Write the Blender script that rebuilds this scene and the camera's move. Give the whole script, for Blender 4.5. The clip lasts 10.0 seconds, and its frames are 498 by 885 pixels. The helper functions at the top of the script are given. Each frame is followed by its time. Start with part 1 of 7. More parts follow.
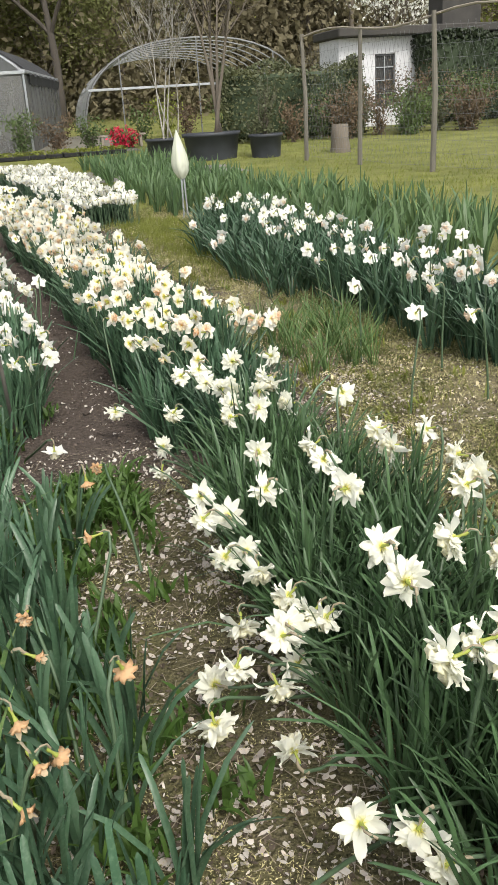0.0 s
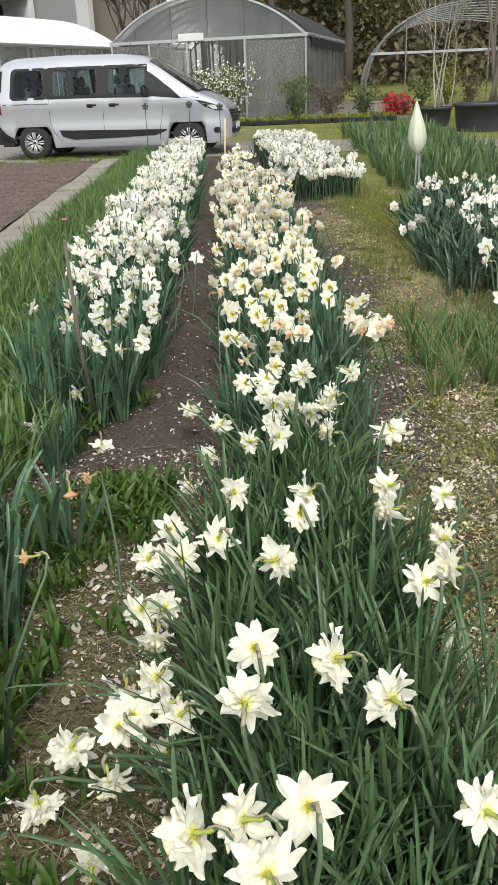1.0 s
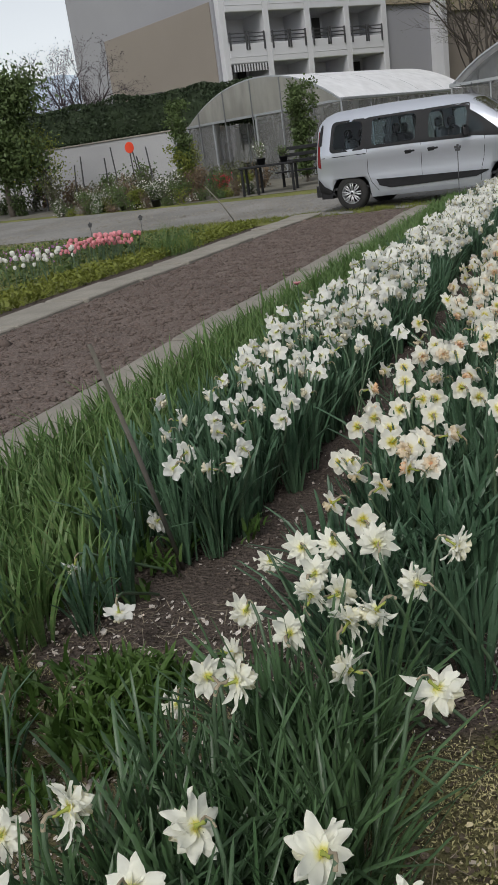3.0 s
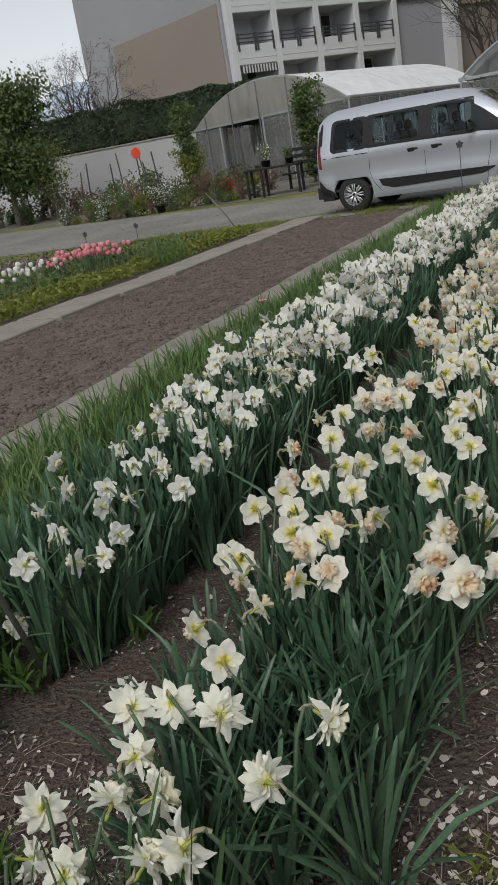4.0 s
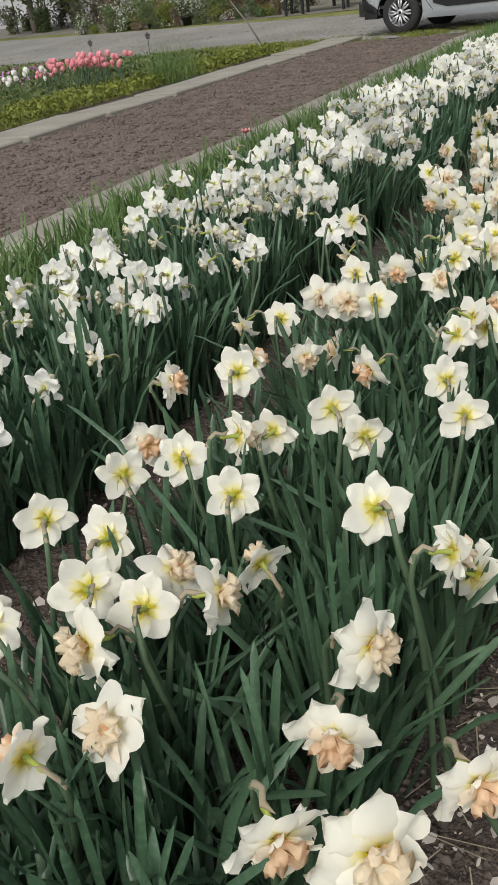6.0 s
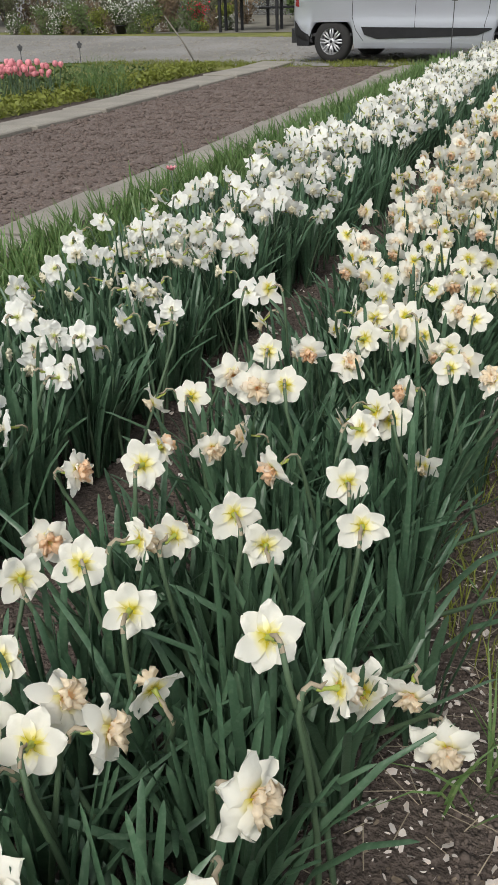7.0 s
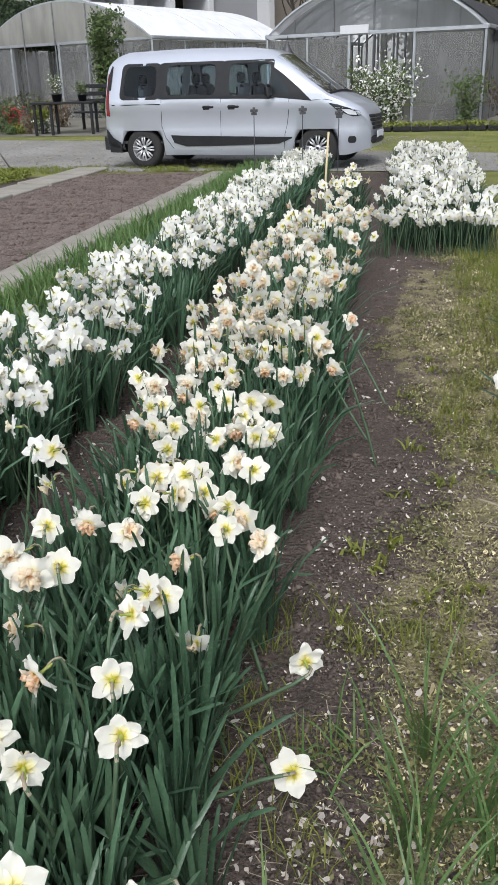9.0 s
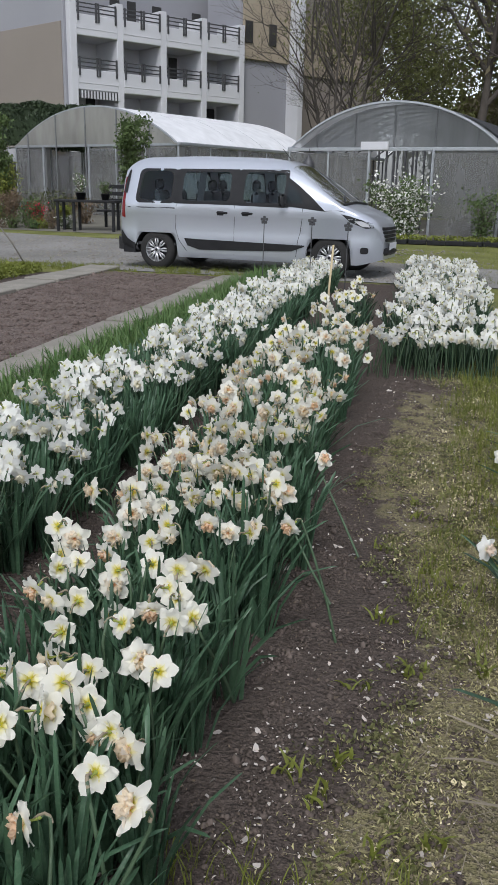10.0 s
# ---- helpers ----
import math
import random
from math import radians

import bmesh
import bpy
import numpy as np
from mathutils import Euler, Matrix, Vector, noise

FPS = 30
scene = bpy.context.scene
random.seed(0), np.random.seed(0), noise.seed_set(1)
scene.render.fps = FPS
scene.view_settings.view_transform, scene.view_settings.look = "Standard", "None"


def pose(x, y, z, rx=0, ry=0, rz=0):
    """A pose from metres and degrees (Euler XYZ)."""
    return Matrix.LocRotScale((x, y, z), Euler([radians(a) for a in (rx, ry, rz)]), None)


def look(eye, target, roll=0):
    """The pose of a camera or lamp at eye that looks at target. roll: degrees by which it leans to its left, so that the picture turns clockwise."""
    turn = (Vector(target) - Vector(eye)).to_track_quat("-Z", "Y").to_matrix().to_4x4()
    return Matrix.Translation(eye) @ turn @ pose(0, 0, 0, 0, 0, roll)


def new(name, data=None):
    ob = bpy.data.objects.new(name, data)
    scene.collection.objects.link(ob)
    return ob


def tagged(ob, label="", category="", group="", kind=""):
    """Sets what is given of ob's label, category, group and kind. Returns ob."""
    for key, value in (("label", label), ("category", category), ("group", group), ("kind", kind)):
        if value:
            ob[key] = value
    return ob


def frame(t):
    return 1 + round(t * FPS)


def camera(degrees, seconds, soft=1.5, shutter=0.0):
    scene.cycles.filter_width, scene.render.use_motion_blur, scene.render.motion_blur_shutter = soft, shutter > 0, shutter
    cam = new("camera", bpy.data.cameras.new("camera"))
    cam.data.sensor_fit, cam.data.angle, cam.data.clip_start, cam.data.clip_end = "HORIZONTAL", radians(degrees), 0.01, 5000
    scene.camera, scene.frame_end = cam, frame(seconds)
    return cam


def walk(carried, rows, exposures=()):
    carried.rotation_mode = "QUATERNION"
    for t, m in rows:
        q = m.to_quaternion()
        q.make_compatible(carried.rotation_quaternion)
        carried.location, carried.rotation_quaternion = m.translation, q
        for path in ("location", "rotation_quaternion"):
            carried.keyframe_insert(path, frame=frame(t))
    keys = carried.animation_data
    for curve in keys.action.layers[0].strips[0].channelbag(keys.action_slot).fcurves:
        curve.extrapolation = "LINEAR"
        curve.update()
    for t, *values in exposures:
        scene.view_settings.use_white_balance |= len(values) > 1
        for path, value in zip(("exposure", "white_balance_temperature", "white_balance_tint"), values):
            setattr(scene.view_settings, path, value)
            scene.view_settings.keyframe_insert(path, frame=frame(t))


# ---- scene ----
cam = camera(32.6, 10.0, 1.05)
PATH = [
    (0, (-0.782, -3.418, 1.208), (-0.336, -1.739, 0.518), -3.6),
    (0.5, (-0.453, -3.284, 1.208), (-0.281, -1.562, 0.506), -4.1),
    (1, (-0.090, -3.203, 1.236), (-0.189, -1.486, 0.508), -2.3),
    (1.5, (0.166, -3.060, 1.250), (-0.250, -1.374, 0.563), -3.5),
    (2, (0.327, -2.837, 1.249), (-0.206, -1.169, 0.601), -2.7),
    (2.2, (0.394, -2.726, 1.244), (-0.231, -1.080, 0.618), -3.5),
    (3.3, (0.513, -1.923, 1.163), (-0.324, -0.358, 0.581), -8.3),
    (3.5, (0.528, -1.786, 1.166), (-0.293, -0.208, 0.595), -8.5),
    (4, (0.597, -1.478, 1.151), (-0.272, 0.072, 0.576), -9.5),
    (4.5, (0.544, -1.190, 1.142), (-0.322, 0.342, 0.515), -7.0),
    (5, (0.454, -0.899, 1.095), (-0.421, 0.602, 0.409), -6.0),
    (5.2, (0.456, -0.794, 1.083), (-0.413, 0.703, 0.379), -6.3),
    (6.3, (0.375, -0.431, 0.925), (-0.513, 0.930, 0.002), -6.6),
    (6.5, (0.371, -0.418, 0.930), (-0.491, 0.949, -0.007), -5.5),
    (7, (0.402, -0.418, 1.078), (-0.335, 1.059, 0.203), -2.1),
    (7.5, (0.465, -0.482, 1.267), (-0.079, 1.125, 0.487), -1.2),
    (8, (0.487, -0.532, 1.326), (0.071, 1.122, 0.565), -0.2),
    (8.5, (0.471, -0.524, 1.314), (0.059, 1.124, 0.535), -0.5),
    (9, (0.537, -0.325, 1.268), (0.089, 1.337, 0.543), -1.6),
    (9.5, (0.599, -0.057, 1.340), (0.087, 1.629, 0.721), -1.6),
    (10, (0.619, 0.184, 1.300), (0.127, 1.906, 0.769), 1.2),
]
walk(cam, [(t, look(eye, target, roll)) for t, eye, target, roll in PATH],
     [(0.0, 0.55, 6800, 8), (1.0, 0.32, 6750, 6), (2.2, 0.12, 6420, 9), (3.3, -0.62, 6450, 9), (4.0, -0.62, 6500, 9), (4.5, -0.36, 6600, 8), (5.2, -0.16, 6650, 8), (6.5, -0.06, 6650, 8), (7.5, 0.08, 6350, 10), (8.5, 0.22, 6200, 11), (9.5, 0.14, 6100, 11), (10.0, -0.22, 6050, 11)])

# ---- world and light: bright overcast afternoon ----
SUN_AZ, SUN_EL = 172.0, 50.0
world = bpy.data.worlds.new("overcast")
scene.world = world
world.use_nodes = True
wn, wl = world.node_tree.nodes, world.node_tree.links
wn.clear()
w_out, w_bg, w_sky, w_hsv = (wn.new(k) for k in ("ShaderNodeOutputWorld", "ShaderNodeBackground", "ShaderNodeTexSky", "ShaderNodeHueSaturation"))
w_sky.sky_type, w_sky.sun_disc = "NISHITA", False
w_sky.sun_elevation, w_sky.sun_rotation = radians(SUN_EL), radians(SUN_AZ)
w_sky.dust_density, w_sky.air_density, w_sky.ozone_density = 1.0, 1.0, 1.0
w_hsv.inputs["Saturation"].default_value = 0.22
w_bg.inputs["Strength"].default_value = 0.2
wl.new(w_sky.outputs[0], w_hsv.inputs["Color"])
wl.new(w_hsv.outputs[0], w_bg.inputs["Color"])
wl.new(w_bg.outputs[0], w_out.inputs["Surface"])
sun_data = bpy.data.lights.new("sun", "SUN")
sun_data.energy, sun_data.angle, sun_data.color = 2.5, radians(20), (1.0, 0.96, 0.9)
sun = new("sun", sun_data)
sun_dir = Vector((math.sin(radians(SUN_AZ)) * math.cos(radians(SUN_EL)), math.cos(radians(SUN_AZ)) * math.cos(radians(SUN_EL)), math.sin(radians(SUN_EL))))
sun.matrix_world = look(sun_dir * 60, (0, 0, 0))


# ---- materials ----
def mat(name, a, b, scale=8.0, rough=0.7, bump=0.3, fine=60.0, metal=0.0, c=None, spread=0.25, translucent=0.0, vary=0.0, bump_size=0.01, stretch=(1, 1, 1), spec=0.4, coat=0.0):
    """A surface with two scales of variation: colours a and b by broad noise, c by fine noise, relief by both."""
    m = bpy.data.materials.new(name)
    m.use_nodes = True
    n, l = m.node_tree.nodes, m.node_tree.links
    p = n["Principled BSDF"]
    out = n["Material Output"]
    tc, mp = n.new("ShaderNodeTexCoord"), n.new("ShaderNodeMapping")
    mp.inputs["Scale"].default_value = stretch
    l.new(tc.outputs["Object"], mp.inputs["Vector"])
    big, small = n.new("ShaderNodeTexNoise"), n.new("ShaderNodeTexNoise")
    big.inputs["Scale"].default_value, big.inputs["Detail"].default_value = scale, 5
    small.inputs["Scale"].default_value, small.inputs["Detail"].default_value = fine, 4
    for t in (big, small):
        l.new(mp.outputs[0], t.inputs["Vector"])
    ramp = n.new("ShaderNodeValToRGB")
    ramp.color_ramp.elements[0].position, ramp.color_ramp.elements[1].position = 0.5 - spread, 0.5 + spread
    ramp.color_ramp.elements[0].color, ramp.color_ramp.elements[1].color = (*a, 1), (*b, 1)
    l.new(big.outputs["Fac"], ramp.inputs["Fac"])
    mix = n.new("ShaderNodeMix")
    mix.data_type = "RGBA"
    ramp2 = n.new("ShaderNodeValToRGB")
    ramp2.color_ramp.elements[0].position, ramp2.color_ramp.elements[1].position = 0.48, 0.72
    l.new(small.outputs["Fac"], ramp2.inputs["Fac"])
    l.new(ramp2.outputs["Color"], mix.inputs["Factor"])
    l.new(ramp.outputs["Color"], mix.inputs["A"])
    mix.inputs["B"].default_value = (*(c or tuple(0.5 * (u + v) for u, v in zip(a, b))), 1)
    colour = mix.outputs["Result"]
    if vary:
        info, geo, hsv = n.new("ShaderNodeObjectInfo"), n.new("ShaderNodeNewGeometry"), n.new("ShaderNodeHueSaturation")
        add, rng = n.new("ShaderNodeMath"), n.new("ShaderNodeMapRange")
        add.operation = "ADD"
        l.new(info.outputs["Random"], add.inputs[0])
        l.new(geo.outputs["Random Per Island"], add.inputs[1])
        rng.inputs["From Max"].default_value = 2
        rng.inputs["To Min"].default_value, rng.inputs["To Max"].default_value = 1 - vary, 1 + vary
        l.new(add.outputs[0], rng.inputs["Value"])
        l.new(rng.outputs[0], hsv.inputs["Value"])
        l.new(colour, hsv.inputs["Color"])
        colour = hsv.outputs["Color"]
    l.new(colour, p.inputs["Base Color"])
    p.inputs["Roughness"].default_value, p.inputs["Metallic"].default_value = rough, metal
    p.inputs["Specular IOR Level"].default_value = spec
    p.inputs["Coat Weight"].default_value = coat
    if bump:
        bm_ = n.new("ShaderNodeBump")
        bm_.inputs["Strength"].default_value, bm_.inputs["Distance"].default_value = bump, bump_size
        l.new(small.outputs["Fac"], bm_.inputs["Height"])
        l.new(bm_.outputs[0], p.inputs["Normal"])
    if translucent:
        tr, ms = n.new("ShaderNodeBsdfTranslucent"), n.new("ShaderNodeMixShader")
        ms.inputs[0].default_value = translucent
        l.new(colour, tr.inputs["Color"])
        l.new(p.outputs[0], ms.inputs[1])
        l.new(tr.outputs[0], ms.inputs[2])
        l.new(ms.outputs[0], out.inputs["Surface"])
    return m


def petal_mat(name, outer, inner, heart, back_glow=0.45, reach=0.33):
    """Petal tissue: a pigment gradient along the petal (attribute "along") from the heart to the tip, faint veins, translucent."""
    m = bpy.data.materials.new(name)
    m.use_nodes = True
    n, l = m.node_tree.nodes, m.node_tree.links
    p, out = n["Principled BSDF"], n["Material Output"]
    at = n.new("ShaderNodeAttribute")
    at.attribute_name = "along"
    ramp = n.new("ShaderNodeValToRGB")
    e = ramp.color_ramp.elements
    e[0].position, e[0].color = 0.09, (*heart, 1)
    e[1].position, e[1].color = reach, (*outer, 1)
    mid = e.new(0.58 * reach)
    mid.color = (*inner, 1)
    noise_t, add = n.new("ShaderNodeTexNoise"), n.new("ShaderNodeMath")
    noise_t.inputs["Scale"].default_value = 90
    add.operation = "MULTIPLY_ADD"
    add.inputs[1].default_value = 0.2
    tc = n.new("ShaderNodeTexCoord")
    l.new(tc.outputs["Object"], noise_t.inputs["Vector"])
    l.new(noise_t.outputs["Fac"], add.inputs[0])
    l.new(at.outputs["Fac"], add.inputs[2])
    sub = n.new("ShaderNodeMath")
    sub.operation = "SUBTRACT"
    sub.inputs[1].default_value = 0.1
    l.new(add.outputs[0], sub.inputs[0])
    l.new(sub.outputs[0], ramp.inputs["Fac"])
    info, geo, addv, rng, hsv = (n.new(k) for k in ("ShaderNodeObjectInfo", "ShaderNodeNewGeometry", "ShaderNodeMath", "ShaderNodeMapRange", "ShaderNodeHueSaturation"))
    l.new(info.outputs["Random"], addv.inputs[0])
    l.new(geo.outputs["Random Per Island"], addv.inputs[1])
    rng.inputs["From Max"].default_value = 2
    rng.inputs["To Min"].default_value, rng.inputs["To Max"].default_value = 0.88, 1.06
    l.new(addv.outputs[0], rng.inputs["Value"])
    l.new(rng.outputs[0], hsv.inputs["Value"])
    l.new(ramp.outputs["Color"], hsv.inputs["Color"])
    l.new(hsv.outputs["Color"], p.inputs["Base Color"])
    p.inputs["Roughness"].default_value = 0.6
    p.inputs["Specular IOR Level"].default_value = 0.25
    bmp = n.new("ShaderNodeBump")
    bmp.inputs["Strength"].default_value, bmp.inputs["Distance"].default_value = 0.25, 0.003
    l.new(noise_t.outputs["Fac"], bmp.inputs["Height"])
    l.new(bmp.outputs[0], p.inputs["Normal"])
    tr, ms = n.new("ShaderNodeBsdfTranslucent"), n.new("ShaderNodeMixShader")
    ms.inputs[0].default_value = back_glow
    l.new(hsv.outputs["Color"], tr.inputs["Color"])
    l.new(p.outputs[0], ms.inputs[1])
    l.new(tr.outputs[0], ms.inputs[2])
    l.new(ms.outputs[0], out.inputs["Surface"])
    return m


def film_mat(name, colour, clear=0.35, rough=0.35):
    """Dusty plastic film: scatters most of the light through and lets some of the view pass."""
    m = bpy.data.materials.new(name)
    m.use_nodes = True
    n, l = m.node_tree.nodes, m.node_tree.links
    p, out = n["Principled BSDF"], n["Material Output"]
    tc, nz, ramp = n.new("ShaderNodeTexCoord"), n.new("ShaderNodeTexNoise"), n.new("ShaderNodeValToRGB")
    mp = n.new("ShaderNodeMapping")
    mp.inputs["Scale"].default_value = (1, 1, 0.25)
    nz.inputs["Scale"].default_value, nz.inputs["Detail"].default_value = 2.5, 6
    l.new(tc.outputs["Object"], mp.inputs["Vector"])
    l.new(mp.outputs[0], nz.inputs["Vector"])
    ramp.color_ramp.elements[0].position, ramp.color_ramp.elements[1].position = 0.3, 0.7
    ramp.color_ramp.elements[0].color = (*[0.82 * v for v in colour], 1)
    ramp.color_ramp.elements[1].color = (*colour, 1)
    l.new(nz.outputs["Fac"], ramp.inputs["Fac"])
    l.new(ramp.outputs[0], p.inputs["Base Color"])
    p.inputs["Roughness"].default_value = rough
    tr, cl, m1, m2 = n.new("ShaderNodeBsdfTranslucent"), n.new("ShaderNodeBsdfTransparent"), n.new("ShaderNodeMixShader"), n.new("ShaderNodeMixShader")
    l.new(ramp.outputs[0], tr.inputs["Color"])
    m1.inputs[0].default_value, m2.inputs[0].default_value = 0.4 if clear else 0.12, clear
    if clear:
        dust = n.new("ShaderNodeMapRange")
        dust.inputs["From Min"].default_value, dust.inputs["From Max"].default_value = 0.3, 0.7
        dust.inputs["To Min"].default_value, dust.inputs["To Max"].default_value = min(0.9, clear * 1.2), clear * 0.82
        l.new(nz.outputs["Fac"], dust.inputs["Value"])
        l.new(dust.outputs[0], m2.inputs[0])
    l.new(p.outputs[0], m1.inputs[1])
    l.new(tr.outputs[0], m1.inputs[2])
    l.new(m1.outputs[0], m2.inputs[1])
    l.new(cl.outputs[0], m2.inputs[2])
    l.new(m2.outputs[0], out.inputs["Surface"])
    return m


def glass_mat(name, tint, clear=0.5, rough=0.02):
    m = bpy.data.materials.new(name)
    m.use_nodes = True
    n, l = m.node_tree.nodes, m.node_tree.links
    out = n["Material Output"]
    n.remove(n["Principled BSDF"])
    gl, cl, ms, fr = n.new("ShaderNodeBsdfGlossy"), n.new("ShaderNodeBsdfTransparent"), n.new("ShaderNodeMixShader"), n.new("ShaderNodeFresnel")
    fr.inputs["IOR"].default_value = 1.38
    gl.inputs["Roughness"].default_value = rough
    cl.inputs["Color"].default_value = (*[v * clear for v in tint], 1)
    l.new(fr.outputs[0], ms.inputs[0])
    l.new(cl.outputs[0], ms.inputs[1])
    l.new(gl.outputs[0], ms.inputs[2])
    l.new(ms.outputs[0], out.inputs["Surface"])
    return m


M_LEAF = mat("daffodil_leaf", (0.031, 0.07, 0.04), (0.068, 0.126, 0.07), 3.0, 0.38, 0.1, 120, vary=0.55, translucent=0.16, c=(0.08, 0.13, 0.08))
M_LEAF_GREEN = mat("lush_leaf", (0.0475, 0.0997, 0.0437), (0.0997, 0.179, 0.076), 3.0, 0.38, 0.1, 120, vary=0.5, translucent=0.18, c=(0.0741, 0.123, 0.0646))
M_STEM = mat("flower_stem", (0.055, 0.095, 0.05), (0.085, 0.13, 0.075), 30, 0.5, 0.1, 200, vary=0.2)
M_GRASSY = mat("verge_leaf", (0.0605, 0.127, 0.0363), (0.121, 0.204, 0.066), 2.0, 0.5, 0.1, 90, vary=0.35, translucent=0.3, c=(0.176, 0.22, 0.088))
M_IRIS = mat("iris_leaf", (0.06, 0.115, 0.05), (0.13, 0.2, 0.085), 1.5, 0.5, 0.1, 90, vary=0.5, translucent=0.25)
M_WEED = mat("weed_leaf", (0.0408, 0.0892, 0.017), (0.0808, 0.145, 0.0306), 4.0, 0.5, 0.1, 90, vary=0.3, translucent=0.3)
M_CUSHION = mat("cushion_weed_leaf", (0.09, 0.108, 0.035), (0.3, 0.29, 0.125), 5.0, 0.7, 0.1, 90, vary=0.6, translucent=0.25)
M_MOSS = mat("moss_weed", (0.146, 0.142, 0.056), (0.538, 0.487, 0.269), 6.0, 0.8, 0.1, 90, vary=0.75, translucent=0.2)
M_DRY = mat("dry_stalk", (0.2, 0.165, 0.12), (0.36, 0.31, 0.23), 20, 0.8, 0.2, 150, vary=0.3)
M_NECK = mat("flower_neck", (0.3, 0.36, 0.07), (0.4, 0.44, 0.1), 60, 0.5, 0.1, 200, translucent=0.2)
M_SPATHE = mat("papery_spathe", (0.28, 0.235, 0.16), (0.5, 0.42, 0.31), 40, 0.8, 0.2, 200, translucent=0.3)
M_PET_CREAM = petal_mat("petal_cream", (0.93, 0.925, 0.83), (0.91, 0.89, 0.58), (0.78, 0.74, 0.2), reach=0.27)
M_PET_PEACH = petal_mat("petal_ivory", (0.94, 0.92, 0.83), (0.91, 0.86, 0.5), (0.62, 0.54, 0.03), reach=0.4)
M_PET_WHITE = petal_mat("petal_white", (0.94, 0.935, 0.885), (0.93, 0.92, 0.84), (0.84, 0.82, 0.54))
M_PET_FADED = petal_mat("petal_faded", (0.72, 0.58, 0.4), (0.6, 0.42, 0.25), (0.42, 0.3, 0.14))
M_COR_YEL = petal_mat("corona_yellow", (0.95, 0.92, 0.74), (0.93, 0.87, 0.5), (0.82, 0.72, 0.18))
M_COR_PEACH = petal_mat("corona_peach", (0.98, 0.76, 0.55), (0.98, 0.82, 0.62), (0.93, 0.8, 0.44), 0.6)
M_COR_PALE = petal_mat("corona_pale_peach", (0.96, 0.86, 0.69), (0.96, 0.86, 0.64), (0.92, 0.82, 0.42), 0.6)
M_PET_BLUSH = petal_mat("petal_blush", (0.99, 0.9, 0.78), (0.99, 0.79, 0.56), (0.98, 0.64, 0.36), 0.62, 0.55)
M_COR_PINK = petal_mat("corona_pale_pink", (0.95, 0.82, 0.7), (0.95, 0.87, 0.76), (0.9, 0.84, 0.6), 0.55)
M_COR_WHITE = petal_mat("corona_ivory", (0.93, 0.88, 0.72), (0.92, 0.86, 0.66), (0.8, 0.72, 0.36))
M_COR_FADED = petal_mat("corona_faded", (0.78, 0.52, 0.3), (0.62, 0.4, 0.22), (0.42, 0.24, 0.1))
M_FALLEN = mat("fallen_petal", (0.44, 0.385, 0.345), (0.76, 0.72, 0.68), 6, 0.7, 0.1, 80, vary=0.35, c=(0.66, 0.56, 0.48), translucent=0.25)
M_CHIP = mat("wood_chip", (0.051, 0.0382, 0.0289), (0.145, 0.115, 0.085), 9, 0.9, 0.3, 120, vary=0.6, c=(0.17, 0.136, 0.102))
M_TILTH = mat("tilled_soil", (0.095, 0.071, 0.061), (0.15, 0.115, 0.1), 1.6, 0.95, 1.0, 38, c=(0.2, 0.158, 0.137), bump_size=0.03)
M_EARTH = mat("trodden_earth", (0.11, 0.1, 0.085), (0.2, 0.185, 0.16), 0.8, 0.95, 0.5, 30, c=(0.1, 0.11, 0.06))
M_CONC = mat("old_concrete", (0.19, 0.175, 0.15), (0.32, 0.295, 0.255), 2.5, 0.9, 0.35, 70, c=(0.2, 0.19, 0.16), vary=0.1)
M_GRAVEL = mat("packed_gravel", (0.153, 0.147, 0.135), (0.27, 0.261, 0.248), 0.5, 0.95, 0.6, 22, c=(0.126, 0.119, 0.104), bump_size=0.02)
M_STEEL = mat("galvanised_steel", (0.32, 0.34, 0.36), (0.45, 0.46, 0.48), 6, 0.45, 0.1, 60, metal=0.6)
M_DARKSTEEL = mat("dark_steel", (0.05, 0.05, 0.055), (0.09, 0.09, 0.095), 6, 0.5, 0.1, 60, metal=0.3)
M_FILM = film_mat("dusty_film", (0.297, 0.299, 0.295), 0.5)
M_FILM_ROOF = film_mat("white_roof_film", (0.856, 0.856, 0.874), 0.0, 0.5)
M_FILM_CREAM = film_mat("yellowed_film", (0.504, 0.495, 0.45), 0.34)
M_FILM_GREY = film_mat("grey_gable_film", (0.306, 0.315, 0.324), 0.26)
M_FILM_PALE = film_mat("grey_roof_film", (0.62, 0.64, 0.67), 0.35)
M_OLDSTEEL = mat("dull_steel", (0.13, 0.135, 0.14), (0.22, 0.225, 0.23), 6, 0.6, 0.1, 60, metal=0.3)
M_WALLGREY = mat("grey_render", (0.324, 0.324, 0.338), (0.405, 0.405, 0.414), 0.5, 0.9, 0.15, 25, c=(0.342, 0.342, 0.347))
M_NET = mat("shade_net", (0.02, 0.022, 0.024), (0.045, 0.045, 0.05), 2, 0.9, 0.4, 60)
M_STUCCO_W = mat("white_stucco", (0.486, 0.486, 0.513), (0.603, 0.603, 0.63), 0.4, 0.9, 0.3, 40, c=(0.54, 0.54, 0.567))
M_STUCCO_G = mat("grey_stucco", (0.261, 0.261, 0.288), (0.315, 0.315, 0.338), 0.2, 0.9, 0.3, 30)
M_STUCCO_B = mat("beige_stucco", (0.225, 0.196, 0.171), (0.261, 0.23, 0.203), 0.2, 0.9, 0.3, 30)
M_STUCCO_T = mat("tan_stucco", (0.297, 0.248, 0.184), (0.36, 0.306, 0.234), 0.2, 0.9, 0.3, 30)
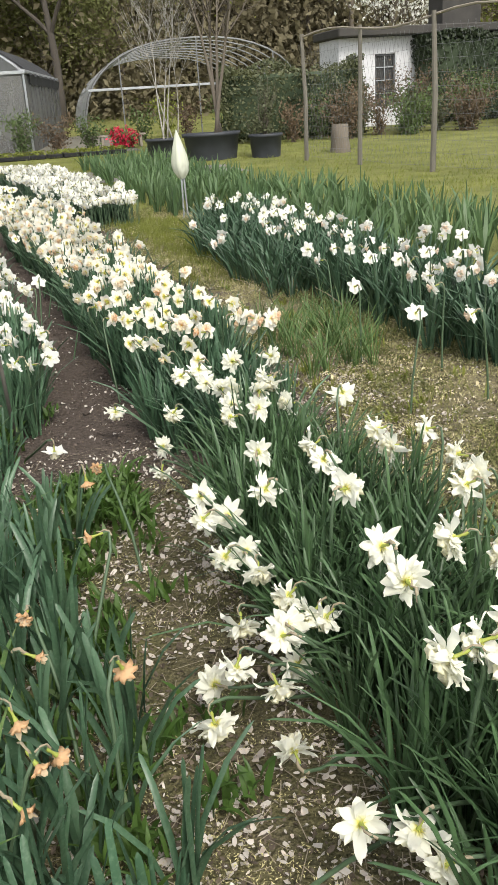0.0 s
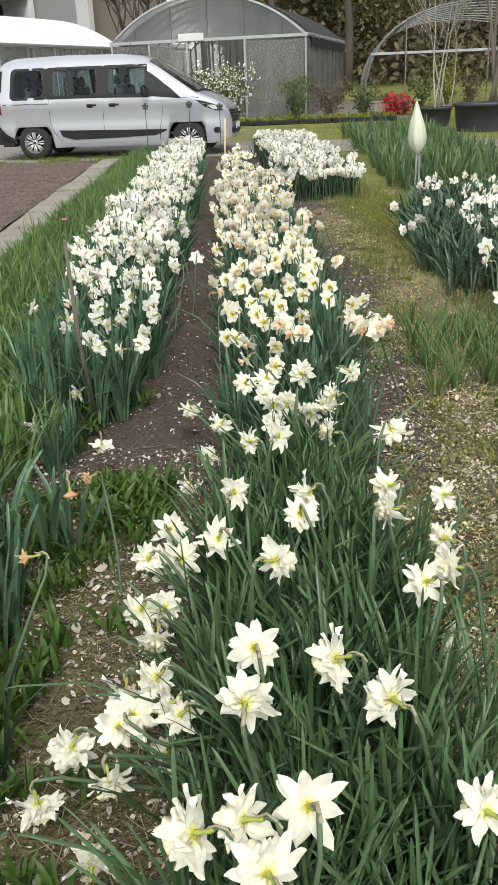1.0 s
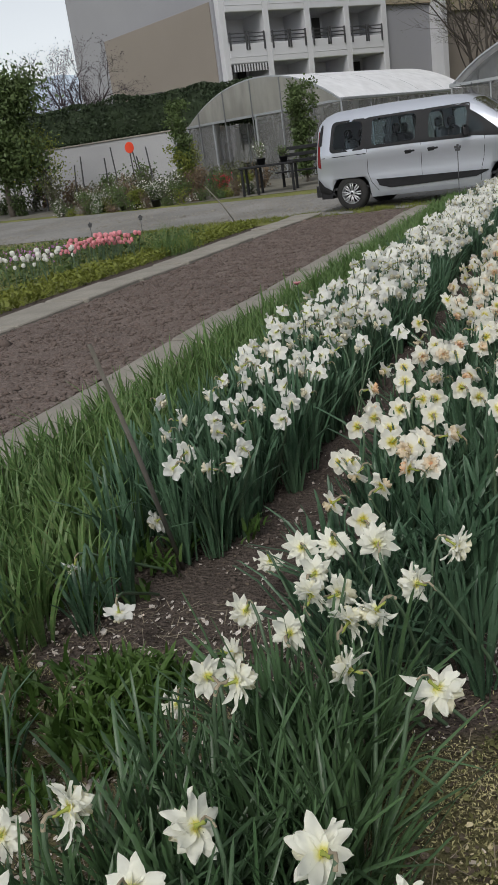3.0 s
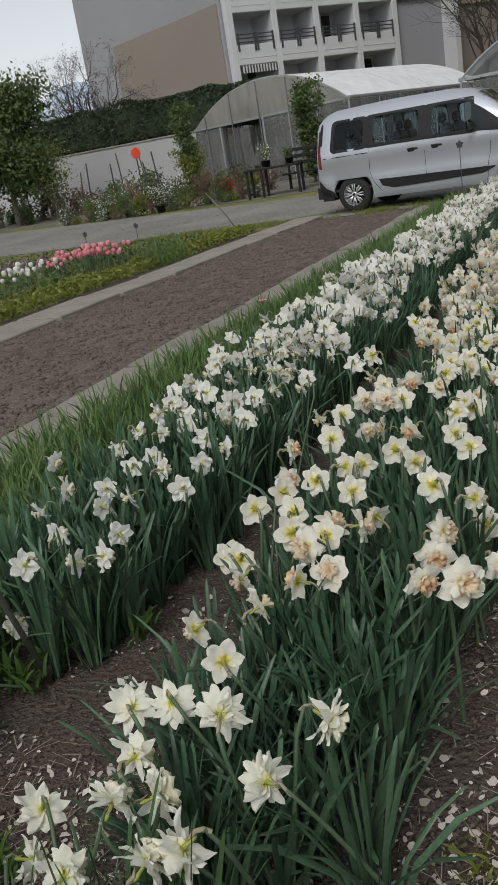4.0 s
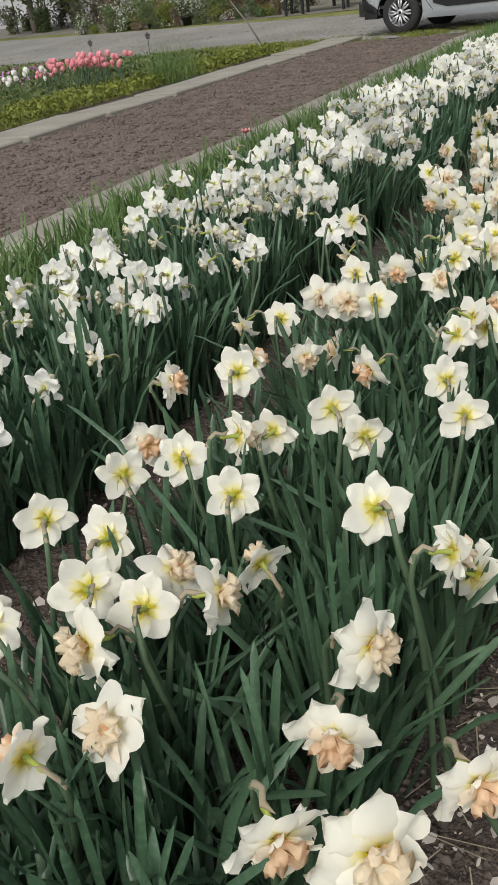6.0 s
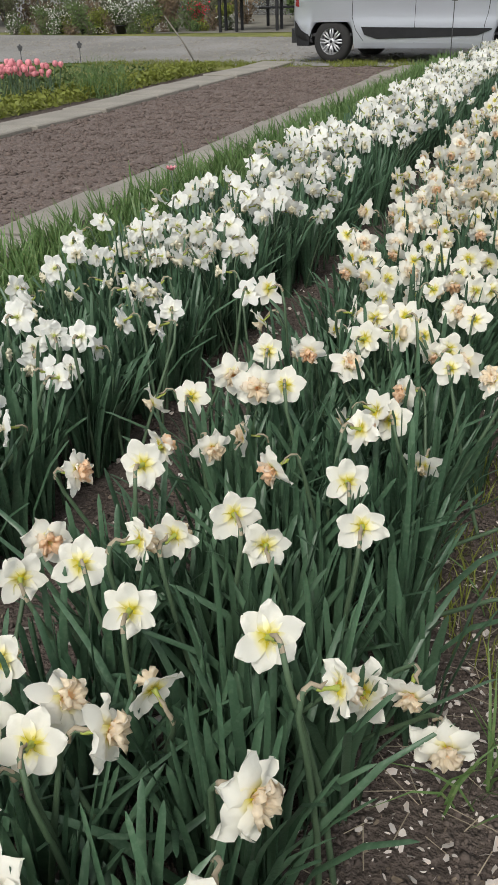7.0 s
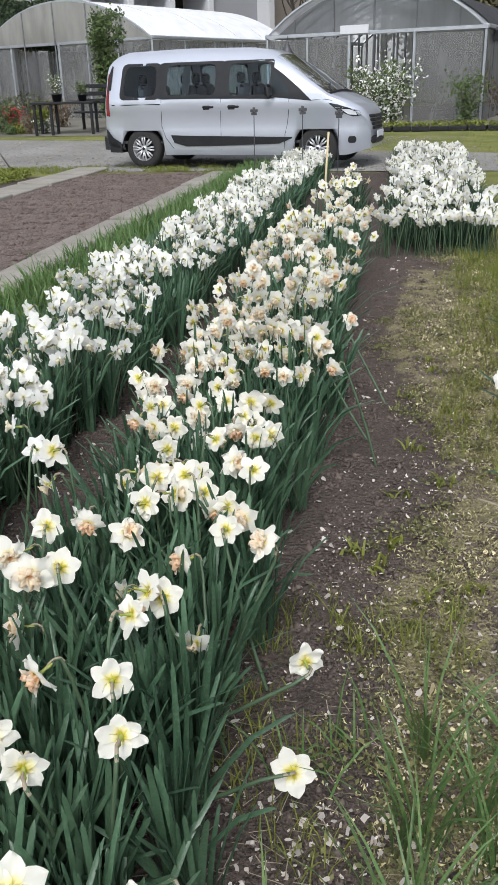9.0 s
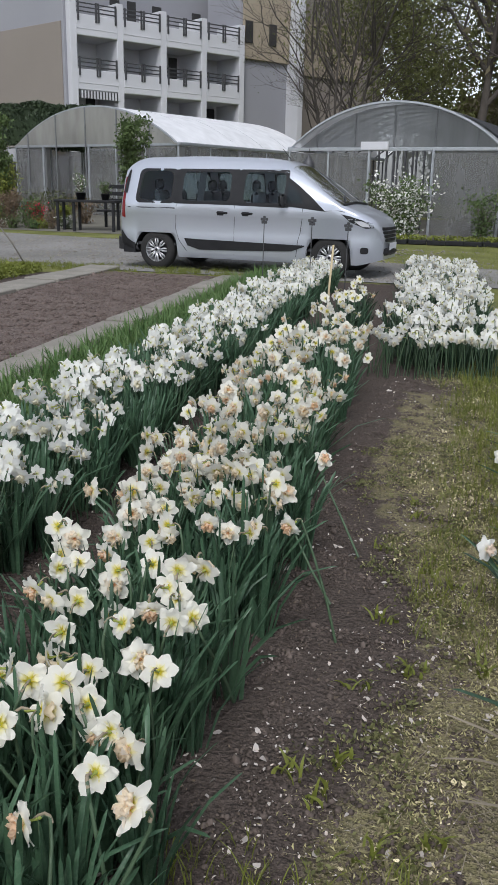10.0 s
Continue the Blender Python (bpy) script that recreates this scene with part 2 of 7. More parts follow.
M_DARK = mat("dark_opening", (0.02, 0.02, 0.022), (0.04, 0.038, 0.036), 2, 0.6, 0.1, 20)
M_HEDGE = mat("hedge_leaf", (0.0263, 0.0465, 0.021), (0.0525, 0.0788, 0.0338), 1.2, 0.6, 0.1, 30, vary=0.4, translucent=0.15)
M_IVY = mat("ivy_leaf", (0.018, 0.032, 0.016), (0.045, 0.062, 0.028), 1.2, 0.55, 0.1, 30, vary=0.4, translucent=0.1)
M_OLIVE = mat("olive_leaf", (0.0495, 0.0605, 0.0308), (0.11, 0.116, 0.055), 1.2, 0.6, 0.1, 30, vary=0.4, translucent=0.15)
M_BARK = mat("bark", (0.09, 0.075, 0.06), (0.17, 0.145, 0.12), 3, 0.95, 0.8, 30, stretch=(1, 1, 0.2), bump_size=0.02)
M_DARKBARK = mat("dark_bark", (0.04, 0.034, 0.03), (0.085, 0.073, 0.062), 3, 0.95, 0.8, 30, stretch=(1, 1, 0.2), bump_size=0.02)
M_BIRCH = mat("birch_bark", (0.304, 0.28, 0.248), (0.44, 0.424, 0.392), 6, 0.8, 0.4, 30, c=(0.16, 0.144, 0.128), stretch=(1, 1, 3))
M_BUD = mat("spring_leaf", (0.09, 0.105, 0.03), (0.15, 0.16, 0.055), 0.8, 0.7, 0.05, 20, vary=0.25, translucent=0.4)
M_WILLOW = mat("willow_leaf", (0.145, 0.16, 0.058), (0.217, 0.225, 0.087), 0.8, 0.7, 0.05, 20, vary=0.2, translucent=0.5)
M_WOODS = mat("woodland_leaf", (0.14, 0.122, 0.0756), (0.244, 0.213, 0.134), 0.5, 0.8, 0.05, 20, vary=0.2, translucent=0.45)
M_PAINT = mat("silver_paint", (0.49, 0.515, 0.58), (0.52, 0.545, 0.61), 1.0, 0.3, 0.02, 400, metal=0.45, coat=0.8, c=(0.53, 0.555, 0.62))
M_TUB = mat("tub_plastic", (0.028, 0.031, 0.038), (0.05, 0.054, 0.064), 3, 0.5, 0.2, 120, spec=0.3)
M_PLASTIC = mat("black_plastic", (0.01, 0.01, 0.011), (0.02, 0.02, 0.022), 8, 0.45, 0.2, 200, spec=0.25)
M_RUBBER = mat("tyre_rubber", (0.014, 0.014, 0.014), (0.028, 0.027, 0.026), 10, 0.85, 0.3, 120)
M_ALLOY = mat("alloy", (0.5, 0.5, 0.52), (0.6, 0.6, 0.62), 10, 0.35, 0.05, 100, metal=0.7)
M_GLASS = glass_mat("tinted_glass", (0.8, 0.93, 0.98), 0.95)
M_REDLENS = mat("red_lens", (0.12, 0.006, 0.008), (0.18, 0.01, 0.01), 10, 0.15, 0.0, 50)
M_SEAT = mat("seat_cloth", (0.03, 0.032, 0.036), (0.055, 0.056, 0.06), 8, 0.9, 0.2, 150)


# ---- geometry helpers ----
class Geo:
    """Collects faces, with a material slot each and an optional value along each vertex, for one mesh."""

    def __init__(self):
        self.v, self.f, self.m, self.a = [], [], [], []
        self.tinted = False

    def add(self, verts, faces, slot=0, along=None):
        k = len(self.v)
        self.v += [tuple(p) for p in verts]
        self.f += [tuple(k + i for i in face) for face in faces]
        self.m += [slot] * len(faces)
        self.a += list(along) if along is not None else [1.0] * len(verts)
        return self

    def box(self, centre, size, rz=0.0, bevel=0.01, slot=0, tilt=None):
        """A box with chamfered edges."""
        hx, hy, hz = (0.5 * s for s in size)
        b = min(bevel, 0.45 * min(hx, hy, hz) * 2)
        verts, idx = [], {}
        for sx in (-1, 1):
            for sy in (-1, 1):
                for sz in (-1, 1):
                    for ax in range(3):
                        d = [hx - b, hy - b, hz - b]
                        d[ax] += b
                        idx[sx, sy, sz, ax] = len(verts)
                        verts.append((sx * d[0], sy * d[1], sz * d[2]))
        faces = []
        ring = ((-1, -1), (1, -1), (1, 1), (-1, 1))
        for s in (-1, 1):
            for ax, key in ((0, lambda u, w: (s, u, w)), (1, lambda u, w: (u, s, w)), (2, lambda u, w: (u, w, s))):
                faces.append([idx[(*key(u, w), ax)] for u, w in ring])
        for u in (-1, 1):
            for w in (-1, 1):
                faces.append([idx[-1, u, w, 1], idx[1, u, w, 1], idx[1, u, w, 2], idx[-1, u, w, 2]])
                faces.append([idx[u, -1, w, 0], idx[u, 1, w, 0], idx[u, 1, w, 2], idx[u, -1, w, 2]])
                faces.append([idx[u, w, -1, 0], idx[u, w, 1, 0], idx[u, w, 1, 1], idx[u, w, -1, 1]])
        for sx in (-1, 1):
            for sy in (-1, 1):
                for sz in (-1, 1):
                    faces.append([idx[sx, sy, sz, ax] for ax in range(3)])
        turn = tilt if tilt is not None else Matrix.Rotation(radians(rz), 3, "Z")
        c = Vector(centre)
        return self.add([c + turn @ Vector(p) for p in verts], faces, slot)

    def tube(self, pts, radii, n=8, slot=0, cap=True, flat=1.0):
        pts = [Vector(p) for p in pts]
        if not isinstance(radii, (list, tuple)):
            radii = [radii] * len(pts)
        verts, faces = [], []
        ref = None
        for i, p in enumerate(pts):
            d = (pts[min(i + 1, len(pts) - 1)] - pts[max(i - 1, 0)]).normalized()
            if ref is None:
                ref = d.orthogonal().normalized()
            ref = (ref - d * ref.dot(d)).normalized()
            other = d.cross(ref)
            for k in range(n):
                t = 2 * math.pi * k / n
                verts.append(p + (ref * math.cos(t) + other * math.sin(t) * flat) * radii[i])
        for i in range(len(pts) - 1):
            for k in range(n):
                a, b = i * n + k, i * n + (k + 1) % n
                faces.append((a, b, b + n, a + n))
        if cap:
            faces.append(tuple(reversed(range(n))))
            faces.append(tuple((len(pts) - 1) * n + k for k in range(n)))
        return self.add(verts, faces, slot)

    def lathe(self, profile, n=24, centre=(0, 0, 0), slot=0, axis="z"):
        """Turns (radius, height) points round the z or y axis."""
        verts, faces = [], []
        for r, h in profile:
            for k in range(n):
                t = 2 * math.pi * k / n
                p = (r * math.cos(t), r * math.sin(t), h) if axis == "z" else (r * math.cos(t), h, r * math.sin(t))
                verts.append(Vector(p) + Vector(centre))
        for i in range(len(profile) - 1):
            for k in range(n):
                a, b = i * n + k, i * n + (k + 1) % n
                faces.append((a, b, b + n, a + n))
        return self.add(verts, faces, slot)

    def slab(self, poly, z0, z1, slot=0):
        """An upright prism over a plan outline."""
        n = len(poly)
        verts = [(x, y, z0) for x, y in poly] + [(x, y, z1) for x, y in poly]
        faces = [tuple(reversed(range(n))), tuple(range(n, 2 * n))] + [(i, (i + 1) % n, n + (i + 1) % n, n + i) for i in range(n)]
        return self.add(verts, faces, slot)

    def mesh(self, name, mats, smooth=False):
        me = bpy.data.meshes.new(name)
        me.from_pydata(self.v, [], self.f)
        for m in mats if isinstance(mats, (list, tuple)) else [mats]:
            me.materials.append(m)
        me.polygons.foreach_set("material_index", self.m)
        if smooth:
            me.polygons.foreach_set("use_smooth", [True] * len(self.f))
        at = me.attributes.new("along", "FLOAT", "POINT")
        at.data.foreach_set("value", self.a)
        me.update()
        return me


def arrays(name, verts, faces, mats, slots=None, along=None, smooth=False):
    """A mesh from numpy arrays."""
    me = bpy.data.meshes.new(name)
    n, k = len(verts), faces.shape[1]
    me.vertices.add(n)
    me.vertices.foreach_set("co", np.ascontiguousarray(verts, dtype=np.float32).ravel())
    me.loops.add(faces.size)
    me.loops.foreach_set("vertex_index", np.ascontiguousarray(faces, dtype=np.int32).ravel())
    me.polygons.add(len(faces))
    me.polygons.foreach_set("loop_start", np.arange(0, faces.size, k, dtype=np.int32))
    for m in mats if isinstance(mats, (list, tuple)) else [mats]:
        me.materials.append(m)
    if slots is not None:
        me.polygons.foreach_set("material_index", np.ascontiguousarray(slots, dtype=np.int32))
    if smooth:
        me.polygons.foreach_set("use_smooth", np.ones(len(faces), dtype=bool))
    at = me.attributes.new("along", "FLOAT", "POINT")
    at.data.foreach_set("value", np.ascontiguousarray(along if along is not None else np.ones(n), dtype=np.float32))
    me.update(calc_edges=True)
    return me


def part(name, data, parent, label=""):
    """One mesh object under a thing or a part."""
    ob = new(name, data)
    ob.parent = parent
    return tagged(ob, label)


def thing(name, m, label, category, group="", kind=""):
    """An Empty at the base of a thing, to carry its parts."""
    ob = new(name)
    ob.empty_display_size = 0.1
    ob.matrix_world = m
    return tagged(ob, label, category, group, kind)


def single(name, data, label, category, group="", kind="", m=None):
    ob = new(name, data)
    if m is not None:
        ob.matrix_world = m
    return tagged(ob, label, category, group, kind)


rng = np.random.default_rng(7)


def blades(base, height, lean, azimuth, width, levels=5, twist=None, droop=0.35, blunt=False):
    """Strap leaves as tapering strips. All arguments are arrays of one length."""
    n = len(base)
    t = np.linspace(0, 1, levels)
    d = np.stack([np.cos(azimuth), np.sin(azimuth), 0 * azimuth], 1)
    tw = azimuth + math.pi / 2 + (twist if twist is not None else rng.normal(0, 0.7, n))
    side = np.stack([np.cos(tw), np.sin(tw), 0 * tw], 1)
    if blunt:
        t = np.array([0, 0.38, 0.74, 0.96, 1.0])
        levels = 5
    taper = np.array([0.8, 1.0, 0.96, 0.66, 0.12]) if blunt else np.interp(t, [0, 0.3, 0.7, 1], [0.75, 1, 0.8, 0.08])
    cols = (-1.0, 0.0, 1.0) if blunt else (-1.0, 1.0)
    m = len(cols)
    out = np.zeros((n, levels, m, 3))
    for k in range(levels):
        up = height * (t[k] - droop * lean * t[k] ** 3)
        c = base + d * (height * lean * (0.3 * t[k] + 0.7 * t[k] ** 2))[:, None]
        c[:, 2] += up
        w = side * (0.5 * width * taper[k])[:, None]
        fold = np.stack([-side[:, 1], side[:, 0], 0.3 + 0 * tw], 1) * (0.2 * width * taper[k])[:, None]
        for q, f_ in enumerate(cols):
            out[:, k, q] = c + w * f_ + (fold if f_ == 0.0 else 0.0)
    ids = np.arange(n * levels * m).reshape(n, levels, m)
    f = np.concatenate([np.stack([ids[:, :-1, q], ids[:, :-1, q + 1], ids[:, 1:, q + 1], ids[:, 1:, q]], -1).reshape(-1, 4) for q in range(m - 1)])
    return out.reshape(-1, 3), f


def leaf_quads(centres, size, flat=0.0):
    """Small leaves as bent pairs of faces in all directions about the given places."""
    n = len(centres)
    a = rng.normal(size=(n, 3))
    a[:, 2] *= 1 - flat
    a /= np.linalg.norm(a, axis=1)[:, None]
    b = np.cross(a, rng.normal(size=(n, 3)))
    b /= np.linalg.norm(b, axis=1)[:, None]
    c = np.cross(a, b)
    s = size[:, None] if isinstance(size, np.ndarray) else size
    v = np.stack([centres - a * s, centres + b * s * 0.55 + c * s * 0.2, centres + a * s, centres - b * s * 0.55 + c * s * 0.2], 1).reshape(-1, 3)
    return v, np.arange(4 * n).reshape(n, 4)


# ---- ground ----
def ground_z(x, y):
    """The ground lies level in the garden and rises gently behind the parking place."""
    return 0.03 * np.clip(np.asarray(y, float) - 14.5, 0, 60) - 0.0 * np.asarray(x, float)


def row_x(k, y):
    return {1: -0.95 - 0.075 * y, 2: np.interp(y, [-0.2, 0.5, 1.2, 2.0, 3.0, 4.7, 6.4], [-0.04, -0.1, -0.16, -0.2, -0.26, -0.42, -0.54]), 3: 0.24 - 0.08 * (y - 7), 4: 1.5 - 0.02 * y}[k]


def kerb_r(y):
    return -2.06 - 0.085 * y


def kerb_l(y):
    return -4.42 - 0.075 * y


def ground_material():
    m = bpy.data.materials.new("garden_ground")
    m.use_nodes = True
    n, l = m.node_tree.nodes, m.node_tree.links
    p = n["Principled BSDF"]
    tc = n.new("ShaderNodeTexCoord")

    def noise_node(scale, detail=5):
        t = n.new("ShaderNodeTexNoise")
        t.inputs["Scale"].default_value, t.inputs["Detail"].default_value = scale, detail
        l.new(tc.outputs["Object"], t.inputs["Vector"])
        return t

    def two(fac, a, b, lo, hi):
        r = n.new("ShaderNodeValToRGB")
        r.color_ramp.elements[0].position, r.color_ramp.elements[1].position = lo, hi
        r.color_ramp.elements[0].color, r.color_ramp.elements[1].color = (*a, 1), (*b, 1)
        l.new(fac, r.inputs["Fac"])
        return r.outputs["Color"]

    def blend(fac, a, b):
        x = n.new("ShaderNodeMix")
        x.data_type = "RGBA"
        l.new(fac, x.inputs["Factor"])
        l.new(a, x.inputs["A"])
        l.new(b, x.inputs["B"])
        return x.outputs["Result"]

    def mask(name, noise_out, amount=1.3):
        at, ma, rg = n.new("ShaderNodeAttribute"), n.new("ShaderNodeMath"), n.new("ShaderNodeMapRange")
        at.attribute_name = name
        ma.operation = "MULTIPLY_ADD"
        ma.inputs[1].default_value = amount
        l.new(noise_out, ma.inputs[0])
        l.new(at.outputs["Fac"], ma.inputs[2])
        rg.inputs["From Min"].default_value, rg.inputs["From Max"].default_value = 0.5 + amount * 0.5 - 0.12, 0.5 + amount * 0.5 + 0.12
        l.new(ma.outputs[0], rg.inputs["Value"])
        return rg.outputs[0]

    n1, n2, n3, n4 = noise_node(1.3), noise_node(9), noise_node(70), noise_node(240, 2)
    grass = blend(n2.outputs["Fac"], two(n1.outputs["Fac"], (0.115, 0.14, 0.035), (0.27, 0.275, 0.085), 0.35, 0.65), two(n3.outputs["Fac"], (0.09, 0.115, 0.028), (0.24, 0.225, 0.09), 0.35, 0.65))
    soil = blend(n2.outputs["Fac"], two(n3.outputs["Fac"], (0.042, 0.033, 0.028), (0.14, 0.112, 0.096), 0.35, 0.7), two(n4.outputs["Fac"], (0.055, 0.043, 0.037), (0.165, 0.133, 0.115), 0.3, 0.75))
    mulch = blend(n2.outputs["Fac"], two(n4.outputs["Fac"], (0.045, 0.036, 0.026), (0.2, 0.165, 0.12), 0.35, 0.7), two(n3.outputs["Fac"], (0.07, 0.075, 0.025), (0.18, 0.17, 0.07), 0.35, 0.65))
    moss = blend(two(n3.outputs["Fac"], (0.0, 0.0, 0.0), (1.0, 1.0, 1.0), 0.38, 0.62), two(n2.outputs["Fac"], (0.115, 0.105, 0.05), (0.33, 0.295, 0.155), 0.3, 0.7), two(n4.outputs["Fac"], (0.045, 0.036, 0.027), (0.38, 0.33, 0.21), 0.35, 0.65))
    col = blend(mask("moss", n2.outputs["Fac"]), grass, moss)
    col = blend(mask("mulch", n2.outputs["Fac"]), col, mulch)
    col = blend(mask("soil", n2.outputs["Fac"]), col, soil)
    l.new(col, p.inputs["Base Color"])
    p.inputs["Roughness"].default_value = 0.95
    p.inputs["Specular IOR Level"].default_value = 0.2
    b1 = n.new("ShaderNodeBump")
    b1.inputs["Strength"].default_value, b1.inputs["Distance"].default_value = 1.0, 0.03
    l.new(n3.outputs["Fac"], b1.inputs["Height"])
    l.new(b1.outputs[0], p.inputs["Normal"])
    return m


def band(v, lo, hi, soft):
    return np.clip((v - lo) / soft + 0.5, 0, 1) * np.clip((hi - v) / soft + 0.5, 0, 1)


def build_ground():
    xs = np.unique(np.concatenate([np.linspace(-900, -40, 14), np.linspace(-40, -9, 31), np.linspace(-9, -6, 26), np.linspace(-6, -2.9, 26), np.arange(-2.9, 2.4, 0.07), np.linspace(2.4, 12, 50), np.linspace(12, 60, 30), np.linspace(60, 900, 14)]))
    ys = np.unique(np.concatenate([np.linspace(-200, -6, 20), np.arange(-6, 9, 0.09), np.linspace(9, 20, 60), np.linspace(20, 60, 40), np.linspace(60, 1500, 16)]))
    X, Y = np.meshgrid(xs, ys)
    near = band(X, -3, 2.6, 0.6) * band(Y, -5, 9, 1.0)
    Z = ground_z(X, Y)
    lump = np.array([noise.noise(Vector((x * 3.1, y * 3.1, 0))) * 0.016 + noise.noise(Vector((x * 11, y * 11, 3))) * 0.008 for x, y in zip(X.ravel(), Y.ravel())]).reshape(X.shape)
    Z = Z + lump * near - 0.012 * near
    soil = np.maximum(band(X, row_x(1, Y) - 0.45, np.interp(Y, [-1, -0.5, 0.5, 0.95, 1.66, 2.3, 2.9, 3.4, 4.2, 6.5, 13], [0.3, 0.42, 0.5, 0.45, 0.38, 0.52, 0.46, 0.28, 0.1, 0.1, -0.3]), 0.2) * band(Y, -0.7, 13, 0.6), band(X, row_x(3, Y) - 0.7, row_x(3, Y) + 0.45, 0.2) * band(Y, 6, 13.5, 0.5))
    soil = np.maximum(soil, band(X, kerb_l(Y) - 1.0, kerb_l(Y) - 0.3, 0.15) * band(Y, -8, 12.4, 0.4))
    mulch = band(X, -2.4, 0.75, 0.3) * band(Y, -5, -0.1, 0.9)
    mulch = np.maximum(mulch, 0.62 * band(X, 0.0, 1.1, 0.3) * band(Y, -3, -0.2, 0.9))
    moss = band(X, 0.0, 1.9, 0.4) * band(Y, -5, 7.5, 1.4)
    W, H = len(xs), len(ys)
    ids = np.arange(W * H).reshape(H, W)
    f = np.stack([ids[:-1, :-1], ids[:-1, 1:], ids[1:, 1:], ids[1:, :-1]], -1).reshape(-1, 4)
    me = arrays("ground", np.stack([X, Y, Z], -1).reshape(-1, 3), f, ground_material(), smooth=True)
    for key, val in (("soil", soil), ("mulch", mulch), ("moss", moss)):
        me.attributes.new(key, "FLOAT", "POINT").data.foreach_set("value", val.ravel().astype(np.float32))
    single("ground", me, "garden soil, mulch, moss and grass, level", "ground", kind="structure")


build_ground()


def sheet(name, xs, ys, zfun, material, label, category, lump=0.0, freq=4.0, plan=None):
    X, Y = np.meshgrid(xs, ys)
    P, Q = plan(X, Y) if plan else (X, Y)
    Z = zfun(P, Q)
    if lump:
        Z = Z + np.array([noise.noise(Vector((x * freq, y * freq, 0))) + 0.5 * noise.noise(Vector((x * freq * 3, y * freq * 3, 5))) for x, y in zip(P.ravel(), Q.ravel())]).reshape(P.shape) * lump
    W, H = len(xs), len(ys)
    ids = np.arange(W * H).reshape(H, W)
    f = np.stack([ids[:-1, :-1], ids[:-1, 1:], ids[1:, 1:], ids[1:, :-1]], -1).reshape(-1, 4)
    me = arrays(name, np.stack([P, Q, Z], -1).reshape(-1, 3), f, material, smooth=True)
    return single(name, me, label, category, kind="structure")


# tilled bed between the two rows of concrete slabs
sheet("soil_bed", np.linspace(0, 1, 60), np.linspace(-6, 12.6, 300), lambda x, y: 0.035 + 0 * x, M_TILTH, "freshly tilled dark brown soil bed", "soil", 0.013, 6.0,
      lambda u, y: (kerb_l(y) + 0.02 + u * (kerb_r(y) - 0.33 - kerb_l(y) - 0.04), y))
# gravel yard
sheet("road", np.linspace(-60, 4, 90), np.linspace(0, 1, 40), lambda x, y: ground_z(x, y) + 0.012, M_GRAVEL, "pale packed gravel yard with wheel tracks", "road", 0.006, 0.8,
      lambda x, v: (x, (13.1 - 0.12 * (x + 6) * (x < -6)) + v * (np.interp(x, [-60, -25, -12, -6.5, -3.0, 4], [34, 22.3, 19.6, 18.6, 16.6, 15.2]) - (13.1 - 0.12 * (x + 6) * (x < -6)))))


def slab_line(name, fun, width, y0, y1, step, side):
    row = thing(name, pose(0, 0, 0), "line of weathered grey concrete edging slabs beside soil", "kerb", kind="structure")
    me = {}
    y = y0
    k = 0
    while y < y1:
        key = k % 4
        if key not in me:
            me[key] = Geo().box((0, 0, 0), (width, step * 0.93 + 0.02 * key, 0.07), bevel=0.012).mesh("slab", M_CONC)
        ob = part("slab", me[key], row)
        slope = math.atan(fun(1) - fun(0))
        ob.matrix_basis = pose(fun(y) + side * width / 2 + 0.014 * math.sin(k * 4.7), y + step / 2, 0.035 + 0.006 * math.sin(k * 2.3), 0.6 * math.sin(k * 1.7), 0.8 * math.sin(k), -math.degrees(slope) + 1.4 * math.sin(k * 3.1))
        y += step
        k += 1


# trodden earth in front of the greenhouses
sheet("yard", np.linspace(-30, 3.2, 60), np.linspace(0, 1, 24), lambda x, y: ground_z(x, y) + 0.008, M_EARTH, "dark trodden earth in front of the greenhouses", "ground", 0.01, 1.2,
      lambda x, v: (x, np.interp(x, [-30, -12, -6.5, -5.0, 3.2], [24.2, 20.4, 20.2, 20.8, 21.0]) + v * 9.0))
slab_line("kerb_inner", kerb_r, 0.33, -6, 12.6, 0.98, -1)
slab_line("kerb_outer", kerb_l, 0.52, -6, 12.2, 1.2, -1)


# ---- daffodils ----
def petal(g, axis_up, normal, centre, length, width, cup, reflex, slot, lift=0.0, wave=0.0, pointy=1.0, low=False):
    """One petal: a curved, bowed blade that grows from centre along axis_up in the flower's plane."""
    side = axis_up.cross(normal).normalized()
    rows = [(0.04, 0.4), (0.2, 0.78), (0.42, 1.0), (0.62, 0.97), (0.8, 0.73), (0.92, min(0.6, 0.38 * pointy)), (1.0, 0.06)]
    cols = (-1, -0.5, 0, 0.5, 1)
    if low:
        rows, cols = [(0.04, 0.42), (0.36, 0.95), (0.76, 0.86), (1.0, 0.16)], (-1, 0, 1)
    verts, along, faces = [], [], []
    m = len(cols)
    for t, w in rows:
        for s in cols:
            h = lift + reflex * length * t * t + cup * width * (1 - s * s) * 0.5 * math.sin(math.pi * min(1, t * 1.1)) + wave * width * (math.sin(5 * t + 2.2 * s) + 1.4 * s * s * math.sin(8 * t + 3 * s + 40 * wave))
            verts.append(centre + axis_up * (length * t) + side * (0.5 * width * w * s) + normal * h)
            along.append(t)
    for i in range(len(rows) - 1):
        for j in range(m - 1):
            a = i * m + j
            faces.append((a, a + 1, a + m + 1, a + m))
    g.add(verts, faces, slot, along)


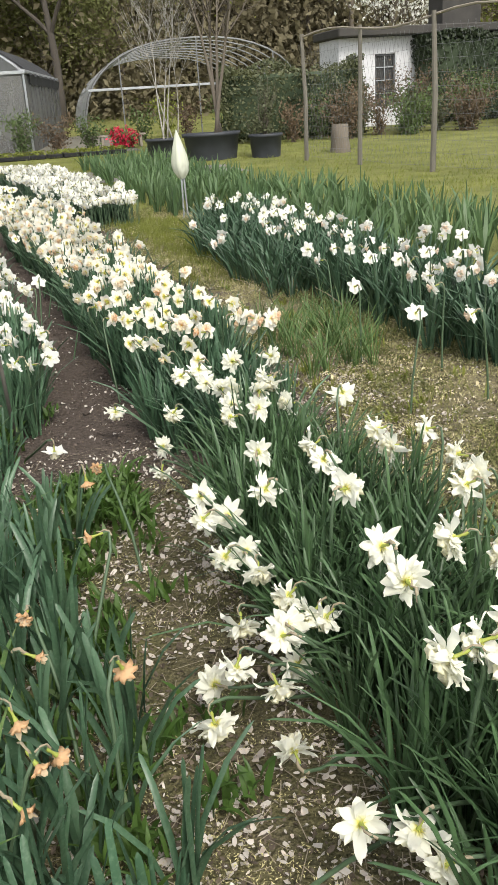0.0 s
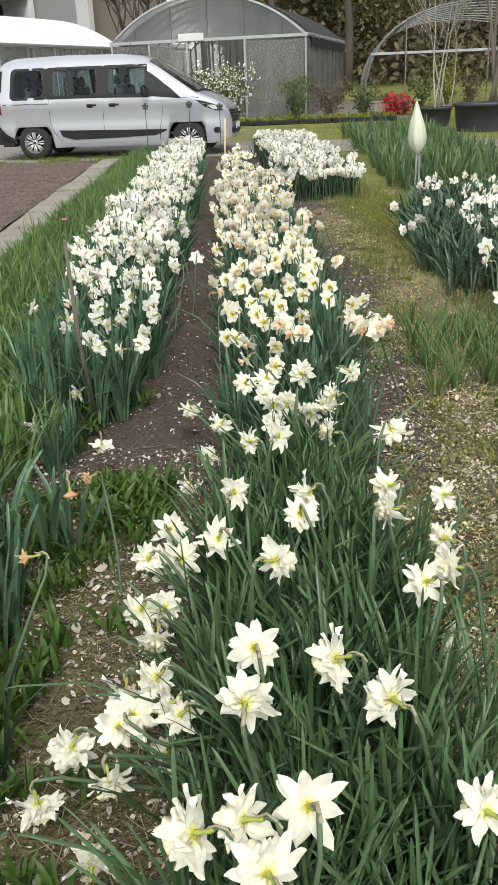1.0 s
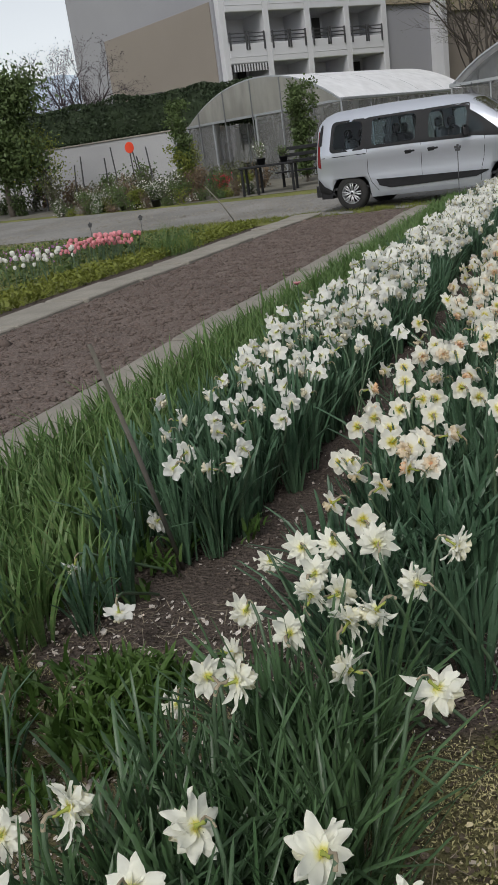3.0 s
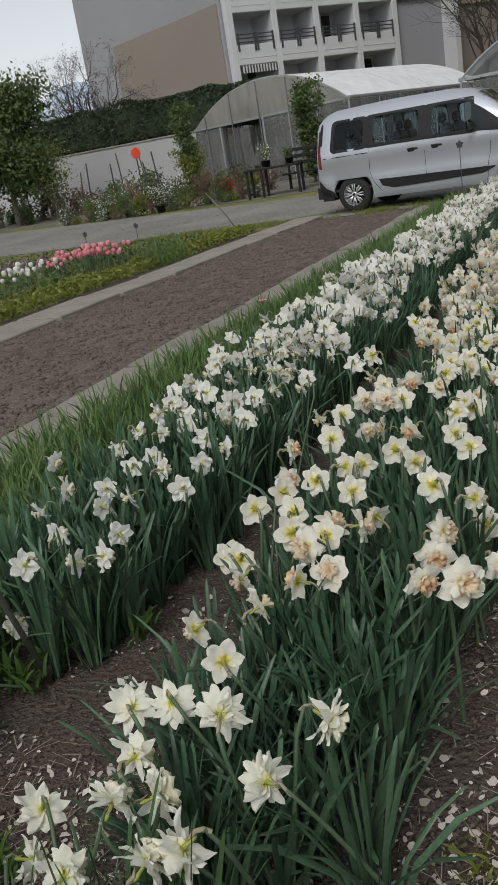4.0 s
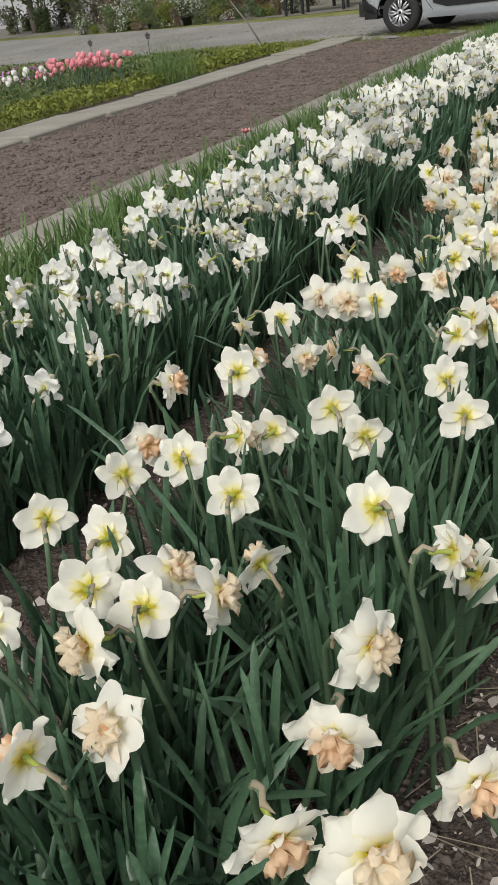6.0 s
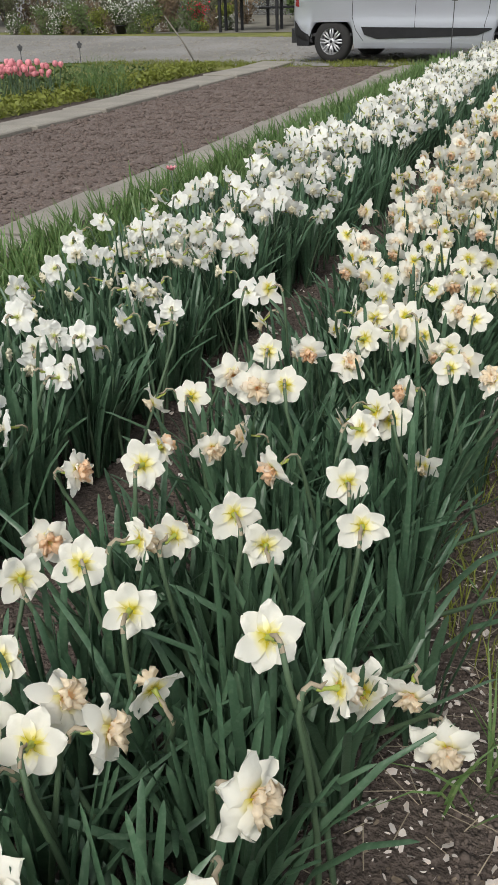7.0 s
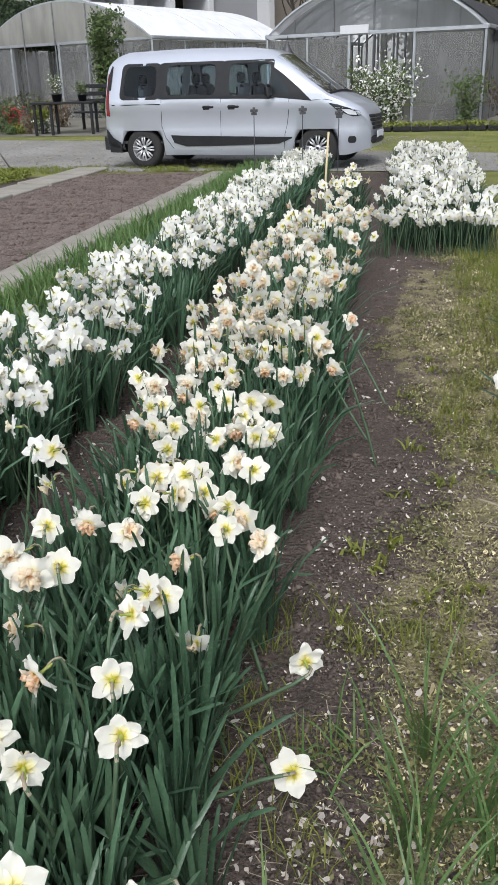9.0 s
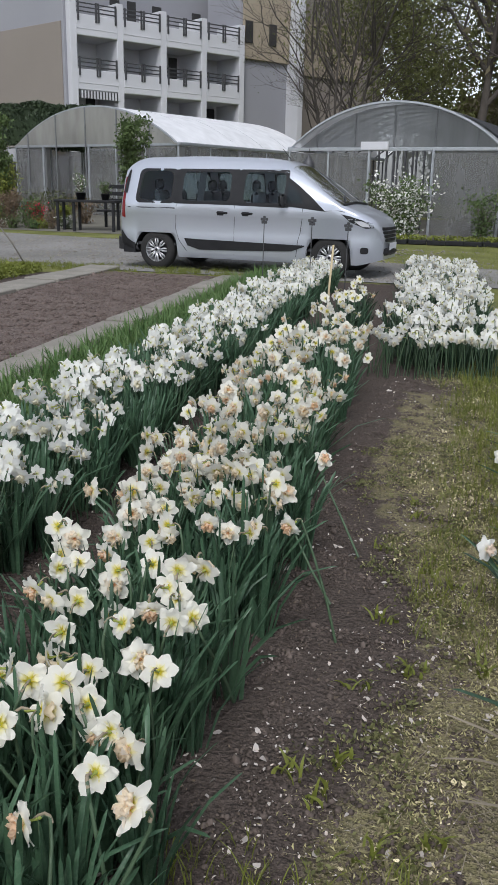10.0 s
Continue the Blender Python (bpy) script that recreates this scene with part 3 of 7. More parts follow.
def daffodil_geo(kind, seed, low=False):
    """Stem, petals and corona of one daffodil that faces +y and stands at the origin, and the place of its head."""
    r = random.Random(seed)
    double = kind == "cream" or (kind in ("peach", "ivory") and seed % 2 == 1)
    size = {"cream": 0.046, "peach": 0.0425, "ivory": 0.0425, "white": 0.041, "faded": 0.027}[kind] * r.uniform(0.88, 1.08)
    h = {"cream": 0.36, "peach": 0.37, "ivory": 0.37, "white": 0.345, "faded": 0.3}[kind] * r.uniform(0.9, 1.08)
    nod = radians(r.uniform(-6, 48)) if kind != "faded" else radians(r.uniform(20, 60))
    if kind == "peach" and double:
        nod = radians(r.uniform(-14, 22))
    sway = Vector((r.uniform(-0.06, 0.06), r.uniform(-0.02, 0.06), 0))
    head = Vector((0, 0.035, h)) + sway
    normal = Vector((0, math.cos(nod), -math.sin(nod)))
    up = Vector((0, math.sin(nod), math.cos(nod)))
    right = normal.cross(up)
    stem, pet, cor = Geo(), [], Geo()
    top = head - normal * 0.038 + up * 0.003
    pts = [Vector((0, 0, 0)), sway * 0.2 + Vector((0, 0, h * 0.35)), sway * 0.6 + Vector((0, -0.006, h * 0.7)), sway * 0.92 + Vector((0, -0.012, h * 0.92)), top - up * 0.006 - normal * 0.003, top + normal * 0.006, head - normal * 0.026]
    stem.tube(pts, [0.0047, 0.0045, 0.0041, 0.0036, 0.0034, 0.0022, 0.0022], 3 if low else 7, 0, cap=False)
    # ovary and tube behind the petals
    stem.tube([head - normal * 0.027, head - normal * 0.021, head - normal * 0.014, head - normal * 0.006, head + normal * 0.001], [0.0022, 0.004, 0.0026, 0.003, 0.0048], 3 if low else 6, 2, cap=False)
    # withered papery sheath, crumpled about the bend
    kink = right * r.uniform(-0.003, 0.003)
    sp = [top - up * 0.016 - normal * 0.005, top - up * 0.004 - normal * 0.002, top + normal * 0.006 + up * 0.003 + kink, top + normal * 0.016 + up * 0.001 - kink * 0.5, top + normal * 0.026 + up * r.uniform(-0.006, 0.008) + kink * 1.6]
    stem.tube(sp, [0.0037, 0.0039, 0.0031, 0.0034, 0.0005], 3 if low else 6, 1, cap=False, flat=r.uniform(0.45, 0.8))
    spin = r.uniform(0, 1)
    ring = 9 if kind == "cream" else 6
    for k in range(ring):
        g = Geo()
        a = (k + spin) * 2 * math.pi / ring + r.uniform(-0.14, 0.14)
        ax = up * math.cos(a) + right * math.sin(a)
        if kind == "faded":
            ax = (ax * r.uniform(0.3, 0.7) + normal).normalized()
        wide = size * {"cream": 0.44, "peach": 0.8, "ivory": 0.74, "white": 0.76, "faded": 0.5}[kind] * r.uniform(0.85, 1.08)
        limp = r.uniform(-0.5, 0.3) if kind == "faded" else r.uniform(-0.75, 0.4) if kind == "cream" else r.uniform(-0.32, 0.12)
        petal(g, ax, normal, head, size * r.uniform(0.78 if kind == "cream" else 0.9, 1.1), wide, r.uniform(0.05, 0.35), limp, 0, 0.0016 * (k % 2), r.uniform(0.06, 0.24) if kind == "cream" else r.uniform(0.03, 0.12), r.uniform(0.7, 1.25), low)
        pet.append(g)
    if double:
        # shorter rings that stand forward between the outer petals, more of them in the ragged cream flowers
        for k in range(14 if kind == "cream" else 6):
            g = Geo()
            a = (k + spin + 0.5) * math.pi / 3 + r.uniform(-0.3, 0.3)
            f = r.uniform(0.02, 0.35) if k > 7 else r.uniform(0.35, 1.1)
            ax = ((up * math.cos(a) + right * math.sin(a)) + normal * f).normalized()
            nn = (normal - (up * math.cos(a) + right * math.sin(a)) * f).normalized()
            petal(g, ax, nn, head + normal * 0.003, size * (r.uniform(0.78, 1.02) if k > 7 else r.uniform(0.5, 0.82)), size * r.uniform(0.3, 0.46), r.uniform(-0.2, 0.4), r.uniform(-0.3, 0.35), 0, 0.0, r.uniform(0.06, 0.2), r.uniform(0.8, 1.4), low)
            g.tinted = kind == "peach" and r.random() < 0.75
            pet.append(g)
    # one ruffled corona: a cup that flares, folds at its mouth and frills inwards
    full = {"cream": 0.5, "peach": 0.42 if double else 0.36, "ivory": 0.4, "white": 0.42, "faded": 0.7}[kind] * r.uniform(0.85, 1.15)
    n = 12 if low else 28
    prof = ((0.16, 0.02, 0.0), (0.34, 0.2, 0.05), (0.62, 0.36, 0.1), (1.0, 0.48, 0.24), (0.74, 0.54, 0.26), (0.5, 0.46, 0.25), (0.3, 0.34, 0.1))
    if low:
        prof = (prof[0], prof[2], prof[3], prof[5])
    verts, faces, along = [], [], []
    ph, lobes = r.uniform(0, 6), r.choice((5, 6, 7))
    for i, (rad, dist, fr) in enumerate(prof):
        for k in range(n):
            a = 2 * math.pi * k / n
            rr = rad * full * size * (1 + fr * math.sin(lobes * a + ph + i * 0.9) + 0.4 * fr * math.sin(2 * lobes * a + 1.3 * ph + i))
            dd = dist * size * (1 + 0.8 * fr * math.cos((lobes + 1) * a + ph + i * 1.7))
            verts.append(head + normal * dd + (up * math.cos(a) + right * math.sin(a)) * rr)
            along.append((0.1, 0.6, 1.0, 0.6)[i] if low else (0.1, 0.3, 0.6, 1.0, 0.9, 0.6, 0.3)[i])
    for i in range(len(prof) - 1):
        for k in range(n):
            a, b = i * n + k, i * n + (k + 1) % n
            faces.append((a, b, b + n, a + n))
    cor.add(verts, faces, 0, along)
    return stem, pet, cor, head


KINDS = {
    "cream": (M_PET_CREAM, M_COR_YEL, "creamy white daffodil with yellow-splashed petals on a leaning stem"),
    "peach": (M_PET_PEACH, M_COR_PEACH, "ivory daffodil with a ruffled peach-orange corona and yellow heart"),
    "ivory": (M_PET_WHITE, M_COR_PINK, "white daffodil with a pale pink corona beside moss"),
    "white": (M_PET_WHITE, M_COR_WHITE, "white daffodil with a short ivory corona in a dense row"),
    "faded": (M_PET_FADED, M_COR_FADED, "withered orange-brown daffodil drooping on its stem"),
}
VARIANTS = 12
PROTO, FAR = {}, {}
for kind_, (m_pet, m_cor, _) in KINDS.items():
    for s in range(VARIANTS):
        st, pe, co, hd = daffodil_geo(kind_, 11 * s + len(kind_))
        FAR[kind_, s] = daffodil_geo(kind_, 11 * s + len(kind_), True)[:3]
        PROTO[kind_, s] = (st, pe, co, hd, st.mesh("stem", [M_STEM, M_SPATHE, M_NECK], True), [q.mesh("petal", M_PET_BLUSH if q.tinted else m_pet, True) for q in pe], co.mesh("corona", M_COR_PALE if kind_ == "peach" and (s % 2 or s % 3) else m_cor, True))


def daffodil(kind, s, m, group):
    st, pe, co, hd, me_s, me_p, me_c = PROTO[kind, s]
    ob = thing("daffodil", m, KINDS[kind][2], "daffodil", group)
    part("stem", me_s, ob)
    for q in me_p:
        part("petal", q, ob)
    part("corona", me_c, ob)


def daffodil_mass(name, kind, rows, label):
    """Flowers too many to count, in one mesh: the same shapes, joined."""
    vs, fs, sl, al, k = [], [], [], [], 0
    for s, m in rows:
        mm = np.array(m)
        st, pe, co = FAR[kind, s]
        for geo, base in [(st, 0)] + [(q, 6 if q.tinted else 3) for q in pe] + [(co, 5 if kind == "peach" and (s % 2 or s % 3) else 4)]:
            v = np.array([tuple(p) for p in geo.v]) @ mm[:3, :3].T + mm[:3, 3]
            f = np.array(geo.f) + k
            k += len(v)
            vs.append(v), fs.append(f), sl.append(np.array(geo.m) + base), al.append(np.array(geo.a))
    me = arrays(name, np.concatenate(vs), np.concatenate(fs), [M_STEM, M_SPATHE, M_NECK, KINDS[kind][0], KINDS[kind][1], M_COR_PALE, M_PET_BLUSH], np.concatenate(sl), np.concatenate(al), True)
    single(name, me, label, "daffodils", kind="stuff")


def place(kind, spots, z, group, turn=None, spread=40, away=None, ring=None):
    """Single flowers whose heads stand at the given spots; low heads hang out on leaning stems, away from a clump's middle."""
    for x, y in spots:
        s = int(rng.integers(VARIANTS))
        if ring is not None:
            s = s - s % 2 + ring
        hd = PROTO[kind, s][3]
        zz = z + float(rng.normal(0, 0.012))
        k = min(1.12, max(1.0, zz / hd.z))
        yaw = float(rng.normal(14 if turn is None else turn, spread))
        if ring is None and kind == "peach" and s % 2 == 0 and rng.random() < 0.7:
            yaw = float(rng.normal(215, 55))
        spin = pose(0, 0, 0, 0, 0, yaw) @ Matrix.Scale(k, 4)
        best = None
        if away is None:
            a = float(rng.uniform(0, 2 * math.pi))
            u = Vector((math.cos(a), math.sin(a), 0))
        else:
            u = Vector((x - away[0], 0.4 * (y - away[1]), 0)).normalized()
        axis = Vector((0, 0, 1)).cross(u)
        for th in range(0, 80, 2):
            m = Matrix.Rotation(radians(th), 4, axis) @ spin
            off = abs((m @ hd).z - zz)
            if best is None or off < best[0]:
                best = (off, m)
        m = best[1]
        p = m @ hd
        base = Vector((x, y, zz)) - p
        daffodil(kind, s, Matrix.Translation((base.x, base.y, min(base.z, 0.0))) @ m, group)


def clumps(xf, hw, y0, y1, spacing, leaves, hgt, width, lean=0.3, jitter=0.04):
    """Leaf bases, heights and leans for a planted strip."""
    pts = []
    y = y0
    wide = hw if callable(hw) else lambda _: hw
    while y < y1:
        x = -wide(y) + rng.uniform(0, spacing)
        while x < wide(y):
            pts.append((xf(y) + x + rng.normal(0, jitter), y + rng.normal(0, jitter)))
            x += spacing
        y += spacing
    pts = np.array(pts)
    c = np.repeat(pts, leaves, 0)
    n = len(c)
    az = rng.uniform(0, 2 * math.pi, n)
    off = rng.uniform(0, 0.035, n)
    base = np.stack([c[:, 0] + off * np.cos(az), c[:, 1] + off * np.sin(az), np.full(n, -0.01)], 1)
    base[:, 2] += ground_z(base[:, 0], base[:, 1])
    return base, rng.normal(hgt, 0.16 * hgt, n).clip(0.4 * hgt, 1.4 * hgt), np.abs(rng.normal(lean, 0.2, n)), az, rng.normal(width, 0.15 * width, n)


def foliage(name, strips, material, label, category, **kw):
    parts_ = [blades(*s, **kw) for s in strips]
    vs, fs, k = [], [], 0
    for v, f in parts_:
        vs.append(v), fs.append(f + k)
        k += len(v)
    return single(name, arrays(name, np.concatenate(vs), np.concatenate(fs), material, smooth=True), label, category, kind="stuff")


foliage("daffodil_foliage", [clumps(lambda y: row_x(1, y), 0.27, 0.12, 12.3, 0.105, 22, 0.3, 0.0135, 0.22)], M_LEAF, "dense blue-green strap leaves of the white daffodil row", "foliage", blunt=True)
foliage("daffodil_foliage", [clumps(lambda y: float(row_x(2, y)), lambda y: float(np.interp(y, [-0.2, 0.4, 1.2, 6.3], [0.16, 0.24, 0.24, 0.21])), -0.15, 6.3, 0.09, 21, 0.32, 0.0122, 0.24), clumps(lambda y: -0.08, lambda y: float(np.interp(y, [-0.66, -0.45, -0.1], [0.1, 0.2, 0.17])), -0.66, -0.1, 0.085, 22, 0.27, 0.0105, 0.34)], M_LEAF, "dense blue-green strap leaves of the peach daffodil row", "foliage", blunt=True)
foliage("daffodil_foliage", [clumps(lambda y: row_x(3, y), 0.4, 6.8, 13.2, 0.12, 14, 0.33, 0.0155), clumps(lambda y: -0.62 - 0.05 * (y - 6), 0.12, 6.6, 9.5, 0.13, 12, 0.3, 0.014)], M_LEAF, "blue-green strap leaves under the far white daffodils", "foliage")
foliage("daffodil_foliage", [clumps(lambda y: row_x(4, y), 0.3, -0.1, 5.2, 0.12, 15, 0.34, 0.0155, 0.4)], M_LEAF, "arching strap leaves of a daffodil row beside moss", "foliage", blunt=True)
foliage("daffodil_foliage", [clumps(lambda y: float(np.interp(y, [-2.7, -1.5, -0.75], [0.0, -0.06, -0.08])), lambda y: float(np.interp(y, [-2.7, -1.5, -1.1, -0.75], [0.25, 0.23, 0.18, 0.1])), -2.65, -0.78, 0.078, 27, 0.31, 0.0082, 0.36)], M_LEAF_GREEN, "lush green strap leaves of a creamy daffodil clump", "foliage", blunt=True)
foliage("daffodil_foliage", [clumps(lambda y: -0.9 - 0.05 * (y + 2), 0.2, -2.7, -0.95, 0.12, 10, 0.265, 0.0155, 0.26)], M_LEAF, "strap leaves of a clump with withered flowers", "foliage", blunt=True)
foliage("daffodil_foliage", [clumps(lambda y: -0.98, 0.16, -0.55, -0.2, 0.14, 10, 0.2, 0.0115, 0.3), clumps(lambda y: -0.92, 0.22, -0.04, 0.14, 0.1, 19, 0.31, 0.0112, 0.25)], M_LEAF, "short strap leaves at the near end of the white row", "foliage", blunt=True)
foliage("daffodil_foliage", [clumps(lambda y: 0.96, 0.13, 2.0, 4.4, 0.12, 11, 0.33, 0.0145, 0.5)], M_LEAF, "drooping outer leaves of the short daffodil row", "foliage", blunt=True)
foliage("tuft_foliage", [clumps(lambda y: 0.72, 0.24, 0.25, 1.05, 0.13, 16, 0.26, 0.006, 0.55)], M_GRASSY, "thin arching leaves of a flowerless tuft in moss", "foliage")
foliage("verge_grass", [clumps(lambda y: float(np.interp(y, [-0.6, 0.6, 1.6], [-1.52, -1.58, -1.7])) - 0.075 * max(0.0, y - 1.6), lambda y: float(np.interp(y, [-0.6, 0.3, 0.9, 1.6, 8.0], [0.5, 0.44, 0.38, 0.34, 0.3])), -3.0, 12.6, 0.09, 13, 0.245, 0.0125, 0.36)], M_GRASSY, "bright green grassy leaves along the concrete slabs", "grass")
foliage("iris_foliage", [clumps(lambda y: 2.5, 0.7, 2.0, 7.0, 0.27, 9, 0.42, 0.034, 0.26), clumps(lambda y: 2.0, 0.9, 7.0, 16.5, 0.27, 9, 0.38, 0.032, 0.26)], M_IRIS, "broad upright green iris leaves in a wide bed", "foliage")


def face_turn():
    return float(rng.normal(14, 50)) if rng.random() < 0.5 else float(rng.uniform(0, 360))


def scatter(kind, xf, hw, y0, y1, count, group, label, density=None, objects=300, z=0.0, big=(0.86, 1.12), turn=face_turn):
    made = []
    while len(made) < count:
        y = rng.uniform(y0, y1)
        if density and rng.random() > density(y):
            continue
        x = xf(y) + rng.uniform(-hw, hw)
        if noise.noise(Vector((x * 4.5, y * 3.2, 2.0))) < -0.2:
            continue
        k = rng.uniform(*big)
        made.append((y, int(rng.integers(VARIANTS)), pose(x, y, z - 0.01 + float(ground_z(x, y)), rng.normal(0, 5), rng.normal(0, 6), turn()) @ Matrix.Scale(k, 4)))
    made.sort(key=lambda q: q[0])
    for y, s, m in made[:objects]:
        daffodil(kind, s, m, group)
    if made[objects:]:
        daffodil_mass("daffodils", kind, [(s, m) for _, s, m in made[objects:]], label)


G_FRONT, G_MID, G_LONG, G_SHORT = "creamy daffodils in the front clump", "peach daffodils of the middle row", "white daffodils of the long row", "ivory daffodils of the short row"
# the front clump: upright heads, then heads that hang out over the mulch
place("cream", [(-0.13, -1.79), (0.2, -1.8), (0.15, -1.83), (0.05, -2.17), (-0.03, -2.1), (-0.08, -2.4), (-0.16, -2.42), (-0.22, -2.44), (-0.13, -2.48), (-0.17, -2.18), (-0.16, -2.05), (0.21, -1.68), (0.14, -2.4)], 0.385, G_FRONT, 20, 55, away=(0.0, -1.9))
place("cream", [(0.25, -1.44), (0.13, -1.39), (0.12, -1.49), (-0.08, -1.51), (-0.06, -1.38), (-0.26, -1.58), (-0.23, -1.43), (0.18, -1.0), (-0.13, -1.1), (-0.21, -1.06), (0.01, -0.95)], 0.335, G_FRONT, 20, 55, away=(0.0, -1.6))
place("cream", [(-0.39, -1.42), (-0.4, -1.52), (-0.35, -1.54), (-0.42, -1.57), (-0.41, -1.74), (-0.36, -1.74), (-0.36, -1.85), (-0.34, -1.99), (-0.37, -2.07), (-0.31, -2.05), (-0.29, -2.07), (-0.39, -2.1), (-0.32, -0.7)], 0.26, G_FRONT, 60, 60, away=(0.1, -1.7))
place("cream", [(-0.4, -2.5), (-0.33, -2.55), (-0.31, -2.6), (-0.41, -2.12), (-0.48, -2.08), (-0.42, -1.9)], 0.19, G_FRONT, 60, 70, away=(0.1, -2.0))
place("cream", [(-0.41, -0.89), (-0.37, -0.71), (-0.47, -0.26), (0.26, -1.63), (-0.33, -2.0), (-0.51, -2.0), (-0.42, -2.24), (-0.6, -2.55), (-0.54, -2.12)], 0.12, G_FRONT, 60, 70, away=(0.1, -1.5))
# the gap between the front clump and the middle row
place("cream", [(-0.25, -0.52), (-0.18, -0.5), (-0.18, -0.62), (-0.11, -0.67), (-0.06, -0.54), (0.04, -0.6), (0.1, -0.49), (0.01, -0.78), (-0.04, -0.8), (-0.15, -0.84), (-0.15, -0.72)], 0.32, G_FRONT, 20, 60, away=(0.1, -0.5))
place("peach", [(-0.15, -0.21), (-0.26, -0.28), (-0.15, -0.37), (-0.31, 0.01), (-0.26, -0.08), (-0.35, 0.03)], 0.33, G_MID, 60, 60, away=(0.0, 0.1), ring=1)
# the near end of the middle row: single heads seen from behind, double ones turned to the path
place("peach", [(-0.05, 0.21), (0.06, 0.3), (-0.33, 0.31), (-0.2, 0.07), (-0.12, 0.07), (-0.23, 0.15), (-0.26, 0.36), (-0.31, 0.61), (-0.17, 0.47), (-0.1, 0.53), (-0.04, 0.51), (0.01, 0.72), (0.08, 0.59), (-0.14, 0.3), (-0.34, 1.18), (-0.23, 1.02), (-0.17, 1.34), (0.0, 0.99), (-0.33, 0.15)], 0.372, G_MID, 24, 18, ring=1)
place("peach", [(0.13, 0.1), (0.16, 0.27), (-0.05, 0.11), (-0.13, 0.14), (-0.35, 0.73), (-0.2, 0.42), (-0.03, 0.9)], 0.365, G_MID, -60, 20, ring=0)
place("peach", [(0.155, -0.135), (0.22, -0.11), (0.15, -0.02), (0.27, -0.01), (-0.13, -0.01), (-0.05, -0.08), (-0.09, -0.15), (-0.1, 0.68), (-0.25, 0.74), (-0.37, 0.42), (-0.42, 0.57), (-0.37, 1.06), (-0.26, 0.95), (-0.17, 1.23), (-0.25, 1.2)], 0.375, G_MID, 200, 40, ring=0)
place("peach", [(0.04, 1.3), (-0.07, 1.49), (0.01, 1.42), (-0.19, 1.48), (-0.26, 1.52), (-0.25, 1.72), (-0.27, 1.84), (-0.4, 1.99), (-0.02, 1.81), (0.01, 1.87), (-0.12, 1.76), (-0.1, 1.99), (-0.19, 2.11)], 0.35, G_MID, 24, 35, ring=1)
place("peach", [(-0.22, 2.3), (-0.13, 2.38), (-0.06, 2.37), (-0.31, 2.47), (-0.3, 2.67), (-0.24, 2.58), (-0.13, 2.85), (-0.24, 3.12), (0.01, 2.78), (0.1, 2.46)], 0.35, G_MID, 190, 90)
place("peach", [(0.15, 1.21), (-0.02, 1.17), (-0.04, 1.66), (-0.39, 1.85), (-0.09, 1.85), (-0.25, 1.99), (-0.34, 2.15), (-0.38, 2.4), (-0.37, 2.27), (-0.46, 2.19), (0.04, 3.24), (-0.51, 2.85), (-0.47, 2.93), (-0.48, 2.73), (-0.25, 2.84)], 0.35, G_MID, 200, 45, ring=0)
place("peach", [(0.21, 0.42), (0.15, 0.4), (0.27, 0.36)], 0.24, G_MID, 200, 50, away=(0.0, 0.4), ring=0)
place("peach", [(0.27, 1.05), (0.3, 0.78)], 0.19, G_MID, -40, 30, away=(0.0, 0.95), ring=1)
# the near end of the long white row
place("white", [(-1.26, 0.53), (-1.05, 0.32), (-0.82, -0.13), (-0.76, -0.02), (-0.68, -0.01), (-0.68, 0.07), (-0.9, 0.09), (-1.02, 0.17), (-0.94, 0.37), (-0.82, 0.32), (-1.14, 0.72), (-1.17, 0.89), (-0.99, 0.7), (-0.84, 0.53), (-0.69, 0.39), (-1.04, 1.02), (-1.23, 1.26), (-1.02, 1.08), (-0.88, 0.86), (-0.73, 0.58), (-0.74, 0.76), (-0.77, 0.98), (-1.05, 0.86), (-0.97, 0.55), (-0.86, 0.24)], 0.315, G_LONG, 30, 70, away=(-0.9, 0.7))
place("white", [(-1.11, 1.3), (-1.21, 1.56), (-1.11, 1.51), (-0.84, 1.36), (-0.73, 1.42), (-1.06, 1.59), (-1.16, 1.9), (-0.7, 1.31), (-0.63, 1.68), (-0.77, 1.8), (-0.92, 1.58), (-1.2, 1.81)], 0.335, G_LONG, 20, 60)
place("white", [(-0.73, -0.62), (-0.93, -0.1), (-1.02, -0.42)], 0.14, G_LONG, 150, 30, away=(-0.9, 0.2))
# the short row beside the moss
place("ivory", [(1.0, 4.27), (1.33, 4.52), (1.27, 3.73), (1.38, 3.38), (1.3, 2.88), (1.05, 2.63), (1.07, 3.21), (0.92, 3.35), (1.05, 2.12), (0.96, 1.48), (1.47, 2.65), (1.66, 2.9), (1.4, 1.99), (1.13, 1.49), (1.17, 1.33), (1.57, 2.02), (1.19, 1.08), (1.33, 1.21)], 0.38, G_SHORT, 60, 80)
place("ivory", [(1.51, 1.33), (1.24, 0.82), (1.11, 0.4), (1.77, 1.54), (1.52, 0.95), (1.22, 0.45), (2.07, 1.83), (1.43, 0.59), (1.89, 1.3), (1.59, 0.78), (1.6, 0.67), (1.41, 0.32), (1.34, 0.05), (1.03, 0.02), (0.78, 0.33), (0.75, -0.37), (0.97, -0.42), (0.88, 1.08)], 0.38, G_SHORT, 60, 80)
place("ivory", [(0.66, 2.65), (0.73, 2.7), (0.7, 3.5), (0.84, 3.1)], 0.3, G_SHORT, 200, 40, away=(1.5, 2.8))
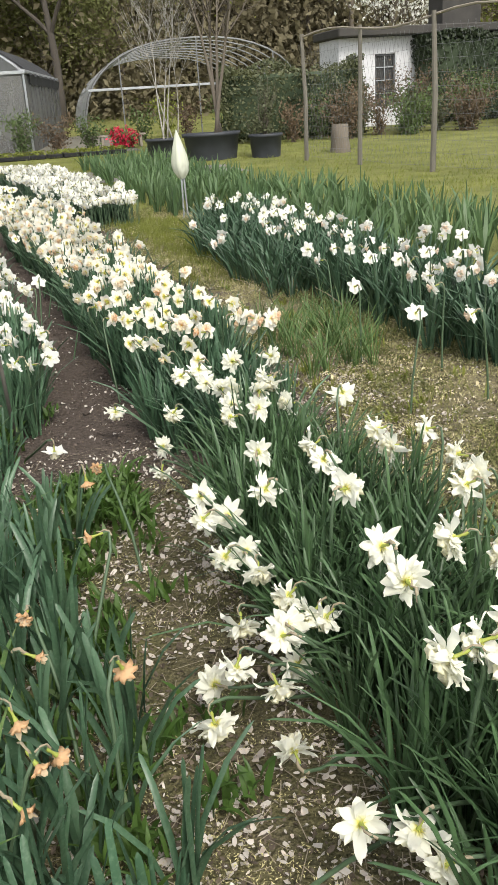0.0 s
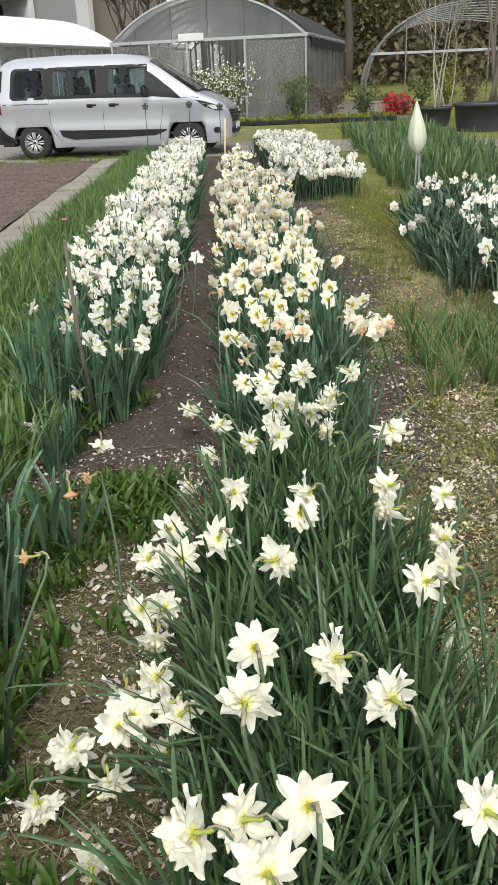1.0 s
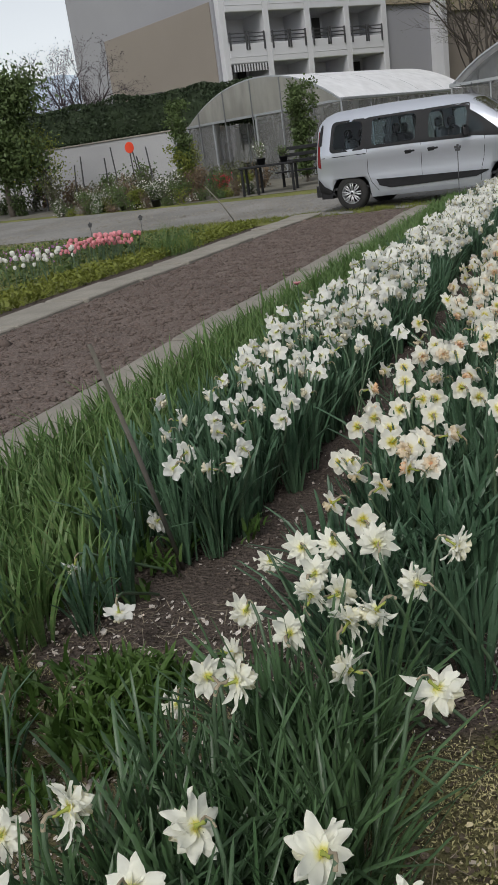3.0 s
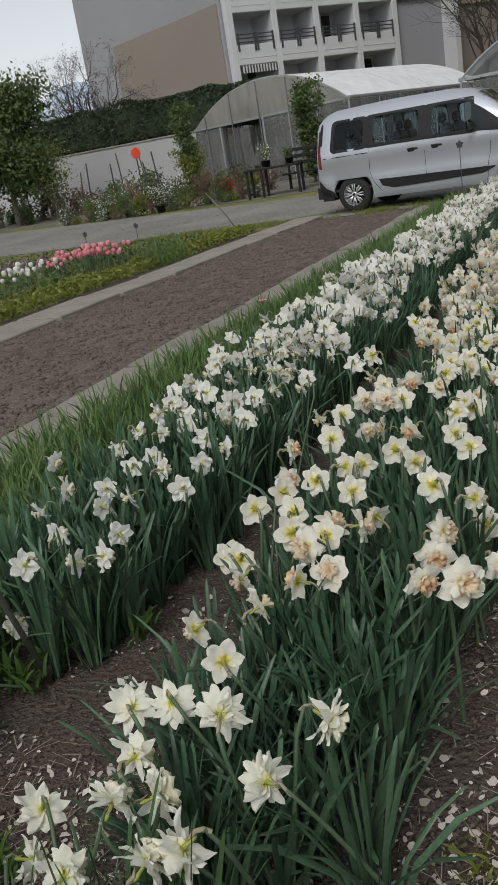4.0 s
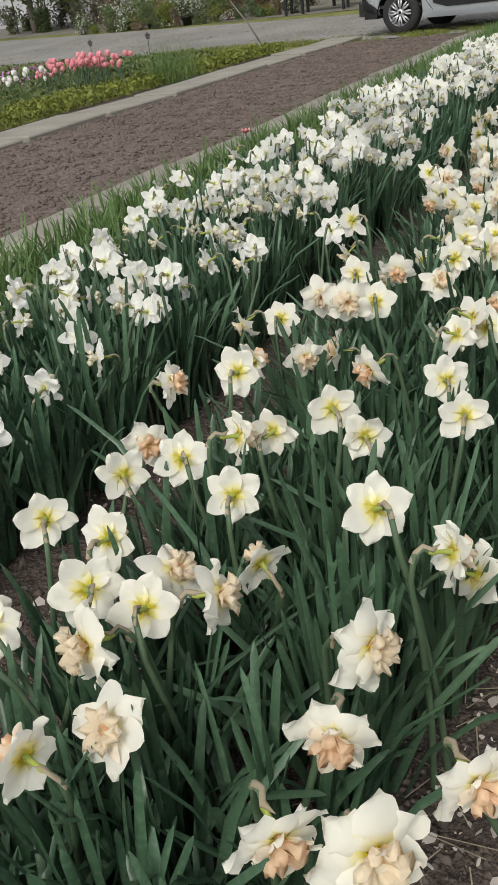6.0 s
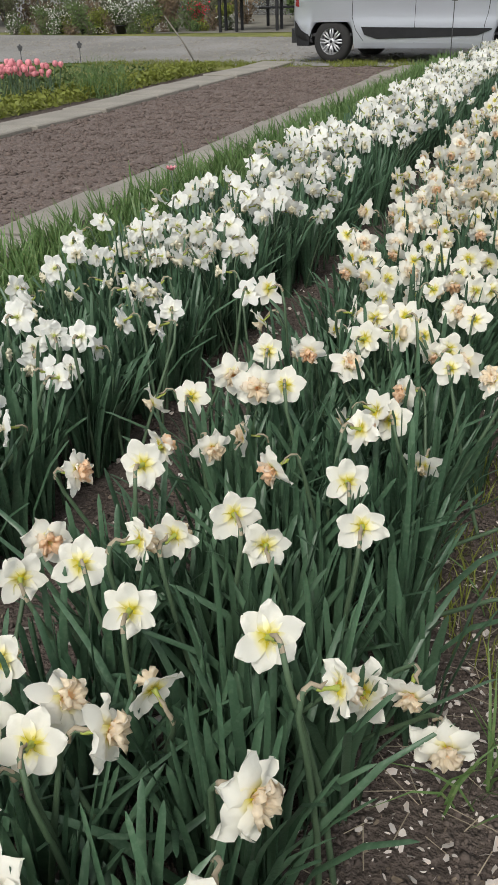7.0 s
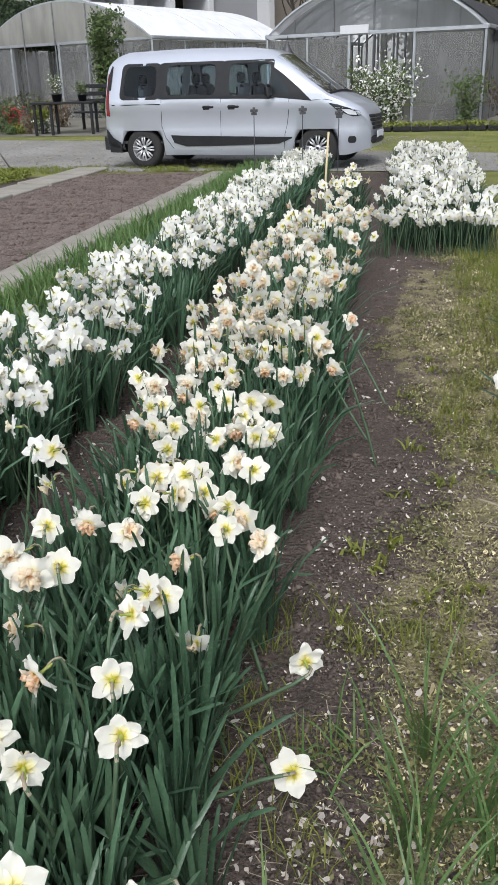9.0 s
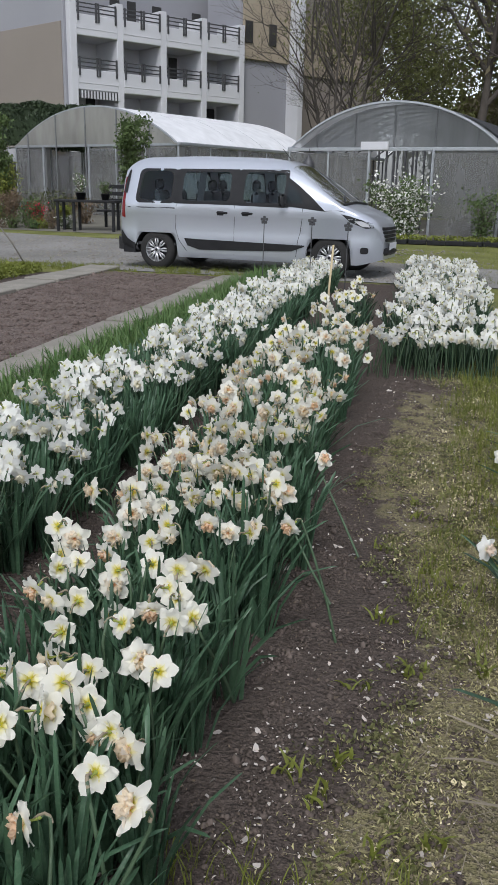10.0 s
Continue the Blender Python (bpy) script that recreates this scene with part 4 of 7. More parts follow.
place("faded", [(-0.69, -1.56), (-0.86, -1.86), (-0.85, -1.98), (-0.7, -2.14), (-0.89, -2.17), (-0.83, -2.29), (-0.86, -2.32), (-0.89, -2.37), (-0.63, -1.19), (-0.67, -1.25), (-0.95, -1.6), (-0.98, -2.1)], 0.27, "withered daffodils", 240, 60)
scatter("peach", lambda y: float(row_x(2, y)) - 0.02, 0.26, 2.5, 6.4, 260, "", "thickly flowering peach daffodils of the middle row", objects=0, turn=lambda: float(rng.normal(170, 95)))
scatter("peach", lambda y: float(row_x(2, y)) - 0.02, 0.24, 0.9, 2.7, 42, "", "ivory daffodils among the near middle row", objects=0, z=-0.02, turn=lambda: float(rng.normal(60, 80)))
scatter("white", lambda y: row_x(1, y) + 0.03, 0.25, 0.9, 2.2, 45, G_LONG, "white daffodils at the near end of the long row", objects=45)
scatter("white", lambda y: row_x(1, y), 0.29, 1.8, 12.4, 860, "", "far part of a dense row of white daffodils", lambda y: min(1, 0.6 + 0.1 * max(0, y - 1.8)), objects=0)
scatter("white", lambda y: row_x(3, y), 0.44, 6.7, 13.3, 520, "", "far bed crowded with white daffodils", objects=0, big=(0.95, 1.2))
scatter("white", lambda y: 0.24, 0.5, 6.4, 6.75, 80, "", "low white daffodils at the front of the far bed", objects=0, z=-0.06, big=(0.95, 1.15))
scatter("peach", lambda y: -0.62 - 0.05 * (y - 6), 0.14, 6.5, 9.5, 40, "", "sparse peach daffodils at the end of the row", objects=0)
scatter("ivory", lambda y: row_x(4, y), 0.34, 0.5, 5.1, 60, "", "ivory daffodils of the short row beside moss", objects=0)


# ---- the van ----
def build_van():
    van = thing("minivan", pose(-4.8, 14.45, 0.012, 0, 0, -5.0) @ Matrix.Scale(0.965, 4) @ Matrix.Translation((-0.76, 0, 0)), "silver passenger minivan with dark tinted windows parked on gravel", "van")
    R0, F0, RW = 0.76, 3.83, 0.325

    def roof(x):
        return float(np.interp(x, [0, 0.06, 0.16, 0.4, 1.4, 2.5, 2.95, 3.1, 3.98, 4.15, 4.4, 4.62, 4.74, 4.8], [1.1, 1.6, 1.77, 1.835, 1.86, 1.84, 1.79, 1.72, 1.14, 1.09, 1.02, 0.93, 0.82, 0.62]))

    def half(x):
        return float(np.interp(x, [0, 0.08, 0.3, 0.8, 3.9, 4.3, 4.6, 4.75, 4.8], [0.74, 0.84, 0.89, 0.915, 0.915, 0.88, 0.78, 0.62, 0.5]))

    def low(x):
        base = float(np.interp(x, [0, 0.3, 0.5, 4.4, 4.8], [0.34, 0.27, 0.22, 0.22, 0.3]))
        for c in (R0, F0):
            d = abs(x - c)
            if d < 0.405:
                base = max(base, 0.325 + math.sqrt(0.405 ** 2 - d * d) - 0.02)
        return base

    xs = sorted(set([round(v, 3) for v in np.concatenate([np.linspace(0, 0.4, 9), np.linspace(R0 - 0.41, R0 + 0.41, 21), np.linspace(F0 - 0.41, F0 + 0.41, 21), np.linspace(1.3, 3.5, 12), np.linspace(4.3, 4.8, 9)])] + [0.4, 1.05, 1.2, 2.11, 2.3, 3.04, 3.1, 3.3, 3.58, 3.98]))
    BELT, HEAD = 1.13, 1.62

    def section(x):
        w, zt, z0 = half(x), roof(x), low(x)
        belt, head = min(BELT, zt - 0.06), min(HEAD, zt - 0.04)
        head = max(head, belt + 0.005)
        lean = 0.17 * max(0, (head - belt)) / (HEAD - BELT)
        crease = min(0.92, belt - 0.03)
        mid = min(0.62, crease - 0.03)
        z1 = min(z0 + 0.1, mid - 0.01)
        pts = [(w - 0.05, z0), (w - 0.005, z1), (w, max(mid, z1 + 0.005)), (w - 0.012, max(crease - 0.012, z1 + 0.01)), (w - 0.004, max(crease, z1 + 0.015)), (w - 0.03, belt), (w - 0.03 - lean, head), (w - 0.1 - lean, 0.5 * (head + zt) + 0.012), (w - 0.24 - lean, zt - 0.006), (0.3 * w, zt + 0.012), (0, zt + 0.016)]
        return pts

    secs = [section(x) for x in xs]
    K = len(secs[0])
    g = Geo()
    for side in (1, -1):
        verts = [(x, side * y, z) for x, s in zip(xs, secs) for y, z in s]
        faces, slots = [], []
        for i in range(len(xs) - 1):
            xm = 0.5 * (xs[i] + xs[i + 1])
            for j in range(K - 1):
                if j == 5 and (0.4 < xm < 1.05 or 1.2 < xm < 2.11 or 2.3 < xm < 3.04):
                    continue
                if j >= 7 and 3.1 < xm < 3.98:
                    continue
                a = i * K + j
                q = (a, a + K, a + K + 1, a + 1)
                faces.append(q if side == -1 else tuple(reversed(q)))
        g.add(verts, faces)
    for i, flip in ((0, False), (len(xs) - 1, True)):
        ring = [(xs[i], y, z) for y, z in secs[i]] + [(xs[i], -y, z) for y, z in reversed(secs[i][:-1])]
        g.add(ring, [tuple(range(len(ring)))])
    part("body", g.mesh("body", M_PAINT, True), van)

    def skin(x, z, off=0.004):
        """The y of the outer skin on the camera's side."""
        s = section(x)
        zs, ys = [p[1] for p in s], [p[0] for p in s]
        return -(float(np.interp(z, zs, ys)) + off)

    def panel(name, outline, material, off=0.004, label="", sides=(1,), thick=0.0):
        """A thin panel that follows the skin inside an outline of (x, z) points."""
        for sd in sides:
            gg = Geo()
            cx, cz = np.mean([p[0] for p in outline]), np.mean([p[1] for p in outline])
            dense = []
            for a, b in zip(outline, outline[1:] + outline[:1]):
                for t in (0, 0.34, 0.67):
                    dense.append((a[0] + (b[0] - a[0]) * t, a[1] + (b[1] - a[1]) * t))
            rings = [[(cx + (x - cx) * k, cz + (z - cz) * k) for x, z in dense] for k in (1, 0.66, 0.33)] + [[(cx, cz)]]
            verts = [(x, sd * skin(x, z, off), z) for r in rings for x, z in r]
            n, faces = len(dense), []
            for q in range(2):
                faces += [(q * n + i, q * n + (i + 1) % n, (q + 1) * n + (i + 1) % n, (q + 1) * n + i) for i in range(n)]
            faces += [(2 * n + i, 2 * n + (i + 1) % n, 3 * n) for i in range(n)]
            gg.add(verts, faces)
            part(name, gg.mesh(name, material, True), van, label)

    def rounded(x0, x1, z0, z1, r=0.06, slant0=0.0, slant1=0.0):
        out = []
        for cx, cz, a0 in ((x1 - r, z0 + r, -90), (x1 - r, z1 - r, 0), (x0 + r, z1 - r, 90), (x0 + r, z0 + r, 180)):
            for k in range(4):
                a = radians(a0 + 30 * k)
                x, z = cx + r * math.cos(a), cz + r * math.sin(a)
                f = (z - z0) / (z1 - z0)
                out.append((x + (slant1 * f if cx > 0.5 * (x0 + x1) else slant0 * f), z))
        return out

    def surround(outer, inner):
        """A black rubber surround between two outlines of a window."""
        for sd in (1, -1):
            gg, n = Geo(), len(outer)
            gg.add([(x, sd * skin(x, z, 0.006), z) for x, z in outer + inner], [(i, (i + 1) % n, n + (i + 1) % n, n + i) for i in range(n)])
            part("window_surround", gg.mesh("window_surround", M_PLASTIC, True), van, "black window surround")

    both = (1, -1)
    surround(rounded(0.35, 1.12, 1.095, 1.655, 0.09, 0.04, 0), rounded(0.42, 1.03, 1.15, 1.61, 0.1, 0.04, 0))
    surround(rounded(1.1, 2.25, 1.095, 1.655, 0.06), rounded(1.23, 2.09, 1.15, 1.61, 0.08))
    surround(rounded(2.22, 3.08, 1.085, 1.655, 0.04), rounded(2.33, 3.03, 1.14, 1.61, 0.09))
    panel("side_window", rounded(0.4, 1.06, 1.13, 1.63, 0.07, 0.04, 0), M_GLASS, 0.003, "rear quarter window of dark glass", both)
    panel("side_window", rounded(1.2, 2.12, 1.13, 1.63, 0.05), M_GLASS, 0.003, "sliding door window of dark glass", both)
    panel("side_window", [(2.3, 1.12), (2.6, 1.12), (3.04, 1.12), (3.04, 1.3), (3.04, 1.5), (2.98, 1.6), (2.8, 1.63), (2.5, 1.63), (2.31, 1.63)], M_GLASS, 0.003, "front door window of dark glass", both)
    panel("quarter_trim", [(3.04, 1.1), (3.35, 1.07), (3.74, 1.03), (3.5, 1.24), (3.26, 1.42), (3.04, 1.56)], M_PLASTIC, 0.007, "black corner trim ahead of the door window", both)
    panel("quarter_glass", [(3.08, 1.15), (3.36, 1.15), (3.3, 1.27), (3.2, 1.38), (3.08, 1.48)], M_GLASS, 0.01, "", both)
    panel("pillar_trim", [(1.09, 1.1), (1.22, 1.1), (1.22, 1.35), (1.22, 1.64), (1.09, 1.64), (1.09, 1.4)], M_PLASTIC, 0.005, "black pillar trim", both)
    panel("pillar_trim", [(2.1, 1.1), (2.31, 1.1), (2.31, 1.35), (2.31, 1.64), (2.1, 1.64), (2.1, 1.4)], M_PLASTIC, 0.005, "black pillar trim", both)
    panel("pillar_trim", [(1.5, 1.13), (1.62, 1.13), (1.62, 1.35), (1.62, 1.63), (1.5, 1.63), (1.5, 1.4)], M_PLASTIC, -0.03, "inner window post", both)
    panel("belt_trim", [(1.1, 1.1), (2.2, 1.09), (3.05, 1.07), (3.05, 1.11), (2.2, 1.13), (1.1, 1.135)], M_PLASTIC, 0.006, "black window sill trim", both)
    panel("side_moulding", [(1.3, 0.54), (1.36, 0.42), (1.58, 0.36), (2.2, 0.37), (3.2, 0.4), (3.42, 0.48), (3.42, 0.5), (2.2, 0.52), (1.6, 0.53)], M_PLASTIC, 0.012, "broad black side moulding", both)
    panel("sill", [(1.3, 0.24), (2.2, 0.24), (3.5, 0.24), (3.5, 0.3), (2.2, 0.3), (1.3, 0.3)], M_PAINT, 0.006, "", both)
    for nm, line in (("door_seam", [(1.14, 1.12), (1.14, 0.9), (1.14, 0.68), (1.2, 0.5), (1.34, 0.33)]), ("door_seam", [(2.2, 1.1), (2.2, 0.8), (2.2, 0.5), (2.2, 0.3)]), ("door_seam", [(3.36, 1.08), (3.36, 0.9), (3.34, 0.7), (3.3, 0.55), (3.28, 0.32)]), ("slide_rail", [(0.2, 1.02), (0.5, 1.02), (1.12, 1.02)]), ("hood_seam", [(3.74, 1.04), (3.95, 1.05), (4.08, 1.03)])):
        for sd in both:
            gg = Geo()
            gg.tube([(x, sd * skin(x, z, 0.0), z) for x, z in line], 0.009 if nm == "slide_rail" else 0.005, 5)
            part(nm, gg.mesh(nm, M_PLASTIC), van)
    for sd in both:
        # crease along the doors, handles, fuel flap, mirror
        for hx in (1.98, 2.42):
            hd = Geo()
            y = sd * (skin(hx, 0.96, 0.0))
            hd.box((hx, y, 0.965), (0.2, 0.04, 0.035), bevel=0.012)
            hd.box((hx - 0.03, y, 0.955), (0.12, 0.014, 0.07), bevel=0.006)
            part("door_handle", hd.mesh("door_handle", M_PLASTIC), van, "black door handle")
        mir = Geo()
        ym = sd * (skin(3.05, 1.16, 0.0) - 0.02)
        mir.box((3.05, ym - sd * 0.09, 1.19), (0.1, 0.19, 0.2), bevel=0.04)
        mir.box((3.08, ym - sd * 0.01, 1.1), (0.08, 0.12, 0.04), bevel=0.012)
        part("wing_mirror", mir.mesh("wing_mirror", M_PLASTIC, True), van, "black wing mirror")
    # tail lamps and bumper, rear corner cladding
    panel("tail_lamp", [(0.075, 0.86), (0.15, 0.84), (0.14, 1.2), (0.13, 1.5), (0.1, 1.52), (0.085, 1.2)], M_REDLENS, 0.006, "tall red tail lamp", both)
    panel("tail_window_edge", [(0.1, 1.25), (0.17, 1.25), (0.2, 1.62), (0.17, 1.64), (0.12, 1.5)], M_PLASTIC, 0.008, "", both)
    bump = Geo()
    for x0, x1, w0, w1, z0, z1 in ((-0.06, 0.1, 0.72, 0.84, 0.3, 0.52), (0.1, 0.36, 0.84, 0.9, 0.26, 0.46)):
        bump.add([(x0, -w0, z0), (x0, w0, z0), (x0, w0, z1), (x0, -w0, z1), (x1, -w1, z0), (x1, w1, z0), (x1, w1, z1 - 0.05), (x1, -w1, z1 - 0.05)], [(0, 1, 2, 3), (7, 6, 5, 4), (0, 4, 5, 1), (3, 2, 6, 7), (0, 3, 7, 4), (1, 5, 6, 2)])
    part("rear_bumper", bump.mesh("rear_bumper", M_PLASTIC), van, "black rear bumper")
    panel("bumper_corner", [(0.02, 0.36), (0.42, 0.3), (0.36, 0.42), (0.2, 0.5), (0.1, 0.62), (0.05, 0.66)], M_PLASTIC, 0.02, "", both)
    # front lamps, grille, fog lamps, plate
    panel("headlamp", [(4.0, 1.0), (4.2, 0.88), (4.5, 0.79), (4.66, 0.8), (4.62, 0.87), (4.45, 0.91), (4.2, 0.97)], M_PLASTIC, 0.004, "headlamp with dark surround", both)
    panel("headlamp_lens", [(4.28, 0.9), (4.42, 0.82), (4.58, 0.81), (4.56, 0.86), (4.42, 0.9)], M_ALLOY, 0.008, "", both)
    panel("fog_lamp", rounded(4.42, 4.58, 0.4, 0.5, 0.04), M_PLASTIC, 0.006, "", both)
    gr = Geo()
    for z in (0.6, 0.66, 0.72, 0.78):
        gr.tube([(4.74, -0.45, z), (4.81, -0.3, z), (4.83, 0, z), (4.81, 0.3, z), (4.74, 0.45, z)], 0.025, 6)
    gr.tube([(4.72, -0.5, 0.42), (4.82, -0.3, 0.42), (4.84, 0, 0.42), (4.82, 0.3, 0.42), (4.72, 0.5, 0.42)], 0.06, 6)
    part("grille", gr.mesh("grille", M_PLASTIC), van, "black slatted grille")
    part("number_plate", Geo().box((4.87, 0, 0.5), (0.012, 0.5, 0.11), bevel=0.004).mesh("number_plate", M_STUCCO_W), van, "pale blank number plate")
    # windscreen
    ws = Geo()
    a, b = section(3.1), section(3.98)
    row0 = [(3.1, s * a[k][0], a[k][1] + 0.004) for s, k in ((-1, 7), (-1, 8), (-1, 9), (1, 10), (1, 9), (1, 8), (1, 7))]
    row1 = [(3.98, s * b[k][0], b[k][1] + 0.004) for s, k in ((-1, 7), (-1, 8), (-1, 9), (1, 10), (1, 9), (1, 8), (1, 7))]
    ws.add(row0 + row1, [(i, i + 1, i + 8, i + 7) for i in range(6)])
    part("windscreen", ws.mesh("windscreen", M_GLASS, True), van, "raked glass windscreen")
    wip = Geo().tube([(3.95, -0.5, 1.18), (3.83, -0.1, 1.28)], 0.012, 5).tube([(4.0, -0.75, 1.14), (4.0, 0, 1.17), (4.0, 0.75, 1.14)], 0.022, 6)
    part("wiper", wip.mesh("wiper", M_PLASTIC), van)
    part("roof_aerial", Geo().tube([(2.85, 0, 1.83), (2.7, 0, 2.0)], [0.01, 0.004], 5).mesh("roof_aerial", M_PLASTIC), van)
    # dark floor, seats and dashboard inside
    fl = Geo().box((2.0, 0, 0.42), (3.6, 1.66, 0.05), bevel=0.01)
    part("cabin_floor", fl.mesh("cabin_floor", M_SEAT), van)
    part("dashboard", Geo().box((3.4, 0, 1.0), (0.5, 1.6, 0.2), bevel=0.06).mesh("dashboard", M_SEAT), van)
    for sx, sy in ((2.42, 0.38), (2.42, -0.38), (1.45, 0.45), (1.45, 0), (1.45, -0.45), (0.6, 0.35), (0.6, -0.35)):
        st = Geo().box((sx + 0.25, sy, 0.68), (0.5, 0.46, 0.16), bevel=0.05).box((sx, sy, 1.0), (0.14, 0.44, 0.62), bevel=0.05).box((sx - 0.04, sy, 1.4), (0.09, 0.26, 0.18), bevel=0.04)
        part("seat", st.mesh("seat", M_SEAT, True), van, "dark cloth seat")
    # wheel arches and wheels
    for c in (R0, F0):
        for sd in both:
            arch = Geo()
            pts = [(c + 0.4 * math.cos(t), sd * 0.9, 0.31 + 0.4 * math.sin(t)) for t in np.linspace(0.05, math.pi - 0.05, 16)]
            ins = [(x, sd * 0.5, z) for x, _, z in pts]
            arch.add(pts + ins, [(i, i + 1, i + 17, i + 16) for i in range(15)])
            arch.add(ins, [tuple(range(16))])
            part("wheel_arch", arch.mesh("wheel_arch", M_PLASTIC), van)
            wh = new("wheel")
            wh.parent = van
            wh.matrix_basis = pose(c, sd * 0.79, RW)
            o = sd
            ty = Geo().lathe([(0.2, -0.1), (0.27, -0.105), (0.312, -0.085), (0.325, -0.05), (0.325, 0.05), (0.312, 0.085), (0.27, 0.105), (0.2, 0.1)], 32, axis="y")
            part("tyre", ty.mesh("tyre", M_RUBBER, True), wh, "black rubber tyre")
            rim = Geo().lathe([(0.208, o * 0.1), (0.2, o * 0.085), (0.19, o * 0.075), (0.185, o * 0.02), (0.17, o * 0.0)], 32, axis="y")
            for k in range(8):
                t = k * math.pi / 4
                for dt in (-0.17, 0.17):
                    p0 = Vector((0.05 * math.cos(t), o * 0.082, 0.05 * math.sin(t)))
                    p1 = Vector((0.13 * math.cos(t + dt), o * 0.088, 0.13 * math.sin(t + dt)))
                    p2 = Vector((0.196 * math.cos(t + dt * 0.7), o * 0.082, 0.196 * math.sin(t + dt * 0.7)))
                    rim.tube([p0, p1, p2], [0.013, 0.016, 0.013], 5)
            rim.lathe([(0.0, o * 0.1), (0.03, o * 0.1), (0.055, o * 0.085), (0.06, o * 0.06)], 16, axis="y")
            part("rim", rim.mesh("rim", M_ALLOY, True), wh, "silver split-spoke wheel cover")
            part("brake_disc", Geo().lathe([(0.0, 0.0), (0.18, 0.0)], 24, axis="y").mesh("brake_disc", M_PLASTIC), wh)
            part("hub_cap", Geo().lathe([(0.0, o * 0.106), (0.022, o * 0.105), (0.026, o * 0.098)], 14, axis="y").mesh("hub_cap", M_PLASTIC), wh)

    # a short, blunt nose ahead of the front axle
    for ob in van.children:
        if ob.type == "MESH":
            for v in ob.data.vertices:
                if v.co.x > 3.98:
                    v.co.x = 3.98 + (v.co.x - 3.98) * 0.76


build_van()


